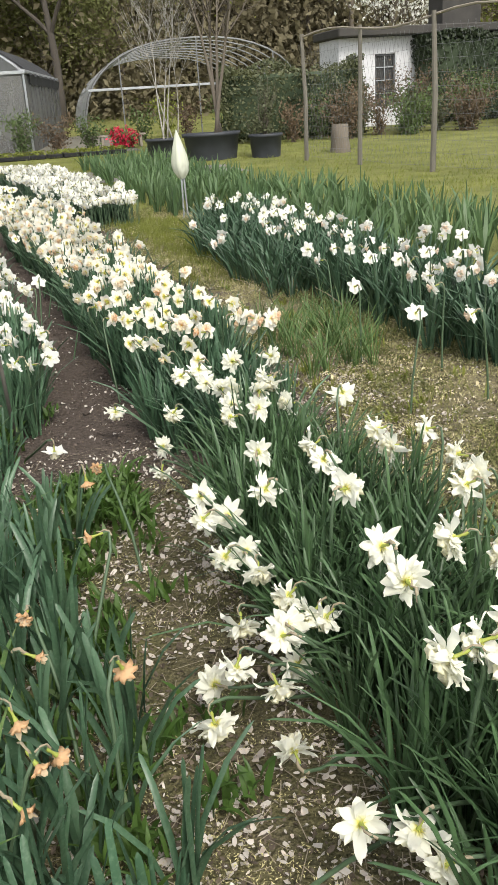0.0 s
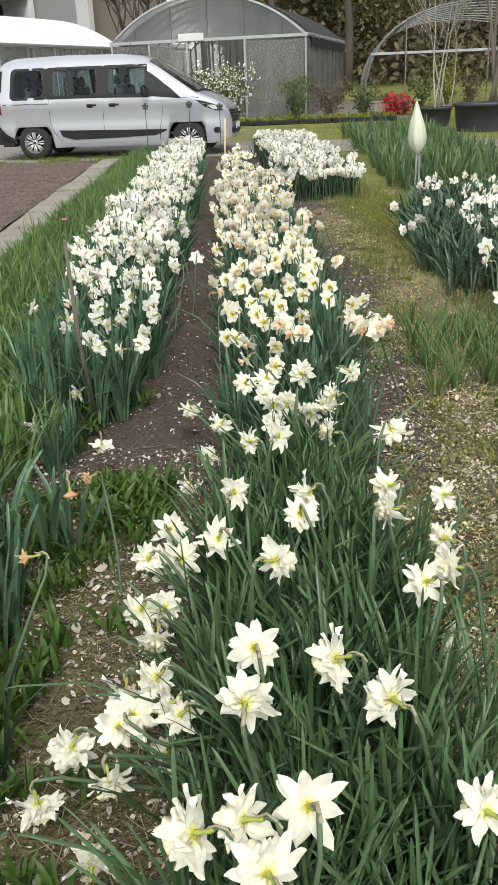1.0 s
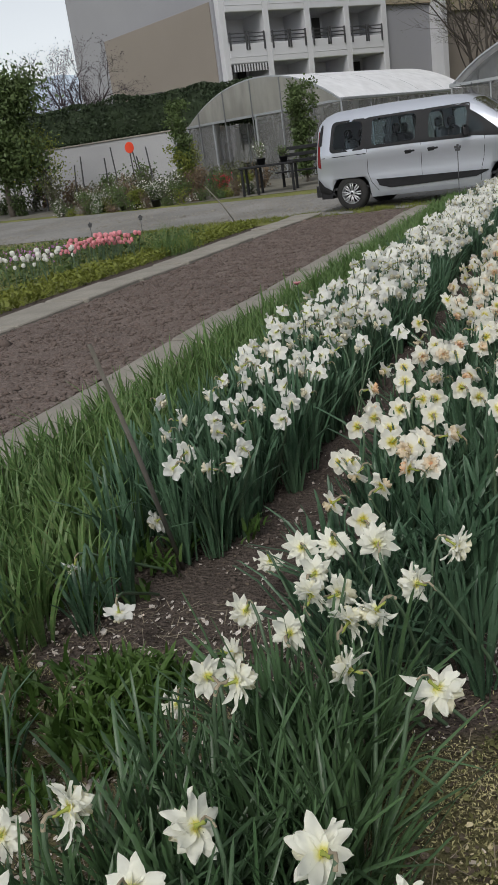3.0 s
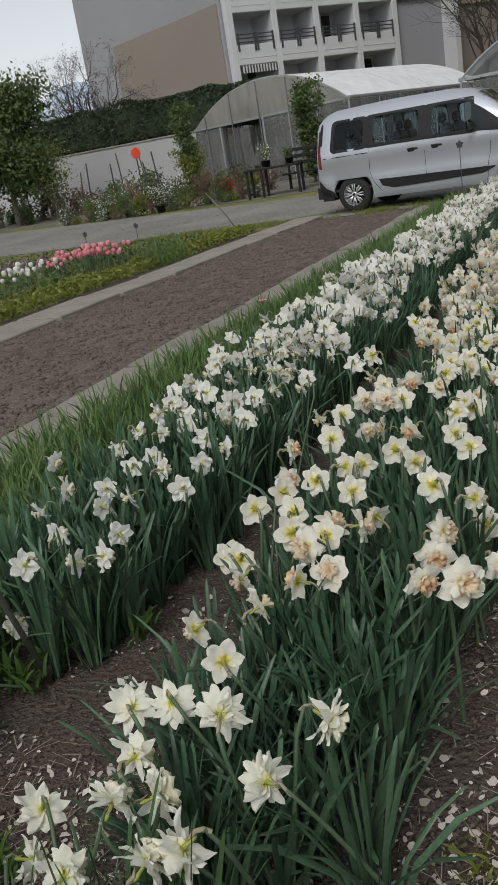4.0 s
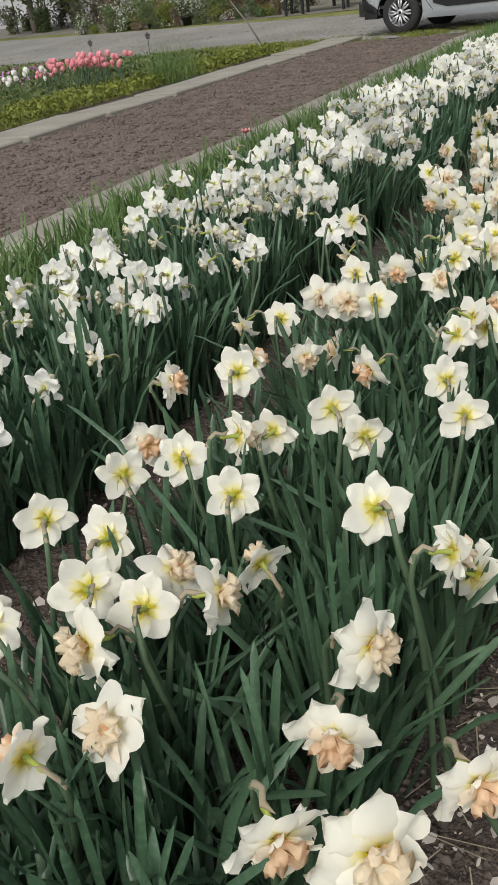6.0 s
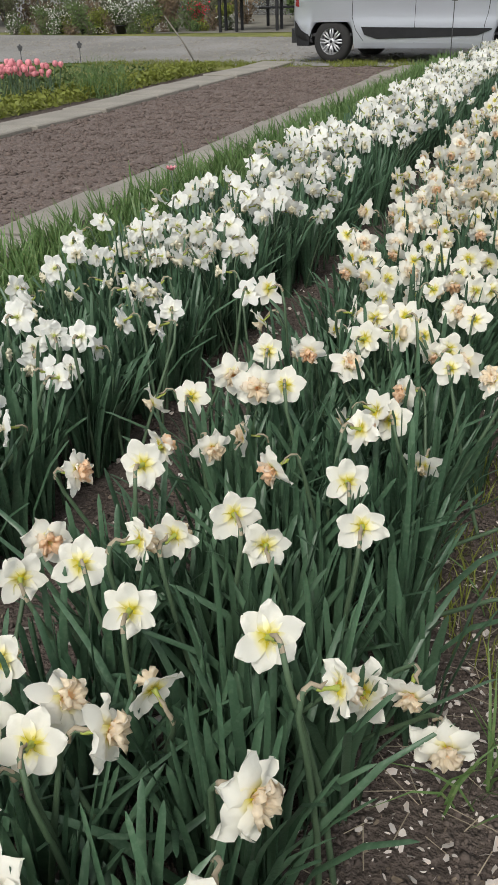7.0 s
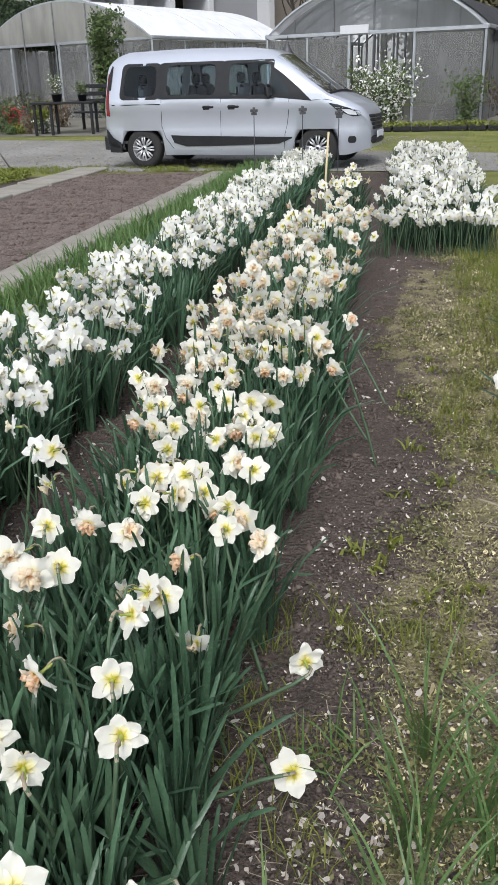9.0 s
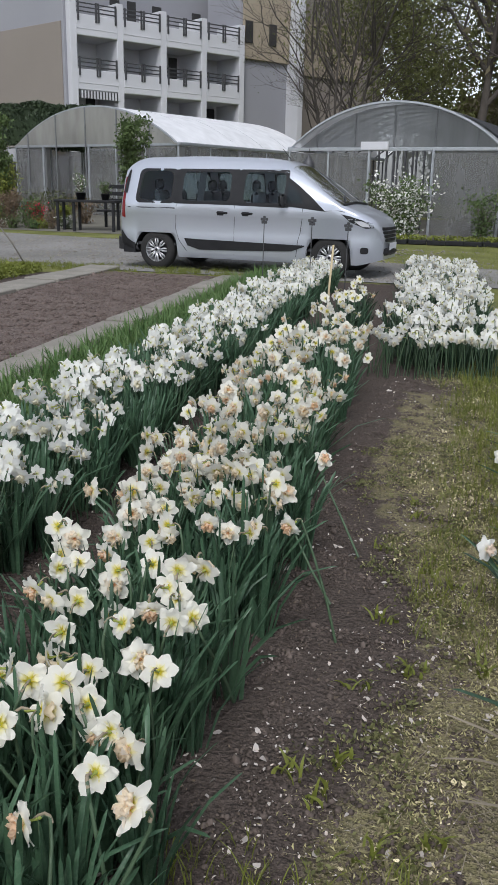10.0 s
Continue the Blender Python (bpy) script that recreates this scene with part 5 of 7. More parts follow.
# ---- greenhouses ----
def tunnel(name, left, right, length, eave, rise, label, hoops, film_front=M_FILM, film_roof=M_FILM, covered=True, door=None, round_side=False, step=2.0, hoop_mat=M_STEEL, film_gable=None, recess=0.0):
    """A hooped tunnel: a gable from left to right, its axis to the back. door: (from, to) along the gable."""
    L, R = Vector((*left, 0)), Vector((*right, 0))
    z0 = float(ground_z(0.5 * (left[0] + right[0]), 0.5 * (left[1] + right[1]))) - 0.03
    w = (R - L).length
    ang = math.degrees(math.atan2(R.y - L.y, R.x - L.x))
    gh = thing(name, pose(L.x, L.y, z0, 0, 0, ang), label, "greenhouse")
    e, top = eave - z0, eave + rise - z0

    def arc(n=20):
        pts = []
        if round_side:
            for t in np.linspace(0, math.pi, n + 1):
                c, s = math.cos(t), math.sin(t)
                pts.append((w / 2 - w / 2 * math.copysign(abs(c) ** 0.85, c), top * abs(s) ** 0.75))
        else:
            rad = (w * w / 4 + rise * rise) / (2 * rise)
            a = math.asin(w / 2 / rad)
            for t in np.linspace(-a, a, n + 1):
                pts.append((w / 2 + rad * math.sin(t), e + rad * math.cos(t) - rad + rise))
        return pts

    arc_pts = arc()
    for k in range(hoops):
        y = length * k / (hoops - 1)
        hp = Geo()
        line = arc_pts if round_side else [(0, 0)] + arc_pts + [(w, 0)]
        hp.tube([(x, y, z) for x, z in line], 0.035 if k == 0 else 0.026, 6)
        part("hoop", hp.mesh("hoop", M_STEEL if k == 0 and covered else hoop_mat), gh, "galvanised steel hoop")
    if not round_side:
        bm = Geo().box((w / 2, -0.02, e), (w + 0.1, 0.07, 0.09), bevel=0.01)
        part("gable_beam", bm.mesh("gable_beam", M_STEEL), gh)
        for x in (0, w):
            part("gutter", Geo().box((x, length / 2, e + 0.02), (0.14, length, 0.1), bevel=0.02).mesh("gutter", M_STEEL), gh, "grey metal gutter")
    else:
        part("gable_beam", Geo().box((w / 2, -0.02, 0.52 * top), (w * 0.95, 0.06, 0.08), bevel=0.01).mesh("gable_beam", M_STEEL), gh)
        part("ridge_pipe", Geo().tube([(w / 2, 0, top), (w / 2, length, top)], 0.025, 6).mesh("ridge_pipe", M_STEEL), gh)
        for f in (0.16, 0.32, 0.68, 0.84):
            x, z = arc_pts[int(f * 20)]
            part("purlin", Geo().tube([(x, 0, z), (x, length, z)], 0.02, 6).mesh("purlin", M_STEEL), gh)
    # uprights of the gable
    x = step * 0.5
    while x < w - 0.2:
        zt = float(np.interp(x, [p[0] for p in arc_pts], [p[1] for p in arc_pts]))
        part("upright", Geo().box((x, recess - 0.085, zt / 2), (0.04, 0.04, zt - 0.03), bevel=0.008).mesh("upright", M_OLDSTEEL), gh)
        x += step
    if covered:
        n = len(arc_pts)
        rf = Geo()
        rows = [(k * length / 12) for k in range(13)]
        rf.add([(x, y, z + 0.035 + 0.012 * math.sin(9 * y + x)) for y in rows for x, z in arc_pts], [(i * n + j, i * n + j + 1, (i + 1) * n + j + 1, (i + 1) * n + j) for i in range(12) for j in range(n - 1)])
        part("roof_film", rf.mesh("roof_film", film_roof, True), gh, "taut plastic roof film")
        lo, hi = door or (0, 0)
        gb = Geo()
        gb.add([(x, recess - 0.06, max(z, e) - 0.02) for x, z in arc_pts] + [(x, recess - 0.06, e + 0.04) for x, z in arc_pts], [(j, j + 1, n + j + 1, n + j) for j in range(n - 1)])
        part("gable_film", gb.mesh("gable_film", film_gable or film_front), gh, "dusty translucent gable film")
        edges = [0.03, *((lo, hi) if door else ()), w - 0.03]
        for a, b in ([(edges[0], edges[1]), (edges[2], edges[3])] if door else [(edges[0], edges[1])]):
            m = max(1, int((b - a) / 1.1))
            for k in range(m):
                x0, x1 = a + (b - a) * k / m, a + (b - a) * (k + 1) / m
                part("wall_film", Geo().box((0.5 * (x0 + x1), -0.05, e / 2 - 0.03), (x1 - x0 - 0.03, 0.012, e - 0.12), bevel=0.003).mesh("wall_film", film_front), gh)
                part("film_batten", Geo().box((x0, -0.075, e / 2), (0.045, 0.03, e - 0.1), bevel=0.005).mesh("film_batten", M_STEEL), gh)
        for x in (-0.01, w + 0.01):
            part("side_film", Geo().box((x, length / 2, e / 2), (0.014, length, e - 0.1), bevel=0.003).mesh("side_film", film_front), gh, "dusty side film")
        bk = Geo().add([(x, length, z) for x, z in arc_pts] + [(w, length, 0), (0, length, 0)], [tuple(range(n + 2))])
        part("back_film", bk.mesh("back_film", film_gable or film_front), gh)
        if door:
            for x in (lo, hi):
                part("door_post", Geo().box((x, -0.03, e / 2), (0.07, 0.08, e), bevel=0.01).mesh("door_post", M_STEEL), gh)
    return gh, w, e, top


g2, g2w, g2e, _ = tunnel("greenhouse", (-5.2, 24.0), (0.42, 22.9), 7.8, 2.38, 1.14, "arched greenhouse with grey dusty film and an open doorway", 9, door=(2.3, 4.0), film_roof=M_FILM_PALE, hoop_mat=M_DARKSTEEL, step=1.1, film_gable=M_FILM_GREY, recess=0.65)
tunnel("greenhouse", (-16.2, 28.4), (-9.2, 26.0), 8.0, 2.6, 1.2, "arched greenhouse with a bright white film roof and translucent front", 6, film_front=M_FILM, film_roof=M_FILM_ROOF, door=(1.4, 3.6), film_gable=M_FILM_CREAM, step=1.4)
g3, g3w, _, g3t = tunnel("hoop_house", (2.42, 27.2), (10.15, 26.7), 11.0, 0.8, 2.55, "uncovered hoop house of bare galvanised arches", 9, covered=False, round_side=True, step=2.6, hoop_mat=M_OLDSTEEL)
# black shade net over one flank of the grey greenhouse
ng = Geo()
rad_ = (g2w * g2w / 4 + 1.14 ** 2) / (2 * 1.14)
aa = math.asin(g2w / 2 / rad_)
arcs = [(g2w / 2 + (rad_ + 0.05) * math.sin(t), g2e + (rad_ + 0.05) * math.cos(t) - rad_ + 1.14) for t in np.linspace(aa * 0.42, aa * 1.04, 8)]
arcs += [(g2w + 0.1, g2e - 0.12), (g2w + 0.06, g2e - 0.3)]
rows_ = np.linspace(0.55, 7.6, 15)
ng.add([(x, y, z + 0.03 * math.sin(7 * y) * (j > 6)) for y in rows_ for j, (x, z) in enumerate(arcs)], [(i * 10 + j, i * 10 + j + 1, (i + 1) * 10 + j + 1, (i + 1) * 10 + j) for i in range(14) for j in range(9)])
part("shade_net", ng.mesh("shade_net", M_NET), g2, "black shade netting over the roof's flank")
# grey film strip over the first arches of the bare hoop house
sg = Geo()
line_ = []
for t in np.linspace(0.02, math.pi * 0.34, 16):
    c_, s_ = math.cos(t), math.sin(t)
    line_.append((g3w / 2 - (g3w / 2 + 0.04) * abs(c_) ** 0.85, (g3t + 0.04) * abs(s_) ** 0.75))
sg.add([(x, y, z) for y in (-0.05, 3.6) for x, z in line_], [(j, j + 1, 17 + j, 16 + j) for j in range(15)])
part("film_strip", sg.mesh("film_strip", M_FILM_PALE, True), g3, "remnant of dusty grey film on the first arches")
# sliding rails and hanging bars seen in the doorway
for k in range(9):
    part("door_bar", Geo().box((2.45 + 0.17 * k, 0.3 + 0.12 * (k % 3), g2e / 2), (0.045, 0.05, g2e - 0.05), bevel=0.008).mesh("door_bar", M_DARKSTEEL), g2)
part("vent_panel", Geo().box((2.45, -0.1, g2e + 0.08), (0.75, 0.03, 0.2), bevel=0.006).mesh("vent_panel", M_STUCCO_W), g2, "white panel over the doorway")


# dark bottle-shaped feeder hanging from the end of the eave beam
fd = thing("bird_feeder", pose(-4.62, 23.75, 0), "small dark hanging bird feeder at the greenhouse corner", "bird feeder")
part("shell", Geo().lathe([(0.015, 2.24), (0.05, 2.17), (0.14, 2.05), (0.17, 1.92), (0.13, 1.85), (0.02, 1.83)], 14).mesh("shell", M_DARKSTEEL, True), fd)
part("hook", Geo().tube([(0, 0, 2.23), (0.01, 0.02, 2.32), (0, 0.12, 2.42)], 0.012, 5).mesh("hook", M_DARKSTEEL), fd)


# ---- apartment building ----
def build_block():
    A, u = Vector((-20.1, 40.35, 0)), Vector((0.571, 0.821, 0))
    ang = math.degrees(math.atan2(u.y, u.x))
    b = thing("apartment_building", pose(A.x, A.y, 0, 0, 0, ang), "pale apartment building with recessed balconies and dark railings", "building")
    bay, bays, deep, storey, z0 = 2.55, 4, 1.8, 2.41, 6.02
    floors = [z0 + storey * k for k in (-2, -1, 0, 1)]
    wl_ = bay * bays
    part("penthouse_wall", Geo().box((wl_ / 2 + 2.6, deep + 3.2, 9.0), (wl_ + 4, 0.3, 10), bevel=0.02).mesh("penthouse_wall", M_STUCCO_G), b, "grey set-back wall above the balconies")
    part("back_wall", Geo().box((wl_ / 2, deep + 0.15, 4.3), (wl_, 0.3, 9.3), bevel=0.02).mesh("back_wall", M_STUCCO_W), b)
    for k in range(bays + 1):
        part("column", Geo().box((bay * k, deep / 2 - 0.13, 4.75), (0.36, deep + 0.3, 10.2), bevel=0.02).mesh("column", M_STUCCO_W), b, "white balcony divider")
    for zi, z in enumerate(floors):
        part("floor_slab", Geo().box((wl_ / 2, deep / 2 - 0.12, z - 0.1), (wl_ + 0.2, deep + 0.3, 0.24), bevel=0.015).mesh("floor_slab", M_STUCCO_W), b)
        for k in range(bays):
            xc = bay * (k + 0.5)
            bal = new("balcony")
            bal.parent = b
            bal.matrix_basis = pose(xc, 0, z)
            part("parapet", Geo().box((0, -0.22, 0.26), (bay - 0.36, 0.14, 0.92), bevel=0.015).box((0, -0.235, 0.1), (bay - 0.36, 0.14, 0.03), bevel=0.005).mesh("parapet", M_STUCCO_W), bal, "white parapet")
            rl = Geo()
            for h in (0.84, 1.02, 1.2):
                rl.box((0, -0.27, h), (bay - 0.4, 0.045, 0.055), bevel=0.008)
            for x in (-bay / 2 + 0.26, -0.06, 0.08, bay / 2 - 0.26):
                rl.box((x, -0.31, 0.84), (0.1, 0.05, 0.85), bevel=0.01)
            part("railing", rl.mesh("railing", M_DARKSTEEL), bal, "dark metal railing")
            dr = Geo().box((-0.35, deep - 0.03, 1.02), (0.55, 0.08, 1.98), bevel=0.01)
            part("balcony_door", dr.mesh("balcony_door", M_DARK), bal, "dark balcony door")
            if (k + zi) % 3 == 1:
                part("window", Geo().box((0.65, deep - 0.03, 1.5), (0.5, 0.08, 1.1), bevel=0.01).mesh("window", M_DARK), bal)
    # striped awning under the corner balcony
    aw = thing("awning", pose(A.x, A.y, 0, 0, 0, ang), "striped grey and white awning under a balcony", "awning")
    for k in range(26):
        part("stripe", Geo().box((0.26 + 0.085 * k, -0.3, z0 - 0.42), (0.081, 0.04, 0.36), bevel=0.004).mesh("stripe", M_STUCCO_W if k % 2 else M_DARKSTEEL), aw)
    # long blank side wall, running back from the corner
    v = Vector((-0.9, 0.43, 0))
    vang = math.degrees(math.atan2(v.y, v.x)) - ang
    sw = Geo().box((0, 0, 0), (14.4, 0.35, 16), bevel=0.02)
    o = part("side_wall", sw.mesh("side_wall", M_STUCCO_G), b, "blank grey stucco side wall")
    o.matrix_basis = pose(-0.17, 0.1, 6.5, 0, 0, vang) @ Matrix.Translation((7.2, 0, 0))
    pan = part("wall_panel", Geo().box((0, 0, 0), (10.4, 0.06, 6.0), bevel=0.01).mesh("wall_panel", M_STUCCO_B), b, "beige painted field on the side wall")
    pan.matrix_basis = pose(-0.17, 0.1, 5.8, 0, 0, vang) @ Matrix.Translation((5.35, 0.2, 0))
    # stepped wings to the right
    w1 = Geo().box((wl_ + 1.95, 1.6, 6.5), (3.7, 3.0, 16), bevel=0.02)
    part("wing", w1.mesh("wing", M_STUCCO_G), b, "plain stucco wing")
    part("wing_top", Geo().box((wl_ + 1.95, 0.02, 9.9), (3.3, 0.2, 3.3), bevel=0.01).mesh("wing_top", M_STUCCO_T), b, "tan upper wall")
    part("wing_pier", Geo().box((wl_ + 3.8, -0.3, 6.5), (0.42, 1.2, 16), bevel=0.02).mesh("wing_pier", M_STUCCO_W), b)
    part("wing", Geo().box((wl_ + 8.1, 2.4, 6.0), (8.6, 3.0, 15), bevel=0.02).mesh("wing", M_STUCCO_B), b)
    part("wing_top", Geo().box((wl_ + 7.1, 0.85, 9.4), (6.4, 0.2, 3.0), bevel=0.01).mesh("wing_top", M_STUCCO_T), b)
    for x in (wl_ + 0.6, wl_ + 2.3):
        part("window", Geo().box((x, -0.1, 9.6), (0.5, 0.1, 1.1), bevel=0.01).mesh("window", M_DARK), b, "narrow dark window")


build_block()


# ---- trees, hedges and shrubs ----
def branches(g, tips, p, d, length, radius, depth, r, spread, up):
    n = 4
    pts, radii = [p], [radius]
    for k in range(n):
        d = (d + Vector((r.gauss(0, 0.12), r.gauss(0, 0.12), r.gauss(0, 0.08) + up))).normalized()
        p = p + d * (length / n)
        pts.append(p)
        radii.append(radius * (1 - 0.45 * (k + 1) / n))
        if depth and k >= 1:
            for _ in range(1 if depth > 1 else 2):
                side = d.cross(Vector((r.gauss(0, 1), r.gauss(0, 1), r.gauss(0, 1)))).normalized()
                branches(g, tips, p, (d + side * spread).normalized(), length * r.uniform(0.5, 0.75), radius * 0.5, depth - 1, r, spread, up)
    g.tube(pts, radii, 6 if radius > 0.03 else 3, cap=False)
    tips += pts[2:]
    return p


def tree(name, at, height, seed, leaf, label, leaves=3000, leaf_size=0.06, cloud=0.35, stems=1, trunk_r=0.12, bark=M_BARK, spread=0.7, up=0.05, depth=3, bare=0.35, group=""):
    r = random.Random(seed)
    x, y = at[:2]
    z = at[2] if len(at) > 2 else float(ground_z(x, y)) - 0.05
    t = thing(name, pose(x, y, z), label, "tree", group)
    tk, br, tips = Geo(), Geo(), []
    for k in range(stems):
        a = 2 * math.pi * k / max(1, stems) + seed
        lean = 0.0 if stems == 1 else 0.22
        d = Vector((math.cos(a) * lean, math.sin(a) * lean, 1)).normalized()
        p, pts, radii = Vector((0.06 * k, 0.04 * k, 0)), [Vector((0.06 * k, 0.04 * k, 0))], [trunk_r]
        for i in range(6):
            d = (d + Vector((r.gauss(0, 0.06), r.gauss(0, 0.06), 0.1))).normalized()
            p = p + d * (height * 0.62 / 6)
            pts.append(p)
            radii.append(trunk_r * (1 - 0.12 * (i + 1)))
            if i >= 6 * bare:
                for _ in range(2):
                    aa_ = r.uniform(0, 2 * math.pi)
                    side = Vector((math.cos(aa_), math.sin(aa_), 0.35))
                    branches(br, tips, p, (d * 0.6 + side * spread).normalized(), height * r.uniform(0.2, 0.34), trunk_r * 0.42, depth - 1, r, spread, up)
        branches(br, tips, p, d, height * 0.36, trunk_r * 0.5, depth, r, spread * 0.8, up)
        tk.tube(pts, radii, 8)
    part("trunk", tk.mesh("trunk", bark, True), t, "")
    part("branchwork", br.mesh("branchwork", bark, True), t, "")
    if leaves:
        tp = np.array([tuple(q) for q in tips])
        c = tp[rng.integers(0, len(tp), leaves)] + rng.normal(0, cloud, (leaves, 3)) * np.array([1, 1, 0.8])
        v, f = leaf_quads(c, rng.uniform(0.6, 1.3, leaves) * leaf_size)
        part("crown", arrays("crown", v, f, leaf), t, "")
    return t


def leaf_block(name, lo, hi, n, size, material, label, category="hedge", rz=0.0, at=(0, 0, 0), bulge=0.12, kind="", woody=True):
    """A clipped or dense shrub: leaves crowded near the surface of a rounded block, twigs inside."""
    lo, hi = np.array(lo, float), np.array(hi, float)
    p = rng.uniform(0, 1, (n, 3))
    face = rng.integers(0, 5, n)
    depth_ = np.abs(rng.normal(0, 0.05, n))
    for k, (ax, v) in enumerate(((0, 0), (0, 1), (1, 0), (1, 1), (2, 1))):
        sel = face == k
        p[sel, ax] = np.abs(v - depth_[sel])
    c = lo + p * (hi - lo)
    c += np.array([[noise.noise(Vector(q) * 0.9), noise.noise(Vector(q) * 0.9 + Vector((9, 0, 0))), noise.noise(Vector(q) * 0.9 + Vector((0, 9, 0)))] for q in c]) * bulge * 2
    v, f = leaf_quads(c, rng.uniform(0.6, 1.3, n) * size)
    ob = thing(name, pose(*at, 0, 0, rz), label, category, kind=kind)
    part("leaves", arrays("leaves", v, f, material), ob)
    if woody:
        core = Geo().box(tuple(0.5 * (lo + hi)), tuple((hi - lo) * np.array([0.96, 0.6, 0.84])), bevel=0.1)
        part("core", core.mesh("core", M_HEDGE), ob)
    return ob


def shrub(name, at, radius, height, material, label, n=900, size=0.03, seed=0, blossom=None, category="shrub", pot=0.0, bloom=0.5):
    """A loose shrub: stems that fan out, leaves along them, an optional blossom colour; pot gives a tub's height."""
    r = random.Random(seed)
    x, y = at[:2]
    z = at[2] if len(at) > 2 else float(ground_z(x, y))
    t = thing(name, pose(x, y, z), label, category)
    st, pts_all = Geo(), []
    for k in range(14):
        a = r.uniform(0, 2 * math.pi)
        out_ = radius * r.uniform(0.3, 1.0)
        pts = [Vector((0.05 * math.cos(a), 0.05 * math.sin(a), pot))]
        for i in range(1, 6):
            f = i / 5
            pts.append(Vector((out_ * math.cos(a) * f ** 1.3 + r.gauss(0, 0.03), out_ * math.sin(a) * f ** 1.3 + r.gauss(0, 0.03), pot + (height - pot) * f * r.uniform(0.75, 1.05))))
        st.tube(pts, [0.012, 0.01, 0.008, 0.006, 0.004, 0.002], 4, cap=False)
        pts_all += pts[1:]
    part("stem_fan", st.mesh("stem_fan", M_BARK), t)
    tp = np.array([tuple(q) for q in pts_all])
    c = tp[rng.integers(0, len(tp), n)] + rng.normal(0, 0.14 * max(radius, 0.2) + 0.02, (n, 3))
    c[:, 2] = np.maximum(c[:, 2], pot + 0.02)
    v, f = leaf_quads(c, rng.uniform(0.6, 1.3, n) * size)
    part("leaves", arrays("leaves", v, f, material), t)
    if blossom is not None:
        m = int(n * bloom)
        c = tp[rng.integers(0, len(tp), m)] + rng.normal(0, 0.16 * max(radius, 0.2) + 0.02, (m, 3))
        c[:, 2] = np.maximum(c[:, 2], pot + 0.05)
        v, f = leaf_quads(c, rng.uniform(0.7, 1.2, m) * size * 0.9)
        part("blossom", arrays("blossom", v, f, blossom), t)
    if pot:
        pg = Geo().lathe([(0.0, 0.0), (pot * 0.55, 0.0), (pot * 0.72, pot * 0.9), (pot * 0.78, pot * 0.9), (pot * 0.78, pot), (pot * 0.68, pot), (pot * 0.66, pot * 0.88), (0, pot * 0.86)], 18)
        part("pot", pg.mesh("pot", M_PLASTIC, True), t, "black plastic pot")
    return t


M_BLOSSOM = mat("white_blossom", (0.75, 0.74, 0.7), (0.85, 0.84, 0.8), 5, 0.7, 0.05, 60, vary=0.15, translucent=0.3)
M_REDFL = mat("crimson_flower", (0.5, 0.015, 0.05), (0.7, 0.04, 0.1), 9, 0.6, 0.1, 60, vary=0.25)
M_PINKFL = mat("pink_tulip", (0.66, 0.12, 0.2), (0.88, 0.5, 0.5), 9, 0.5, 0.1, 60, vary=0.3, translucent=0.25)
M_PURPLE = mat("purple_bud", (0.035, 0.026, 0.034), (0.085, 0.062, 0.075), 2, 0.7, 0.1, 40, vary=0.4)
M_YGREEN = mat("yellow_green_leaf", (0.13, 0.16, 0.02), (0.22, 0.24, 0.05), 3, 0.6, 0.1, 60, vary=0.3, translucent=0.25)
M_SHRUB = mat("shrub_leaf", (0.06, 0.1, 0.03), (0.11, 0.15, 0.05), 3, 0.6, 0.1, 60, vary=0.4, translucent=0.2)
M_RUSSET = mat("russet_leaf", (0.11, 0.072, 0.045), (0.17, 0.125, 0.08), 3, 0.7, 0.1, 60, vary=0.4, translucent=0.2)
M_REDSIGN = mat("red_plastic", (0.62, 0.05, 0.02), (0.72, 0.08, 0.03), 4, 0.4, 0.05, 60)
M_WOOD = mat("grey_wood", (0.2, 0.17, 0.14), (0.34, 0.3, 0.25), 4, 0.85, 0.5, 60, stretch=(1, 1, 0.15))
M_OLDWOOD = mat("old_dark_wood", (0.11, 0.1, 0.085), (0.19, 0.175, 0.15), 4, 0.9, 0.5, 60, stretch=(1, 1, 0.15))
M_BAMBOO = mat("bamboo", (0.42, 0.34, 0.2), (0.56, 0.47, 0.3), 6, 0.6, 0.2, 80, stretch=(1, 1, 0.2))
M_CLOTH = mat("pale_cloth", (0.62, 0.66, 0.52), (0.78, 0.79, 0.7), 6, 0.85, 0.2, 90, translucent=0.3)
M_ROOF = mat("dark_roofing", (0.03, 0.028, 0.027), (0.06, 0.055, 0.05), 2, 0.8, 0.4, 40)
# pale blue base colour stands in for the haze over the hill
M_HILL = mat("far_hill_hazed", (0.38, 0.45, 0.55), (0.44, 0.51, 0.6), 0.01, 1.0, 0.0, 0.05)

# woodland behind the greenhouses
for k in range(14):
    wx = 1.5 + 3.0 * k + 1.3 * math.sin(k * 2.7)
    tree("woodland_tree", (wx, 47 + 3.5 * math.sin(k * 1.9)), 12.5 + 2.5 * math.sin(k * 3.3), 40 + k, M_WOODS, "tall woodland tree with brownish spring foliage behind the greenhouses", 6500, 0.12, 0.7, trunk_r=0.2, bare=0.2, depth=2, group="woodland trees")
c_ = np.stack([rng.uniform(-2, 44, 30000), rng.normal(45, 3.0, 30000), np.abs(rng.normal(0, 3.4, 30000)) + 0.8], 1)
v_, f_ = leaf_quads(c_, rng.uniform(0.1, 0.24, 30000))
single("undergrowth", arrays("undergrowth", v_, f_, M_WOODS), "tangled brown-green woodland undergrowth", "undergrowth", kind="stuff")
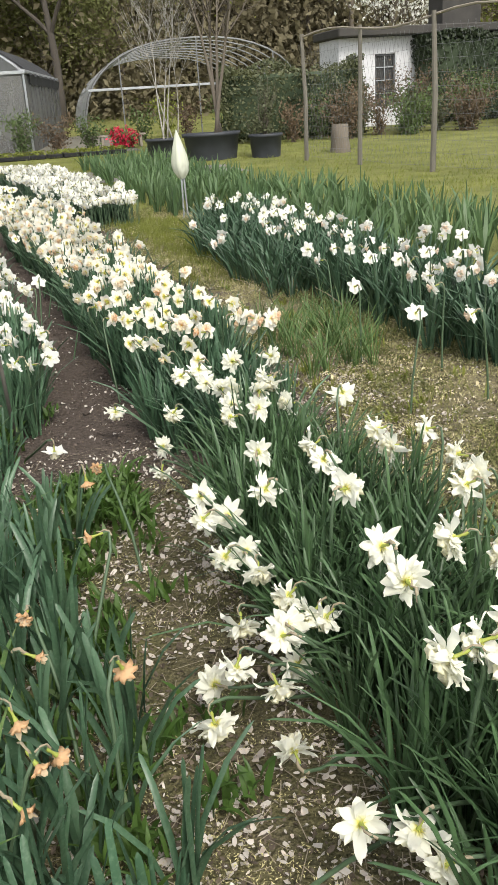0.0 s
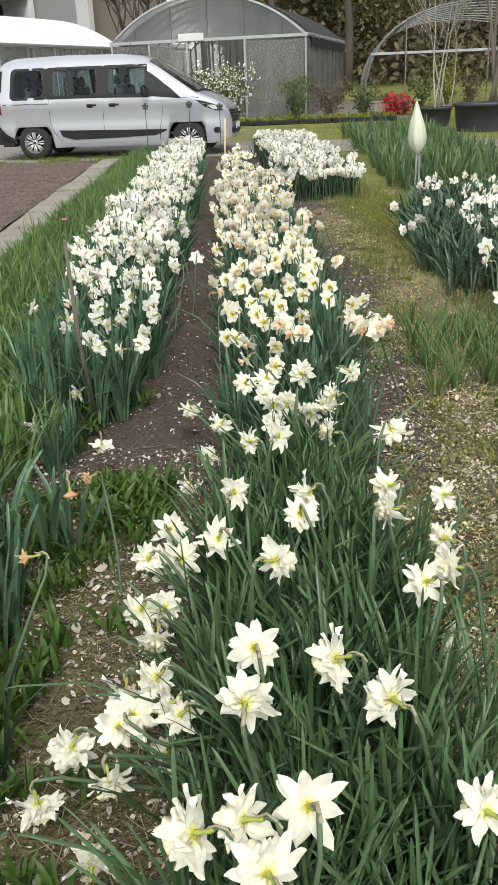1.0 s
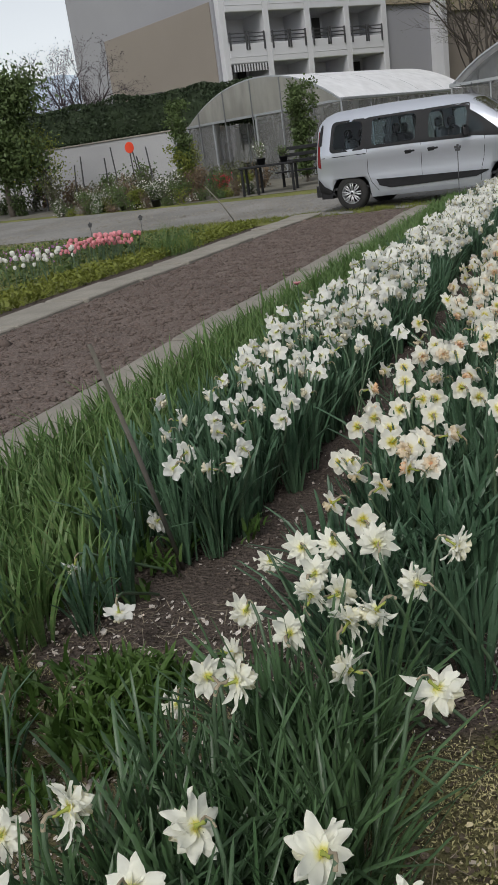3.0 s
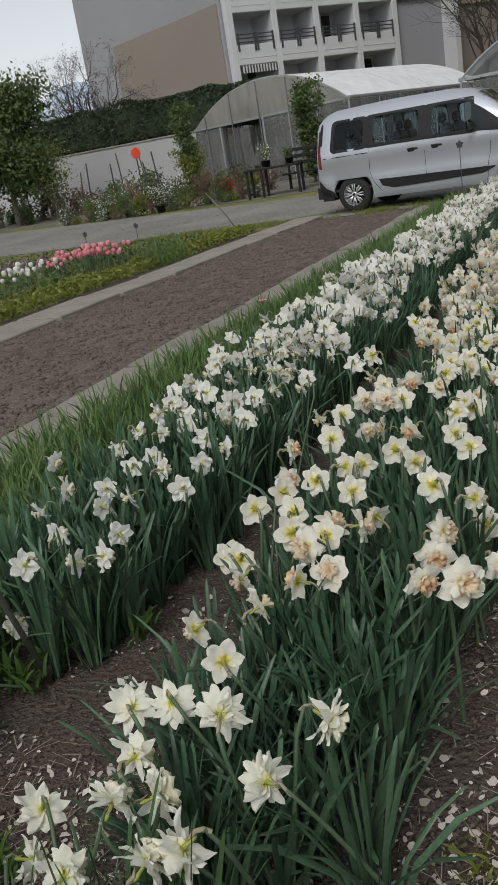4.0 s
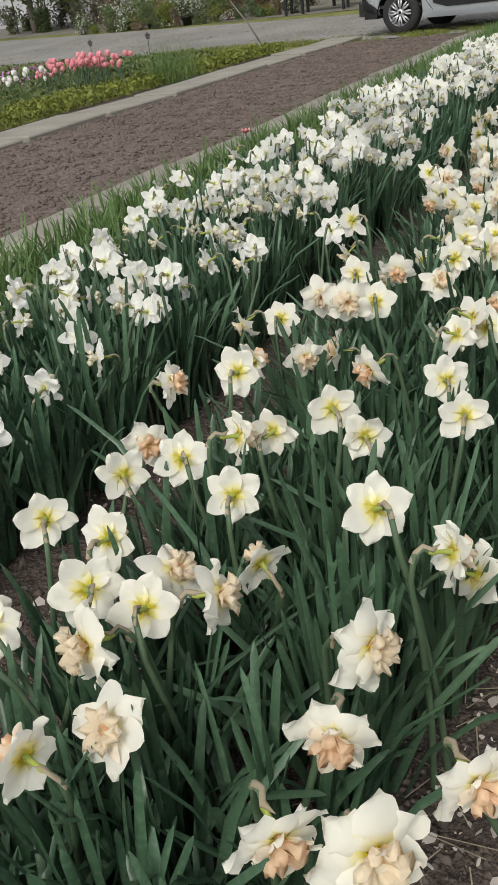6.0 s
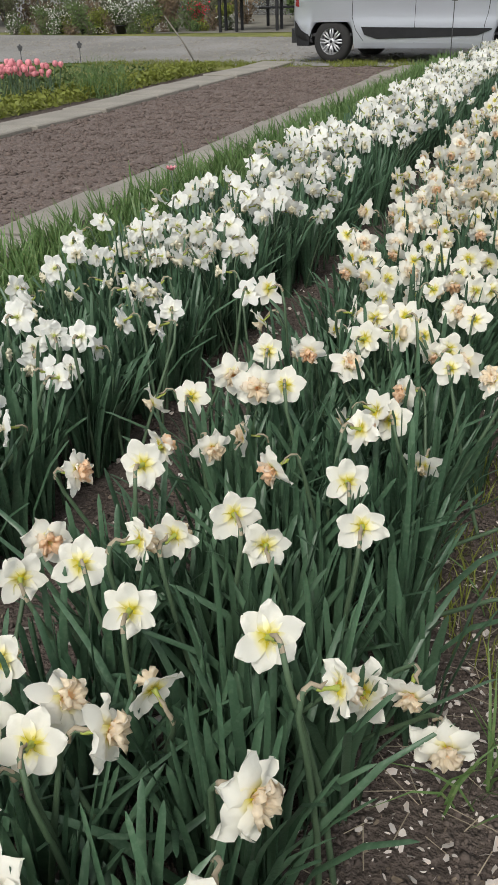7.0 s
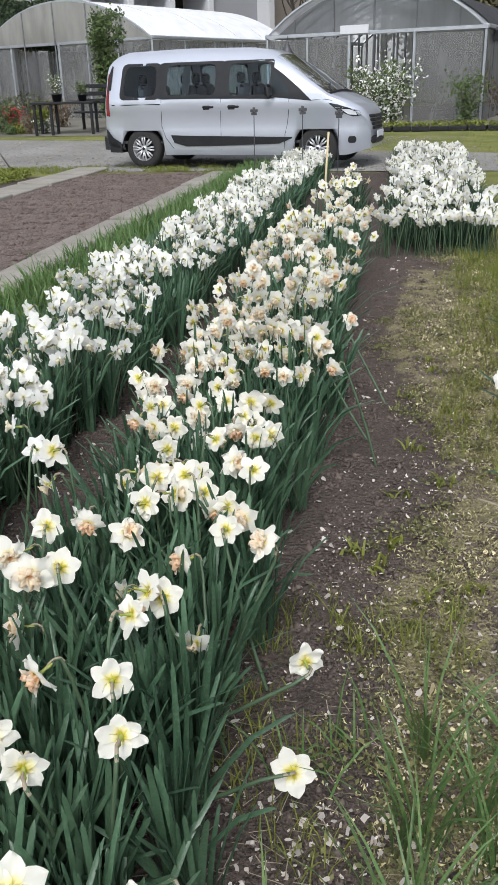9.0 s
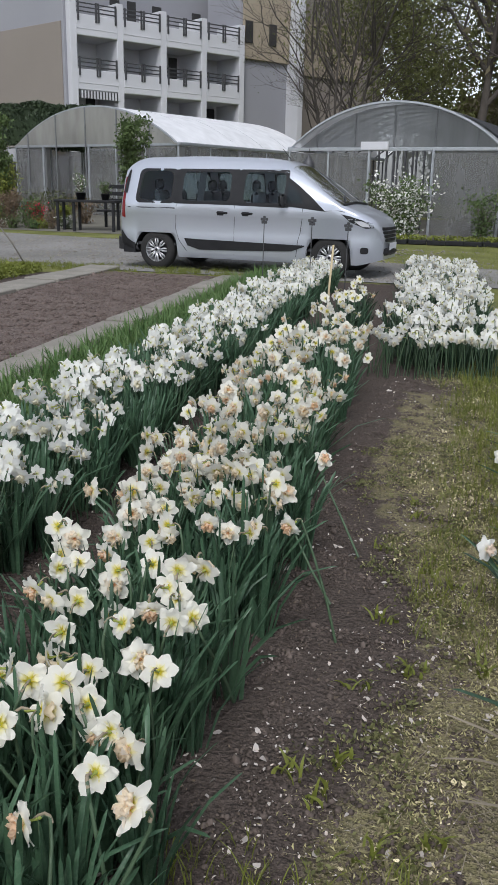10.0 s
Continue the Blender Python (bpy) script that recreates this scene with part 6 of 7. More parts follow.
c_ = np.stack([rng.uniform(-4, 62, 150000), rng.normal(58, 3.0, 150000), rng.uniform(1, 19, 150000)], 1)
c_[:, 2] *= (0.8 + 0.2 * np.sin(c_[:, 0] * 0.35)) * np.where(c_[:, 0] < 2, 0.5, 1.0)
v_, f_ = leaf_quads(c_, rng.uniform(0.17, 0.38, 150000))
single("far_woods", arrays("far_woods", v_, f_, M_WOODS), "far wall of dull green woods", "woods", kind="stuff")
tree("budding_tree", (-6.6, 37), 9.5, 3, M_BUD, "budding tree with dark bare limbs in front of the building", 4200, 0.03, 0.3, stems=4, trunk_r=0.1, bare=0.1, depth=4, bark=M_DARKBARK)
tree("budding_tree", (-1.0, 39), 13.5, 8, M_BUD, "tall bare-limbed tree with a few spring buds", 3600, 0.035, 0.4, trunk_r=0.28, bare=0.3, depth=4, bark=M_DARKBARK)
tree("budding_tree", (2.6, 38.5), 12.5, 18, M_BUD, "tall bare-limbed tree with a few spring buds", 3600, 0.035, 0.4, trunk_r=0.24, bare=0.3, depth=4, bark=M_DARKBARK)
tree("willow", (-4.2, 44), 9.5, 5, M_WILLOW, "rounded yellow-green willow behind the greenhouse", 30000, 0.085, 0.85, trunk_r=0.2, bare=0.15, up=-0.02)
tree("willow", (2.4, 43), 10.0, 15, M_WILLOW, "yellow-green spring tree behind the greenhouse", 32000, 0.085, 0.9, trunk_r=0.18, bare=0.15)
tree("purple_tree", (-28.3, 38), 5.7, 21, M_PURPLE, "round twiggy tree with dark purple buds behind the wall", 5200, 0.045, 0.2, stems=5, trunk_r=0.11, bare=0.25, spread=0.95, up=0.0, depth=4, bark=M_PURPLE)
tree("garden_tree", (-21.6, 23.8), 3.7, 27, M_SHRUB, "spreading green garden tree beside the yard", 24000, 0.085, 0.42, trunk_r=0.14, bare=0.2, up=-0.01)
tree("garden_tree", (-20.2, 24.6), 2.3, 29, M_YGREEN, "low yellow-green tree beside the garden wall", 2600, 0.045, 0.3, trunk_r=0.05, bare=0.3, spread=0.95)
tree("blossom_tree", (15.5, 31), 6.5, 33, M_BLOSSOM, "white blossoming tree behind the small house", 3800, 0.075, 0.5, trunk_r=0.13, bare=0.25)
tree("spring_tree", (21, 30), 6.5, 35, M_YGREEN, "yellow-green tree behind the small house", 5000, 0.07, 0.5, trunk_r=0.13, bare=0.2)

# distant hill, its haze painted in the material
hx = np.linspace(-1100, -250, 60)
hz = 82 * np.exp(-((hx + 425) / 140) ** 2) + 60 * np.exp(-((hx + 750) / 180) ** 2) + 6 * np.sin(hx * 0.05)
hv = np.concatenate([np.stack([hx, 0 * hx + 620, hz], 1), np.stack([hx, 0 * hx + 520, 0 * hx - 2], 1)])
single("backdrop", arrays("backdrop", hv, np.stack([np.arange(59), np.arange(1, 60), np.arange(61, 120), np.arange(60, 119)], 1), M_HILL, smooth=True), "hazy blue distant hill", "hill", kind="structure")

# garden wall, hedge on top, little roof behind
wall = thing("wall_garden", pose(0, 0, 0), "long white rendered garden wall below a hedge", "wall", kind="structure")
part("wall_panel", Geo().box((-22.6, 28.8, 1.35), (14.6, 0.3, 2.5), 1.5, bevel=0.02).mesh("wall_panel", M_WALLGREY), wall)
part("coping", Geo().box((-22.6, 28.8, 2.62), (14.7, 0.38, 0.06), 1.5, bevel=0.01).mesh("coping", M_CONC), wall)
door = thing("door_1", pose(-16.4, 28.55, 0.5), "dark glazed door in a pale frame in the garden wall", "door", kind="structure")
part("door_frame", Geo().box((-0.55, 0, 0.85), (0.12, 0.1, 1.7), bevel=0.01).box((0.55, 0, 0.85), (0.12, 0.1, 1.7), bevel=0.01).box((0, 0, 1.66), (1.22, 0.1, 0.12), bevel=0.01).mesh("door_frame", M_STEEL), door)
part("door_leaf", Geo().box((0, 0.02, 0.8), (0.98, 0.05, 1.6), bevel=0.01).mesh("door_leaf", M_DARK), door)
leaf_block("hedge", (-9.0, -0.5, 2.55), (7.6, 0.5, 4.2), 24000, 0.068, M_HEDGE, "tall clipped dark green hedge along the wall", at=(-22.0, 30.2, 0), rz=1.5)
rf = thing("shed_roof", pose(-20.0, 31.5, 3.7), "low dark tiled shed roof above the hedge", "roof")
part("tiles", Geo().add([(-2.2, 0, 0), (2.2, 0, 0), (0.6, 0.8, 0.7), (-0.6, 0.8, 0.7), (-2.2, 2, 0), (2.2, 2, 0)], [(0, 1, 2, 3), (1, 5, 2), (5, 4, 3, 2), (4, 0, 3), (0, 4, 5, 1)]).mesh("tiles", M_ROOF), rf)

# shrubs and pots along the greenhouse fronts
shrub("column_shrub", (-13.85, 23.6), 0.45, 2.75, M_SHRUB, "upright green and golden shrub beside the greenhouse", 6500, 0.045, 301)
shrub("column_shrub", (-13.9, 23.5), 0.5, 1.5, M_YGREEN, "low golden-green shrub beside the greenhouse", 2400, 0.045, 303)
shrub("column_shrub", (-9.7, 23.7), 0.6, 2.7, M_SHRUB, "upright dark green shrub in front of the greenhouse", 6500, 0.05, 302)
for k, (px, py, rr, hh, mm, bl) in enumerate(((-14.6, 20.6, 0.4, 0.7, M_SHRUB, None), (-14.0, 20.5, 0.3, 0.55, M_YGREEN, None), (-13.4, 20.6, 0.35, 0.65, M_SHRUB, M_BLOSSOM), (-12.7, 20.9, 0.4, 0.6, M_SHRUB, None), (-12.1, 21.1, 0.3, 0.9, M_RUSSET, None), (-11.5, 21.4, 0.3, 0.6, M_SHRUB, M_REDFL), (-11.0, 21.9, 0.25, 0.5, M_YGREEN, None), (-15.6, 21.0, 0.4, 0.6, M_SHRUB, M_BLOSSOM), (-16.4, 21.3, 0.4, 0.6, M_SHRUB, None))):
    shrub("potted_plant", (px, py), rr, hh, mm, "leafy nursery plant in a black plastic pot beside the yard" if bl is None else "flowering nursery plant in a black plastic pot", 900, 0.032, 60 + k, bl, "plant", pot=0.13 + 0.1 * ((k * 7) % 5) / 5)
for k in range(16):
    px, py = -15.5 - 0.62 * k, 22.6 + 1.4 * (k % 3) + 0.12 * k
    shrub("border_shrub", (px, py), 0.55 + 0.15 * math.sin(k * 2), 0.85 + 0.3 * math.sin(k * 1.3), (M_OLIVE, M_SHRUB, M_OLIVE, M_RUSSET)[k % 4], "loose green shrub in the border below the wall", 620, 0.05, 90 + k, M_BLOSSOM if k % 8 == 0 else None)
for k in range(26):
    px = -10.6 - 0.27 * k + 0.1 * math.sin(k * 5.1)
    py = float(np.interp(px, [-18, -14, -10], [21.0, 20.45, 21.4])) - 0.15 * math.sin(k * 2.9)
    shrub("border_plant", (px, py), 0.26 + 0.1 * math.sin(k * 3.7), 0.3 + 0.16 * math.sin(k * 1.9), (M_SHRUB, M_YGREEN, M_SHRUB, M_RUSSET, M_GRASSY)[(k * 3) % 5], "low leafy plant at the edge of the yard" if k % 6 else "low white-flowering plant at the edge of the yard", 380, 0.026, 400 + k, M_BLOSSOM if k % 6 == 0 else None, "plant")
stake_mesh = {}
for k in range(11):
    px = -15.6 - 0.72 * k
    hh = (1.75, 1.5, 1.9, 1.6)[k % 4]
    if k % 4 not in stake_mesh:
        stake_mesh[k % 4] = Geo().tube([(0, 0, 0), (0.0, 0, hh * 0.5), (-0.08, 0, hh)], [0.028, 0.026, 0.024], 6).mesh("garden_stake", M_DARKSTEEL)
    single("garden_stake", stake_mesh[k % 4], "dark wooden plant stake in the border", "stake", "stakes in the border", m=pose(px, 24.2 + 0.5 * (k % 2), float(ground_z(0, 24)), 0, 0, 40 * k))
sg_ = thing("round_sign", pose(-17.6, 26.2, 0.3), "round red disc on two thin stakes", "sign")
part("disc", Geo().lathe([(0, -0.015), (0.19, -0.015), (0.2, 0), (0.19, 0.015), (0, 0.015)], 24, (0, 0, 1.85), axis="y").mesh("disc", M_REDSIGN), sg_, "glossy red disc")
for dx in (-0.03, 0.09):
    part("post", Geo().tube([(dx * 2.5 + 0.12, 0.02, 0), (dx, 0.02, 1.75)], 0.022, 6).mesh("post", M_DARKSTEEL), sg_)

# potting table in front of the greenhouse
tb = thing("potting_table", pose(-9.75, 20.9, float(ground_z(-10, 20.9)), 0, 0, 12), "dark wooden potting table with plants on it", "table")
part("tabletop", Geo().box((0, 0, 0.75), (1.6, 0.7, 0.06), bevel=0.012).mesh("tabletop", M_PLASTIC), tb)
for lx in (-0.72, -0.3, 0.72):
    for ly in (-0.28, 0.28):
        part("leg", Geo().box((lx, ly, 0.36), (0.07, 0.07, 0.73), bevel=0.01).mesh("leg", M_PLASTIC), tb)
shrub("potted_plant", (-10.0, 21.0, float(ground_z(-10, 20.9)) + 0.78), 0.22, 0.62, M_SHRUB, "white flowering plant in a dark pot on the table", 200, 0.03, 5, M_BLOSSOM, "plant", pot=0.18)
shrub("potted_plant", (-9.3, 21.0, float(ground_z(-10, 20.9)) + 0.78), 0.16, 0.4, M_SHRUB, "small green plant in a dark pot on the table", 200, 0.03, 6, None, "plant", pot=0.16)
bc = thing("bench", pose(-9.3, 22.3, float(ground_z(-9, 22.3))), "dark garden bench with a slatted back", "bench")
for z_ in (0.45, 0.72, 0.9, 1.08):
    part("slat", Geo().box((0, 0 if z_ > 0.5 else -0.2, z_), (1.4, 0.04 if z_ > 0.5 else 0.4, 0.1 if z_ > 0.5 else 0.05), bevel=0.01).mesh("slat", M_PLASTIC), bc)
for x_ in (-0.62, 0.62):
    part("leg", Geo().box((x_, 0, 0.55), (0.07, 0.07, 1.1), bevel=0.01).mesh("leg", M_PLASTIC), bc)

# plants in front of the grey greenhouse
shrub("spirea", (-1.75, 21.7), 0.8, 1.3, M_SHRUB, "arching white-flowering shrub by the greenhouse door", 2000, 0.05, 70, M_BLOSSOM, bloom=0.75)
shrub("border_shrub", (0.1, 22.0), 0.6, 1.1, M_SHRUB, "green shrub in front of the greenhouse film", 1100, 0.04, 71)
shrub("border_shrub", (1.1, 22.4), 0.6, 0.9, M_RUSSET, "reddish brown shrub beside the greenhouse", 900, 0.04, 72)
shrub("border_shrub", (2.0, 22.6), 0.5, 0.8, M_SHRUB, "green shrub beside the greenhouse", 800, 0.04, 73)
for k in range(11):
    tx, ty = -1.7 + 0.42 * k, 20.6 + 0.05 * (k % 2)
    tr_ = thing("seedling_tray", pose(tx, ty, float(ground_z(tx, ty)), 0, 0, 4 * math.sin(k)), "black nursery tray full of green seedlings", "tray", "seedling trays")
    part("tray", Geo().box((0, 0, 0.05), (0.4, 0.6, 0.1), bevel=0.012).mesh("tray", M_PLASTIC), tr_)
    v_, f_ = leaf_quads(np.stack([rng.uniform(-0.19, 0.19, 130), rng.uniform(-0.28, 0.28, 130), rng.uniform(0.1, 0.2, 130)], 1), rng.uniform(0.02, 0.045, 130))
    part("seedlings", arrays("seedlings", v_, f_, M_YGREEN), tr_)


# ---- tubs with trees, red flowers, fence, small house ----
def tub(at, rx, ry, h, label):
    n = 28
    z = float(ground_z(*at)) - 0.02
    t = thing("planter_tub", pose(*at, z), label, "planter")
    g = Geo()
    prof = [(0.86, 0.0), (0.97, h * 0.86), (1.03, h * 0.87), (1.04, h), (0.97, h), (0.95, h * 0.9), (0.02, h * 0.88)]
    verts = [(rx * r * math.cos(2 * math.pi * k / n), ry * r * math.sin(2 * math.pi * k / n), z_) for r, z_ in prof for k in range(n)]
    g.add(verts, [(i * n + k, i * n + (k + 1) % n, (i + 1) * n + (k + 1) % n, (i + 1) * n + k) for i in range(len(prof) - 1) for k in range(n)])
    part("shell", g.mesh("shell", M_TUB, True), t, "matt blue-black plastic shell")
    part("earth", Geo().add([(rx * 0.95 * math.cos(2 * math.pi * k / n), ry * 0.95 * math.sin(2 * math.pi * k / n), h * 0.885) for k in range(n)], [tuple(range(n))]).mesh("earth", M_TILTH), t)
    return t


tub((4.15, 16.8), 0.66, 0.5, 0.6, "large oval black plastic tub with a young tree")
tub((5.3, 16.3), 0.38, 0.36, 0.52, "round black plastic tub with a shrub")
tub((3.3, 18.3), 0.42, 0.4, 0.45, "round dark tub with young birches")
TZ = float(ground_z(0, 17.0))
tree("young_birch", (3.3, 18.3, TZ + 0.3), 4.2, 51, M_BUD, "young white-stemmed birch in a tub", 420, 0.025, 0.2, 3, 0.022, M_BIRCH, 0.5, 0.1, 2, 0.5)
tree("young_birch", (3.6, 18.4, TZ + 0.3), 3.2, 53, M_BUD, "young white-stemmed birch in a tub", 260, 0.025, 0.2, 2, 0.018, M_BIRCH, 0.5, 0.1, 2, 0.5)
tree("young_tree", (4.25, 16.8, TZ + 0.4), 5.2, 55, M_YGREEN, "multi-stemmed young tree in a black tub", 1300, 0.035, 0.25, 4, 0.05, M_BARK, 0.5, 0.12, 2, 0.35)
shrub("tub_shrub", (5.3, 16.3, TZ + 0.36), 0.42, 1.3, M_OLIVE, "leafy shrub growing in a black tub", 700, 0.04, 56)
shrub("red_azalea", (2.75, 22.15), 0.3, 0.5, M_SHRUB, "low shrub covered in crimson flowers", 260, 0.05, 57, M_REDFL, bloom=1.8)
shrub("red_azalea", (3.05, 22.1), 0.28, 0.45, M_SHRUB, "low shrub covered in crimson flowers", 200, 0.05, 58, M_REDFL, bloom=1.8)
bn = thing("plank_bench", pose(2.9, 22.6, float(ground_z(3, 22.6))), "low plank bench with a dark handle beside red flowers", "bench")
part("plank", Geo().box((0, 0, 0.34), (1.4, 0.3, 0.05), bevel=0.01).mesh("plank", M_WOOD), bn)
for x_ in (-0.55, 0.55):
    part("leg", Geo().box((x_, 0, 0.16), (0.08, 0.26, 0.32), bevel=0.01).mesh("leg", M_WOOD), bn)
leaf_block("hedge", (-2.1, -0.7, 0.1), (2.1, 0.7, 2.1), 9000, 0.055, M_OLIVE, "dense dark olive hedge beside the hoop house", at=(7.75, 21.4, 0.0), bulge=0.2)
for k in range(7):
    shrub("border_shrub", (6.3 + 0.9 * k, 20.2 - 0.3 * (k % 2)), 0.5, 0.7 + 0.25 * (k % 3), (M_OLIVE, M_RUSSET, M_SHRUB)[k % 3], "loose shrub along the wire fence" if k % 3 != 1 else "reddish brown shrub along the wire fence", 600, 0.045, 140 + k)
for k in range(8):
    shrub("border_shrub", (4.0 + 0.9 * k, 25.2 + 0.8 * (k % 3)), 0.6, 0.9 + 0.3 * (k % 2), (M_SHRUB, M_YGREEN, M_RUSSET)[k % 3], "shrub growing inside the hoop house" if k % 2 else "green shrub inside the hoop house", 500, 0.05, 160 + k)


for k in range(13):
    shrub("border_shrub", (8.6 + 0.62 * k, 19.6 + 1.1 * (k % 3)), 0.85, 1.2 + 0.3 * math.sin(k * 1.9), (M_RUSSET, M_OLIVE, M_RUSSET, M_SHRUB)[k % 4], "reddish brown shrub before the small house" if k % 2 == 0 else "green shrub before the small house", 2000, 0.04, 210 + k)
for k in range(12):
    shrub("border_shrub", (-16.8 + 0.52 * k, 21.9 + 0.7 * (k % 3)), 0.45, 0.6 + 0.3 * abs(math.sin(k * 1.7)), (M_OLIVE, M_SHRUB, M_OLIVE, M_RUSSET)[k % 4], "leafy plant in the border beside the yard" if k % 6 else "white-flowering plant in the border beside the yard", 520, 0.04, 240 + k, M_BLOSSOM if k % 6 == 0 else None)


def build_house():
    z = 0.18
    hs = thing("garden_house", pose(9.95, 24.0, z), "small white garden house with a flat dark roof", "house")
    W, H = 7.2, 2.75
    opens = [(0.5, 0.85, 0.7, 2.25), (1.5, 2.2, 0.7, 2.25)]
    xs = [0.25] + [v for o in opens for v in o[:2]] + [W]
    for a, b in zip(xs[::2], xs[1::2]):
        part("wall", Geo().box(((a + b) / 2, 0.12, H / 2), (b - a, 0.24, H), bevel=0.01).mesh("wall", M_STUCCO_W), hs)
    for x0, x1, z0, z1 in opens:
        part("wall", Geo().box(((x0 + x1) / 2, 0.12, z0 / 2), (x1 - x0, 0.24, z0), bevel=0.004).mesh("wall", M_STUCCO_W), hs)
        part("wall", Geo().box(((x0 + x1) / 2, 0.12, (z1 + H) / 2), (x1 - x0, 0.24, H - z1), bevel=0.004).mesh("wall", M_STUCCO_W), hs)
        win = new("window")
        win.parent = hs
        win.matrix_basis = pose((x0 + x1) / 2, 0.08, (z0 + z1) / 2)
        w, h = x1 - x0, z1 - z0
        fr = Geo()
        for sx in (-1, 1):
            fr.box((sx * (w / 2 - 0.03), 0, 0), (0.06, 0.07, h), bevel=0.006)
        for sz in (-1, 1):
            fr.box((0, 0, sz * (h / 2 - 0.03)), (w, 0.07, 0.06), bevel=0.006)
        part("frame", fr.mesh("frame", M_DARKSTEEL), win)
        for k in range(1, 4):
            part("glazing_bar", Geo().box((0, -0.01, -h / 2 + h * k / 4), (w - 0.1, 0.05, 0.03), bevel=0.004).mesh("glazing_bar", M_STEEL), win)
        part("glazing_bar", Geo().box((0, -0.01, 0), (0.03, 0.05, h - 0.1), bevel=0.004).mesh("glazing_bar", M_STEEL), win)
        part("pane", Geo().box((0, 0.02, 0), (w - 0.1, 0.01, h - 0.1), bevel=0.002).mesh("pane", M_DARK), win)
    part("side_wall", Geo().box((0.37, 0.84, H / 2), (0.24, 1.2, H), bevel=0.01).mesh("side_wall", M_STUCCO_W), hs)
    part("back_wall", Geo().box((W / 2 + 0.125, 1.56, H / 2), (W - 0.25, 0.24, H), bevel=0.01).mesh("back_wall", M_STUCCO_W), hs)
    part("roof", Geo().box((W / 2 + 0.2, 0.72, H + 0.14), (W + 0.2, 2.3, 0.26), bevel=0.03).mesh("roof", M_ROOF), hs, "flat dark roof with an overhang")
    part("chimney", Geo().box((4.75, 0.9, H + 0.82), (1.4, 1.0, 1.2), bevel=0.02).mesh("chimney", M_ROOF), hs, "dark boxy chimney")
    leaf_block("ivy", (12.75, 23.2, 0.2), (17.2, 23.95, 2.95), 12000, 0.06, M_IVY, "dark ivy covering the end of the small house", "ivy")


build_house()


def build_fence():
    f = thing("wire_fence", pose(0, 0, 0), "garden fence of rough poles and rusty wire mesh", "fence")
    posts = [(5.7, 14.7), (5.95, 12.4), (6.1, 9.75), (6.6, 8.2), (7.4, 6.6)]
    tops = []
    for k, (x, y) in enumerate(posts):
        z = float(ground_z(x, y))
        h = 2.45 - 0.04 * k
        g = Geo().tube([(x, y, z - 0.1), (x + 0.02, y, z + h * 0.5), (x - 0.03 * (-1) ** k, y, z + h)], [0.05, 0.045, 0.038], 8)
        part("post", g.mesh("post", M_OLDWOOD), f, "rough grey wooden post")
        tops.append(Vector((x, y, z + h - 0.05)))
    for k, (a, b) in enumerate(zip(tops, tops[1:])):
        pts = [a.lerp(b, t) + Vector((0, 0, 0.08 * math.sin(3.1 * t) * (-1) ** k)) for t in (-0.05, 0.25, 0.5, 0.75, 1.05)]
        part("top_rail", Geo().tube(pts, [0.02, 0.019, 0.018, 0.016, 0.014], 6).mesh("top_rail", M_WOOD), f, "pale crooked top rail")
    wires = Geo()
    for a, b in zip(posts, posts[1:]):
        za, zb = float(ground_z(*a)), float(ground_z(*b))
        A, B = Vector((*a, za)), Vector((*b, zb))
        L = (B - A).length
        for k in range(11):
            h = 0.1 + 0.2 * k
            wires.tube([A + Vector((0, 0, h)), (A + B) / 2 + Vector((0, 0, h - 0.03)), B + Vector((0, 0, h))], 0.0022, 3, cap=False)
        n = int(L / 0.14)
        for k in range(n):
            for s in (-1, 1):
                t0 = k / n
                t1 = t0 + s * 0.9 / L * 0.75
                t1c = min(1, max(0, t1))
                hh = 2.1 * (abs(t1c - t0) / max(1e-6, abs(t1 - t0)))
                wires.tube([A.lerp(B, t0) + Vector((0, 0, 0.08)), A.lerp(B, t1c) + Vector((0, 0, 0.08 + hh))], 0.0017, 3, cap=False)
    part("mesh_wire", wires.mesh("mesh_wire", M_OLDSTEEL), f, "thin wire mesh")


build_fence()
single("stump", Geo().lathe([(0.24, 0), (0.2, 0.3), (0.19, 0.62), (0.0, 0.63)], 14).mesh("stump", M_BARK, True), "weathered tree stump beside the fence", "stump", m=pose(7.0, 16.0, 0.03))


# ---- litter, weeds and small things in the garden ----
def region(n, x0, x1, y0, y1, z=0.0):
    c = np.stack([rng.uniform(x0, x1, n), rng.uniform(y0, y1, n), np.full(n, z)], 1)
    return c


def settle(c, lift=0.0):
    """Lowers points to the uneven garden ground."""
    near = band(c[:, 0], -3, 2.6, 0.6) * band(c[:, 1], -5, 9, 1.0)
    lump = np.array([noise.noise(Vector((x * 3.1, y * 3.1, 0))) * 0.016 + noise.noise(Vector((x * 11, y * 11, 3))) * 0.008 for x, y in c[:, :2]])
    c[:, 2] += ground_z(c[:, 0], c[:, 1]) + lump * near - 0.012 * near + lift
    return c


def patchy(c, scale, cut, seed=0.0):
    keep = np.array([noise.noise(Vector((x * scale, y * scale, seed))) > cut for x, y in c[:, :2]])
    return c[keep]


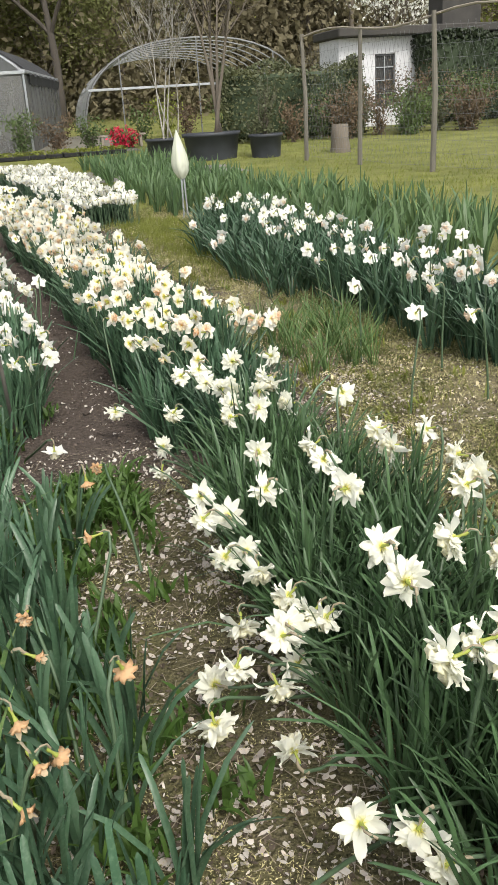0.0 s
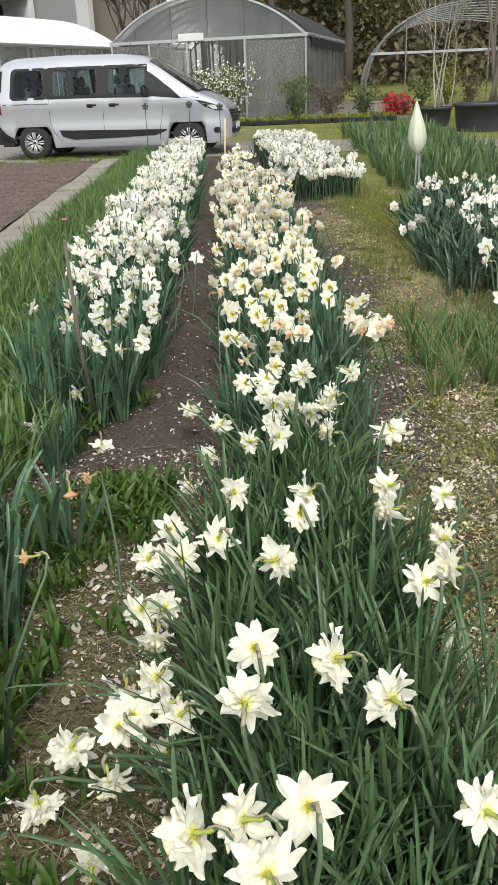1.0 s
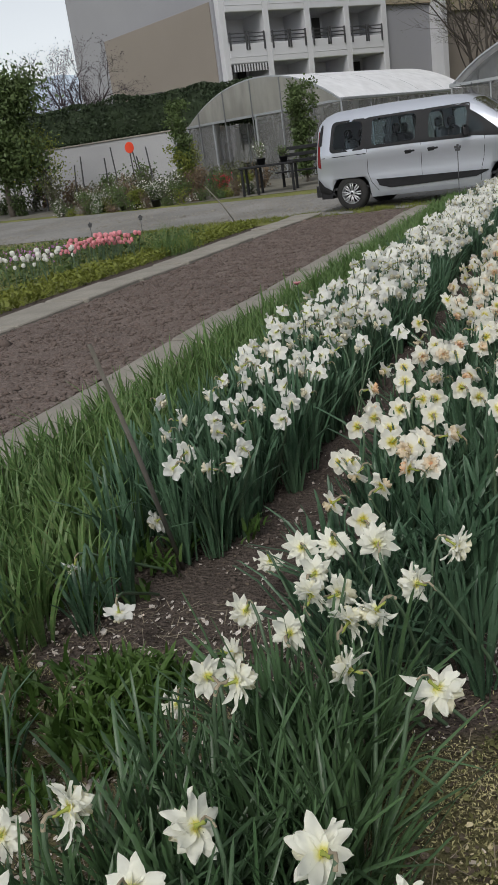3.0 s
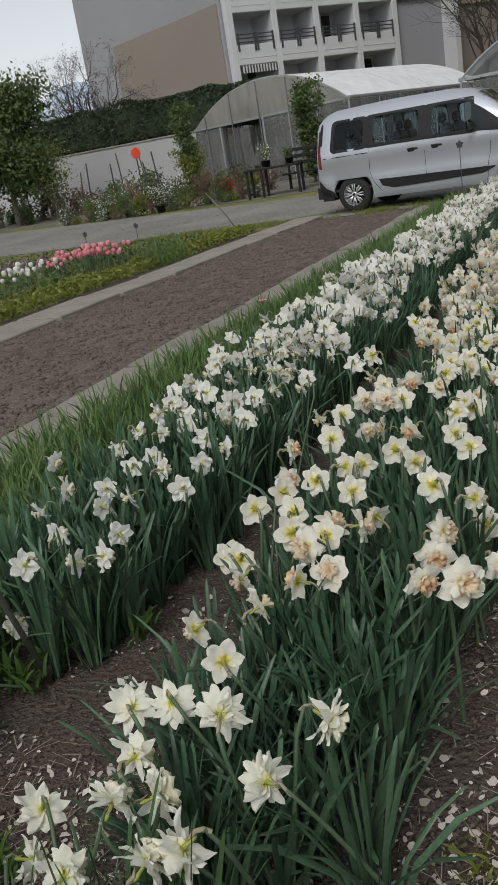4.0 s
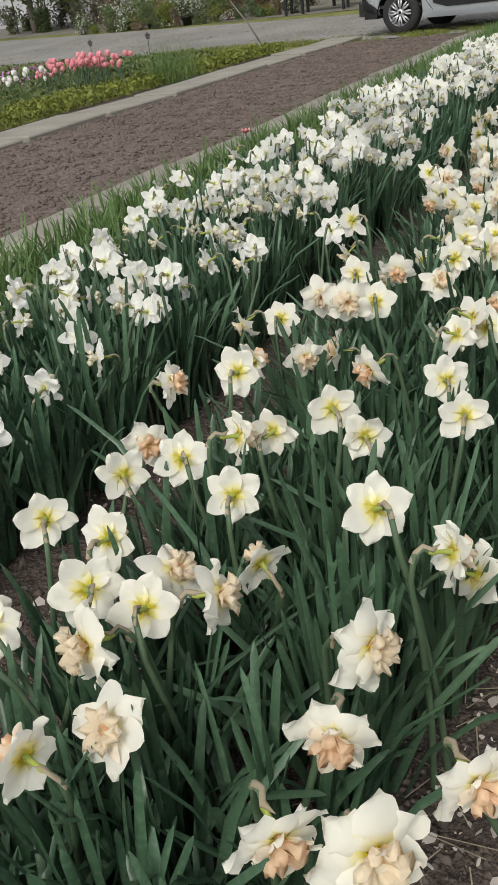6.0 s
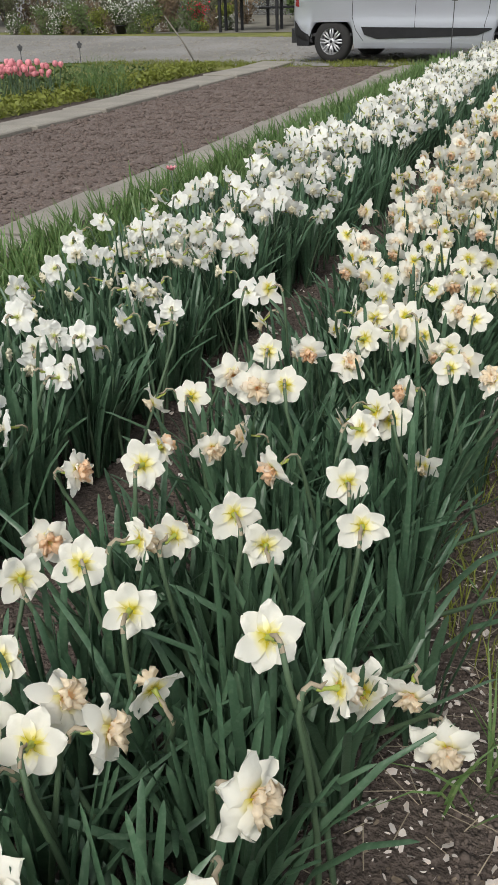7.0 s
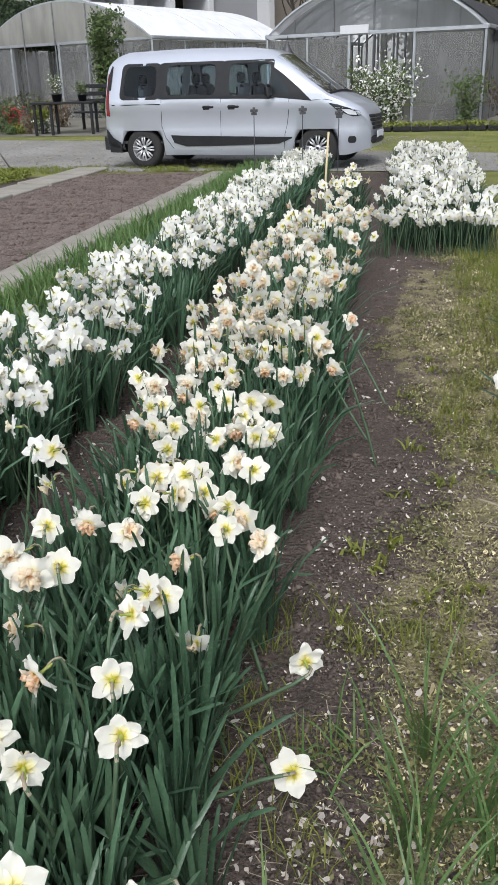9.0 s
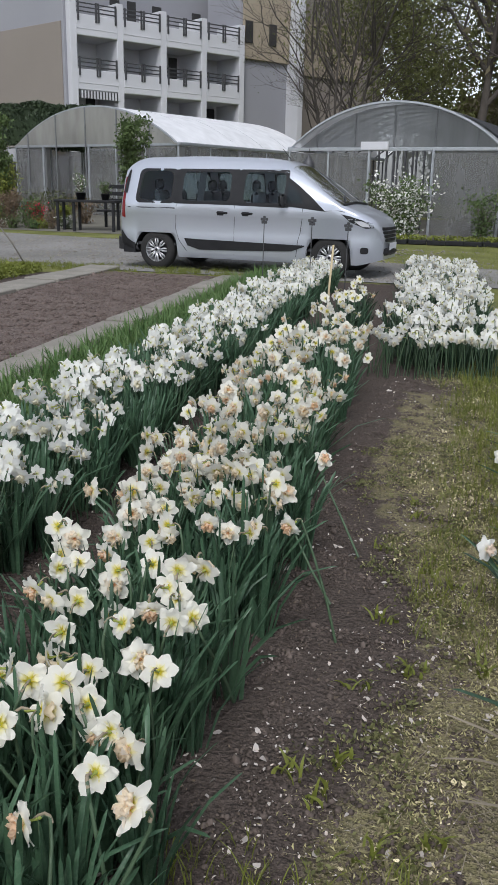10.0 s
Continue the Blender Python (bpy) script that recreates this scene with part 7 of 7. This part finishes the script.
def flat_bits(name, c, size, material, label, category, flat=0.85):
    n = len(c)
    nz = rng.normal(size=(n, 3)) * (1 - flat) + np.array([0, 0, 1.0]) * (0.25 + flat)
    nz /= np.linalg.norm(nz, axis=1)[:, None]
    a = np.cross(nz, rng.normal(size=(n, 3)))
    a /= np.linalg.norm(a, axis=1)[:, None]
    b = np.cross(nz, a) * rng.uniform(0.3, 0.85, n)[:, None]
    s = (rng.lognormal(-0.1, 0.4, n) * size)[:, None]
    ring = []
    for k in range(6):
        t = k * math.pi / 3
        ring.append(c + s * rng.uniform(0.6, 1.15, (n, 1)) * (a * math.cos(t) + b * math.sin(t)) + nz * s * rng.normal(0, 0.18, (n, 1)))
    v = np.stack(ring, 1).reshape(-1, 3)
    return single(name, arrays(name, v, np.arange(6 * n).reshape(n, 6), material), label, category, kind="stuff")


def loose_bits(c):
    """Thins points out in uneven drifts."""
    val = np.array([noise.noise(Vector((x * 2.3, y * 2.3, 4.0))) + 0.5 * noise.noise(Vector((x * 9, y * 9, 2.0))) for x, y in c[:, :2]])
    return c[rng.uniform(0, 1, len(c)) < np.clip(0.4 + val * 1.1, 0.05, 1)]


pet_ = np.concatenate([
    patchy(region(2500, -0.95, -0.1, -3.2, -0.75), 2.2, -0.25, 3.0), patchy(region(1900, -0.85, -0.25, -2.6, -0.85), 3.0, -0.1, 3.5), patchy(region(1500, 0.2, 1.0, -1.6, 0.9), 2.6, -0.1, 8.5), patchy(region(1500, 0.08, 0.85, -0.8, 0.9), 2.6, -0.2, 9.5), patchy(region(1300, 0.15, 0.75, -2.4, 0.6), 2.2, -0.1, 4.0),
    patchy(region(620, -0.05, 0.75, 0.2, 3.4), 1.7, -0.05, 5.0), region(160, -0.1, 0.6, 3.4, 6.5),
    patchy(region(900, -1.4, 0.1, -0.7, 0.7), 2.0, -0.2, 6.0), patchy(region(1500, -1.4, -0.3, -1.3, -0.3), 2.6, -0.15, 6.5), region(260, -0.95, -0.4, 0.5, 4.0), patchy(region(500, 0.4, 1.3, -1.0, 3.0), 2.0, 0.0, 7.0)])
flat_bits("fallen_petals", settle(pet_, 0.006), 0.0078, M_FALLEN, "scattered fallen white petals on the ground", "petals", 0.6)
small_ = np.concatenate([loose_bits(region(5200, 0.15, 1.3, -0.6, 3.2)), loose_bits(region(3200, 0.3, 1.5, 3.2, 6.5))])
flat_bits("petal_scraps", settle(small_, 0.012), 0.0042, M_FALLEN, "small dry scraps of fallen petals in moss", "petals", 0.5)
chips = np.concatenate([region(15000, -1.3, 0.5, -3.2, -0.45), region(6000, 0.3, 1.3, -2.4, 0.4)])
flat_bits("wood_chips", settle(chips, 0.003), 0.0065, M_CHIP, "brown wood chips and plant litter", "mulch", 0.6)
fine_ = np.concatenate([region(9000, -0.1, 1.0, 0.0, 4.0), region(3000, -1.0, -0.3, -0.6, 3.0)])
flat_bits("plant_litter", settle(fine_, 0.003), 0.0034, M_CHIP, "fine plant litter on bare soil", "litter", 0.5)
M_CLOD = mat("soil_clod", (0.12, 0.09, 0.077), (0.165, 0.127, 0.109), 12, 0.95, 0.5, 90, vary=0.35)


def loose_soil(c):
    """Crumbs gather in broken patches."""
    return patchy(c, 7.0, -0.12, 5.0)


def clods(name, c, size, label, material=M_CLOD, category="soil"):
    n = len(c)
    oct_ = np.array([(1, 0, 0), (0, 1, 0), (-1, 0, 0), (0, -1, 0), (0, 0, 0.7), (0, 0, -0.5)], float)
    fac = np.array([(0, 1, 4), (1, 2, 4), (2, 3, 4), (3, 0, 4), (1, 0, 5), (2, 1, 5), (3, 2, 5), (0, 3, 5)])
    a = rng.uniform(0, math.pi, n)
    sc = (rng.lognormal(0, 0.45, n) * size)[:, None, None] * rng.uniform(0.6, 1.3, (n, 6, 1))
    v = oct_[None] * sc
    x = v[:, :, 0] * np.cos(a)[:, None] - v[:, :, 1] * np.sin(a)[:, None]
    y = v[:, :, 0] * np.sin(a)[:, None] + v[:, :, 1] * np.cos(a)[:, None]
    v = np.stack([x, y, v[:, :, 2]], -1) + c[:, None]
    f = (fac[None] + (np.arange(n) * 6)[:, None, None]).reshape(-1, 3)
    return single(name, arrays(name, v.reshape(-1, 3), f, material), label, category, kind="stuff")


u_ = rng.uniform(0, 1, 14000)
yy_ = rng.uniform(0, 12.5, 14000)
bed_ = np.stack([kerb_l(yy_) + 0.05 + u_ * (kerb_r(yy_) - 0.4 - kerb_l(yy_)), yy_, np.full(14000, 0.036)], 1)
clods("soil_clods", bed_, 0.012, "crumbs and clods of tilled soil on the bed")
M_CRUMB = mat("dark_soil_crumb", (0.048, 0.0368, 0.0312), (0.136, 0.108, 0.092), 12, 0.95, 0.5, 90, vary=0.5)
clods("soil_lumps", settle(np.concatenate([loose_soil(region(1300, -0.1, 0.75, -0.4, 6.5)), region(200, -1.0, -0.3, -0.6, 5.0)]), 0.001), 0.0082, "larger lumps of dark garden soil on the path", M_CRUMB)
clods("soil_crumbs", settle(np.concatenate([loose_soil(region(46000, -0.1, 0.7, -0.6, 6.5)), region(5000, -1.0, -0.3, -0.6, 6.0)]), 0.001), 0.0044, "crumbs of dark garden soil", M_CRUMB)

xs_ = rng.uniform(-16, 0.5, 9000)
st_ = patchy(np.stack([xs_, rng.uniform(13.2, 19.0, 9000), np.zeros(9000)], 1), 0.7, -0.15, 2.0)
st_[:, 2] = ground_z(st_[:, 0], st_[:, 1]) + 0.014
clods("gravel_stones", st_, 0.014, "loose grey stones on the gravel yard", M_CONC, "gravel")

# moss, thin grass and low weeds
def loose(c, scale, cut, width, seed=0.0):
    """Thins points out softly towards the edges of noise patches."""
    val = np.array([noise.noise(Vector((x * scale, y * scale, seed))) + 0.6 * noise.noise(Vector((x * scale * 4, y * scale * 4, seed + 3))) for x, y in c[:, :2]])
    return c[rng.uniform(0, 1, len(c)) < np.clip((val - cut) / width, 0, 1)]


def path_edge(c):
    """Moss grows thicker away from the trodden path."""
    edge = np.interp(c[:, 1], [-3, -0.9, -0.6, -0.3, 0.3, 0.95, 1.66, 2.3, 2.9, 3.3, 4.2, 5.1, 6.0, 8.0], [0.12, 0.06, 0.2, 0.4, 0.5, 0.42, 0.36, 0.52, 0.44, 0.26, 0.06, 0.06, 0.14, 0.14])
    return c[rng.uniform(-0.16, 0.2, len(c)) < c[:, 0] - edge]


moss_ = np.concatenate([loose(path_edge(region(150000, 0.0, 1.75, -3.0, 3.6)), 1.6, -0.45, 0.5, 1.0), loose(path_edge(region(60000, 0.1, 1.9, 3.6, 8.0)), 1.6, -0.5, 0.5, 1.0), loose(region(120000, -1.4, 0.3, -3.2, -0.7), 2.4, -0.2, 0.6, 2.0)])
moss_ = settle(moss_, 0.003)
moss_[:, 2] += rng.uniform(0, 1, len(moss_)) ** 1.6 * 0.026
v_, f_ = leaf_quads(moss_, rng.uniform(0.003, 0.0088, len(moss_)) * np.interp(moss_[:, 0], [0.1, 0.35], [0.55, 1.0]))
v_ = v_.reshape(-1, 4, 3)[:, [0, 1, 2]].reshape(-1, 3)
f_ = np.arange(len(v_)).reshape(-1, 3)
single("moss_carpet", arrays("moss_carpet", v_, f_, M_MOSS), "yellow-green moss and tiny weeds", "moss", kind="stuff")
dm_ = np.concatenate([loose(path_edge(region(26000, 0.2, 1.75, -2.6, 3.6)), 2.6, 0.05, 0.5, 11.0), loose(path_edge(region(14000, 0.2, 1.9, 3.6, 7.0)), 2.6, 0.05, 0.5, 11.0)])
M_DRYMOSS = mat("dry_moss", (0.374, 0.319, 0.187), (0.682, 0.605, 0.407), 9, 0.85, 0.1, 90, vary=0.5)
flat_bits("dry_moss", settle(dm_, 0.02), 0.0052, M_DRYMOSS, "straw-coloured dry moss and dead weed leaves", "moss", 0.4)
# low cushions of small-leaved weeds standing out of the moss
cu_ = np.concatenate([loose(path_edge(region(4200, 0.0, 1.75, -3.0, 3.6)), 1.9, -0.3, 0.6, 5.0), loose(path_edge(region(1600, 0.05, 1.9, 3.6, 8.0)), 1.9, -0.3, 0.6, 5.0)])
cr_ = np.repeat(rng.uniform(0.012, 0.04, len(cu_)), 34)
cc_ = np.repeat(cu_, 34, 0)
cc_[:, :2] += rng.normal(0, 1, (len(cc_), 2)) * cr_[:, None]
cc_ = settle(cc_, 0.004)
cc_[:, 2] += rng.uniform(0.1, 1, len(cc_)) * cr_ * 0.75
v_, f_ = leaf_quads(cc_, rng.uniform(0.0045, 0.01, len(cc_)))
single("cushion_weeds", arrays("cushion_weeds", v_, f_, M_CUSHION), "low cushions of small-leaved green weeds in moss", "weeds", kind="stuff")
straw_ = settle(np.concatenate([path_edge(region(3600, 0.0, 1.7, -2.6, 6.0)), region(400, -0.1, 0.6, -0.6, 1.2), region(2000, -1.2, 0.0, -3.0, -0.3)]), 0.008)
sa_, sl_ = rng.uniform(0, 6.28, len(straw_)), rng.uniform(0.015, 0.045, len(straw_))
sd_ = np.stack([np.cos(sa_), np.sin(sa_), rng.normal(0, 0.16, len(straw_))], 1) * sl_[:, None]
sw_ = np.stack([-np.sin(sa_), np.cos(sa_), 0 * sa_], 1) * 0.0009
v_ = np.stack([straw_ - sd_ - sw_, straw_ - sd_ + sw_, straw_ + sd_ + sw_, straw_ + sd_ - sw_], 1).reshape(-1, 3)
single("dry_straw", arrays("dry_straw", v_, np.arange(len(v_)).reshape(-1, 4), M_DRY), "dry straw and stalks lying among moss", "straw", kind="stuff")


def grass_tufts(name, c, hgt, width, material, label, lean=0.5, per=1):
    c = np.repeat(c, per, 0) + np.concatenate([rng.normal(0, 0.02, (len(c) * per, 2)), np.zeros((len(c) * per, 1))], 1)
    n = len(c)
    v, f = blades(c, rng.uniform(0.5, 1.3, n) * hgt, np.abs(rng.normal(lean, 0.25, n)), rng.uniform(0, 6.28, n), np.full(n, width), 4)
    return single(name, arrays(name, v, f, material, smooth=True), label, "grass", kind="stuff")


grass_tufts("thin_grass", settle(np.concatenate([patchy(region(1000, 0.45, 1.9, -2.5, 6.5), 1.3, 0.05, 8.0), region(900, 0.45, 1.2, 2.8, 6.8), patchy(region(220, 0.1, 0.6, 0.2, 1.6), 3.0, 0.2, 9.0), region(260, 0.3, 1.0, 5.4, 7.5), region(300, 0.6, 1.2, 3.5, 7.0)])), 0.075, 0.003, M_YGREEN, "thin green grass among moss", per=7)
gt_ = np.repeat(np.array([(0.36, 1.04, 0.0), (0.31, 0.95, 0.0), (0.35, 0.58, 0.0), (0.45, 0.62, 0.0), (0.56, 0.55, 0.0), (0.3, 0.5, 0.0), (0.62, 0.78, 0.0)]), 12, 0)
grass_tufts("grass_clumps", settle(gt_ + np.concatenate([rng.normal(0, 0.03, (len(gt_), 2)), np.zeros((len(gt_), 1))], 1)), 0.17, 0.0055, M_GRASSY, "loose clumps of long grass beside the trodden path", 0.55)
grass_tufts("lawn_grass", settle(np.concatenate([region(5200, 1.0, 8.5, 7.0, 20.0), region(900, -0.2, 3.0, 13.5, 20.5), region(1500, 3.2, 8.0, 3.0, 8.0)])), 0.07, 0.006, M_YGREEN, "short green lawn grass", per=2)
jy_ = np.array([-6 + 0.98 * k for k in range(5, 19)])
jt_ = np.repeat(np.stack([kerb_r(jy_) - 0.165 + 0.15 * np.sin(jy_ * 5.3), jy_, np.full(len(jy_), 0.05)], 1), 9, 0)
grass_tufts("joint_grass", jt_ + np.concatenate([rng.normal(0, 0.022, (len(jt_), 2)), np.zeros((len(jt_), 1))], 1), 0.055, 0.005, M_GRASSY, "small grass tufts in the joints of the slabs", 0.6)
ro_ = settle(np.concatenate([region(46, 0.4, 1.3, -0.3, 4.5), region(10, 0.2, 0.5, 1.0, 4.0), region(26, 0.25, 1.2, -2.4, -0.3)]))
rb_ = np.repeat(ro_, 14, 0) + np.concatenate([rng.normal(0, 0.018, (len(ro_) * 14, 2)), np.zeros((len(ro_) * 14, 1))], 1)
foliage("weeds", [(rb_, rng.uniform(0.02, 0.06, len(rb_)), np.abs(rng.normal(0.7, 0.25, len(rb_))), rng.uniform(0, 6.28, len(rb_)), rng.uniform(0.006, 0.013, len(rb_)))], M_YGREEN, "small bright green weeds in moss and soil", "weeds")
weeds_ = np.concatenate([region(150, -1.3, -0.66, -2.8, -0.72), region(40, -0.72, -0.5, -1.0, -0.66), region(14, -0.7, -0.5, -2.3, -0.9), region(14, -1.2, -0.7, -0.5, 0.2)])
wb_ = np.repeat(settle(weeds_.copy()), 20, 0) + np.concatenate([rng.normal(0, 0.022, (len(weeds_) * 20, 2)), rng.uniform(0, 0.05, (len(weeds_) * 20, 1))], 1)
foliage("weeds", [(wb_, rng.uniform(0.03, 0.085, len(wb_)), np.abs(rng.normal(0.6, 0.25, len(wb_))), rng.uniform(0, 6.28, len(wb_)), rng.uniform(0.008, 0.017, len(wb_)))], M_WEED, "bright green leafy weeds among the daffodils", "weeds")

# wilted long leaves that have fallen out over the moss
wl_b = settle(region(16, 0.75, 1.15, 0.2, 2.2), 0.012)
foliage("wilted_leaves", [(wl_b, rng.uniform(0.12, 0.22, len(wl_b)), rng.uniform(1.38, 1.5, len(wl_b)), rng.normal(3.3, 0.9, len(wl_b)), rng.uniform(0.007, 0.012, len(wl_b)))], M_DRY, "pale wilted strap leaves lying on moss", "leaves", droop=0.05, blunt=True)

# border beyond the outer slabs: ground cover, tulips, white and purple flowers, ornamental grass
yy_ = rng.uniform(0, 12.5, 13000)
cov_ = np.stack([kerb_l(yy_) - 0.92 - rng.uniform(0, 0.8, 13000) ** 1.2, yy_, rng.uniform(0.01, 0.13, 13000)], 1)
flat_bits("ground_cover", cov_, 0.022, M_YGREEN, "low yellow-green ground cover beside the slabs", "ground cover", 0.3)
cov_ = np.stack([rng.uniform(-12, -6.6, 11000), rng.uniform(5.5, 11.2, 11000), rng.uniform(0.0, 0.22, 11000)], 1)
flat_bits("border_leaves", cov_, 0.025, M_SHRUB, "low green leaves of the flower border", "foliage", 0.2)


def tulip_meshes():
    st = Geo().tube([(0, 0, 0), (0.01, 0, 0.15), (0, 0, 0.3)], 0.005, 5, cap=False)
    pet = []
    for k in range(6):
        a = k * math.pi / 3
        out = Vector((math.cos(a), math.sin(a), 0))
        g = Geo()
        petal(g, (out * 0.4 + Vector((0, 0, 1))).normalized(), -out, Vector((0.008 * out.x, 0.008 * out.y, 0.3)), 0.064, 0.05, -0.6, 0.25, 0, low=True)
        pet.append(g)
    return st.mesh("stem", M_STEM), pet


t_stem, t_petals = tulip_meshes()
t_pink, t_white = ([g.mesh("petal", m, True) for g in t_petals] for m in (M_PINKFL, M_BLOSSOM))
for k in range(126):
    pink = k < 92
    r_, a_ = 0.6 * math.sqrt(rng.uniform(0, 1)), rng.uniform(0, 6.28)
    x, y = (-6.95 + r_ * math.cos(a_), 8.3 + 0.9 * r_ * math.sin(a_)) if pink else (rng.normal(-6.9, 0.27), rng.normal(6.75, 0.35))
    t = thing("tulip", pose(x, y, 0.0, rng.normal(0, 9), rng.normal(0, 9), rng.uniform(0, 360)) @ Matrix.Scale(rng.uniform(0.85, 1.3) * (1.1 - 0.35 * r_), 4), "pink tulip in a crowded bed" if pink else "white tulip in a crowded bed", "tulip", "pink tulips" if pink else "white tulips")
    part("stem", t_stem, t)
    for g_ in t_pink if pink else t_white:
        part("petal", g_, t)
grass_tufts("ornamental_grass", np.repeat(np.array([(-6.35, 8.95, 0.0), (-6.0, 8.7, 0.0), (-6.2, 9.15, 0.0), (-5.85, 8.95, 0.0)]), 90, 0) + np.concatenate([rng.normal(0, 0.1, (360, 2)), np.zeros((360, 1))], 1), 0.44, 0.005, M_GRASSY, "tall arching ornamental grass clump", 0.5)
pu_ = np.stack([rng.normal(-8.1, 0.35, 260), rng.normal(8.2, 0.4, 260), rng.uniform(0.15, 0.35, 260)], 1)
flat_bits("violet_flowers", pu_, 0.02, mat("violet_petal", (0.3, 0.12, 0.3), (0.45, 0.25, 0.42), 9, 0.7, 0.1, 60, vary=0.3), "small violet flowers beside the tulips", "flowers", 0.1)
grass_tufts("bed_edge_grass", np.concatenate([patchy(np.stack([rng.uniform(-9.5, -2.6, 2600), rng.normal(13.15, 0.42, 2600), np.full(2600, 0.012)], 1), 1.4, -0.15, 6.0)]), 0.06, 0.005, M_YGREEN, "short grass at the end of the beds", per=5)

# single pink flower in the verge
pk = thing("pink_flower", pose(-1.77, 3.2, 0), "single pink flower in the grassy verge", "flower")
part("stem", Geo().tube([(0, 0, 0), (0.01, 0, 0.18), (0, 0.01, 0.33)], 0.003, 5, cap=False).mesh("stem", M_STEM), pk)
pb = Geo()
for k in range(9):
    a = k * 0.7
    petal(pb, Vector((math.cos(a), math.sin(a), 0.5)).normalized(), Vector((0, 0, 1)), Vector((0, 0.01, 0.33)), 0.034, 0.018, 0.2, 0.2, 0)
part("bloom", pb.mesh("bloom", M_PINKFL, True), pk)

# tall grey stake leaning in the near end of the white row
single("garden_stake", Geo().tube([(-0.86, -0.1, -0.03), (-0.87, -0.22, 0.4), (-0.83, -0.4, 0.78)], [0.0075, 0.008, 0.006], 7).mesh("garden_stake", M_OLDWOOD, True), "thin weathered grey stake leaning in the row", "stake")
# bamboo cane at the far end of the row and a leaning one by the yard
single("bamboo_cane", Geo().tube([(-0.9, 8.1, 0), (-0.9, 8.11, 0.42), (-0.88, 8.13, 0.83)], [0.012, 0.011, 0.01], 7).mesh("bamboo_cane", M_BAMBOO, True), "upright pale bamboo cane between the rows", "cane")
single("bamboo_cane", Geo().tube([(-7.35, 13.6, 0), (-7.55, 13.55, 0.35), (-7.85, 13.5, 0.75)], [0.014, 0.013, 0.011], 7).mesh("bamboo_cane", M_OLDWOOD, True), "bamboo cane leaning at the edge of the yard", "cane")


def star_stake(x, y, h):
    t = thing("flower_stake", pose(x, y, 0), "thin garden stake topped with a dark flower ornament", "ornament", "flower stakes")
    part("rod", Geo().tube([(0, 0, 0), (0.01, 0, h)], 0.006, 5).mesh("rod", M_DARKSTEEL), t)
    g = Geo()
    for k in range(5):
        a = k * 2 * math.pi / 5 + 0.3
        g.box((0.033 * math.cos(a) + 0.01, 0, h + 0.033 * math.sin(a)), (0.036, 0.012, 0.036), bevel=0.009)
    g.box((0.01, -0.005, h), (0.03, 0.018, 0.03), bevel=0.006)
    part("flower_head", g.mesh("flower_head", M_DARKSTEEL), t)


for x, y, h in ((-2.32, 10.93, 0.94), (-1.57, 10.32, 0.96), (-1.1, 10.1, 0.92), (-8.3, 11.6, 0.42), (-9.3, 11.4, 0.4)):
    star_stake(x, y, h)

# folded pale cloth parasol on two thin rods
fl = thing("folded_parasol", pose(1.34, 6.85, 0), "small folded pale cloth parasol on thin rods", "parasol")
fg = Geo()
n_, prof_ = 18, ((0.004, 0.98), (0.026, 0.9), (0.055, 0.79), (0.078, 0.69), (0.088, 0.6), (0.076, 0.52), (0.04, 0.45), (0.016, 0.43))
fg.add([(r_ * (1 + 0.22 * math.cos(6 * 2 * math.pi * k / n_)) * math.cos(2 * math.pi * k / n_) - 0.05 * (z_ - 0.35), r_ * (1 + 0.22 * math.cos(6 * 2 * math.pi * k / n_)) * math.sin(2 * math.pi * k / n_), z_) for r_, z_ in prof_ for k in range(n_)],
       [(i * n_ + k, i * n_ + (k + 1) % n_, (i + 1) * n_ + (k + 1) % n_, (i + 1) * n_ + k) for i in range(len(prof_) - 1) for k in range(n_)])
part("cloth", fg.mesh("cloth", M_CLOTH, True), fl)
for dx in (-0.02, 0.03):
    part("rod", Geo().tube([(dx, 0, -0.05), (dx * 0.5, 0, 0.55)], 0.011, 6).mesh("rod", M_STEEL), fl)
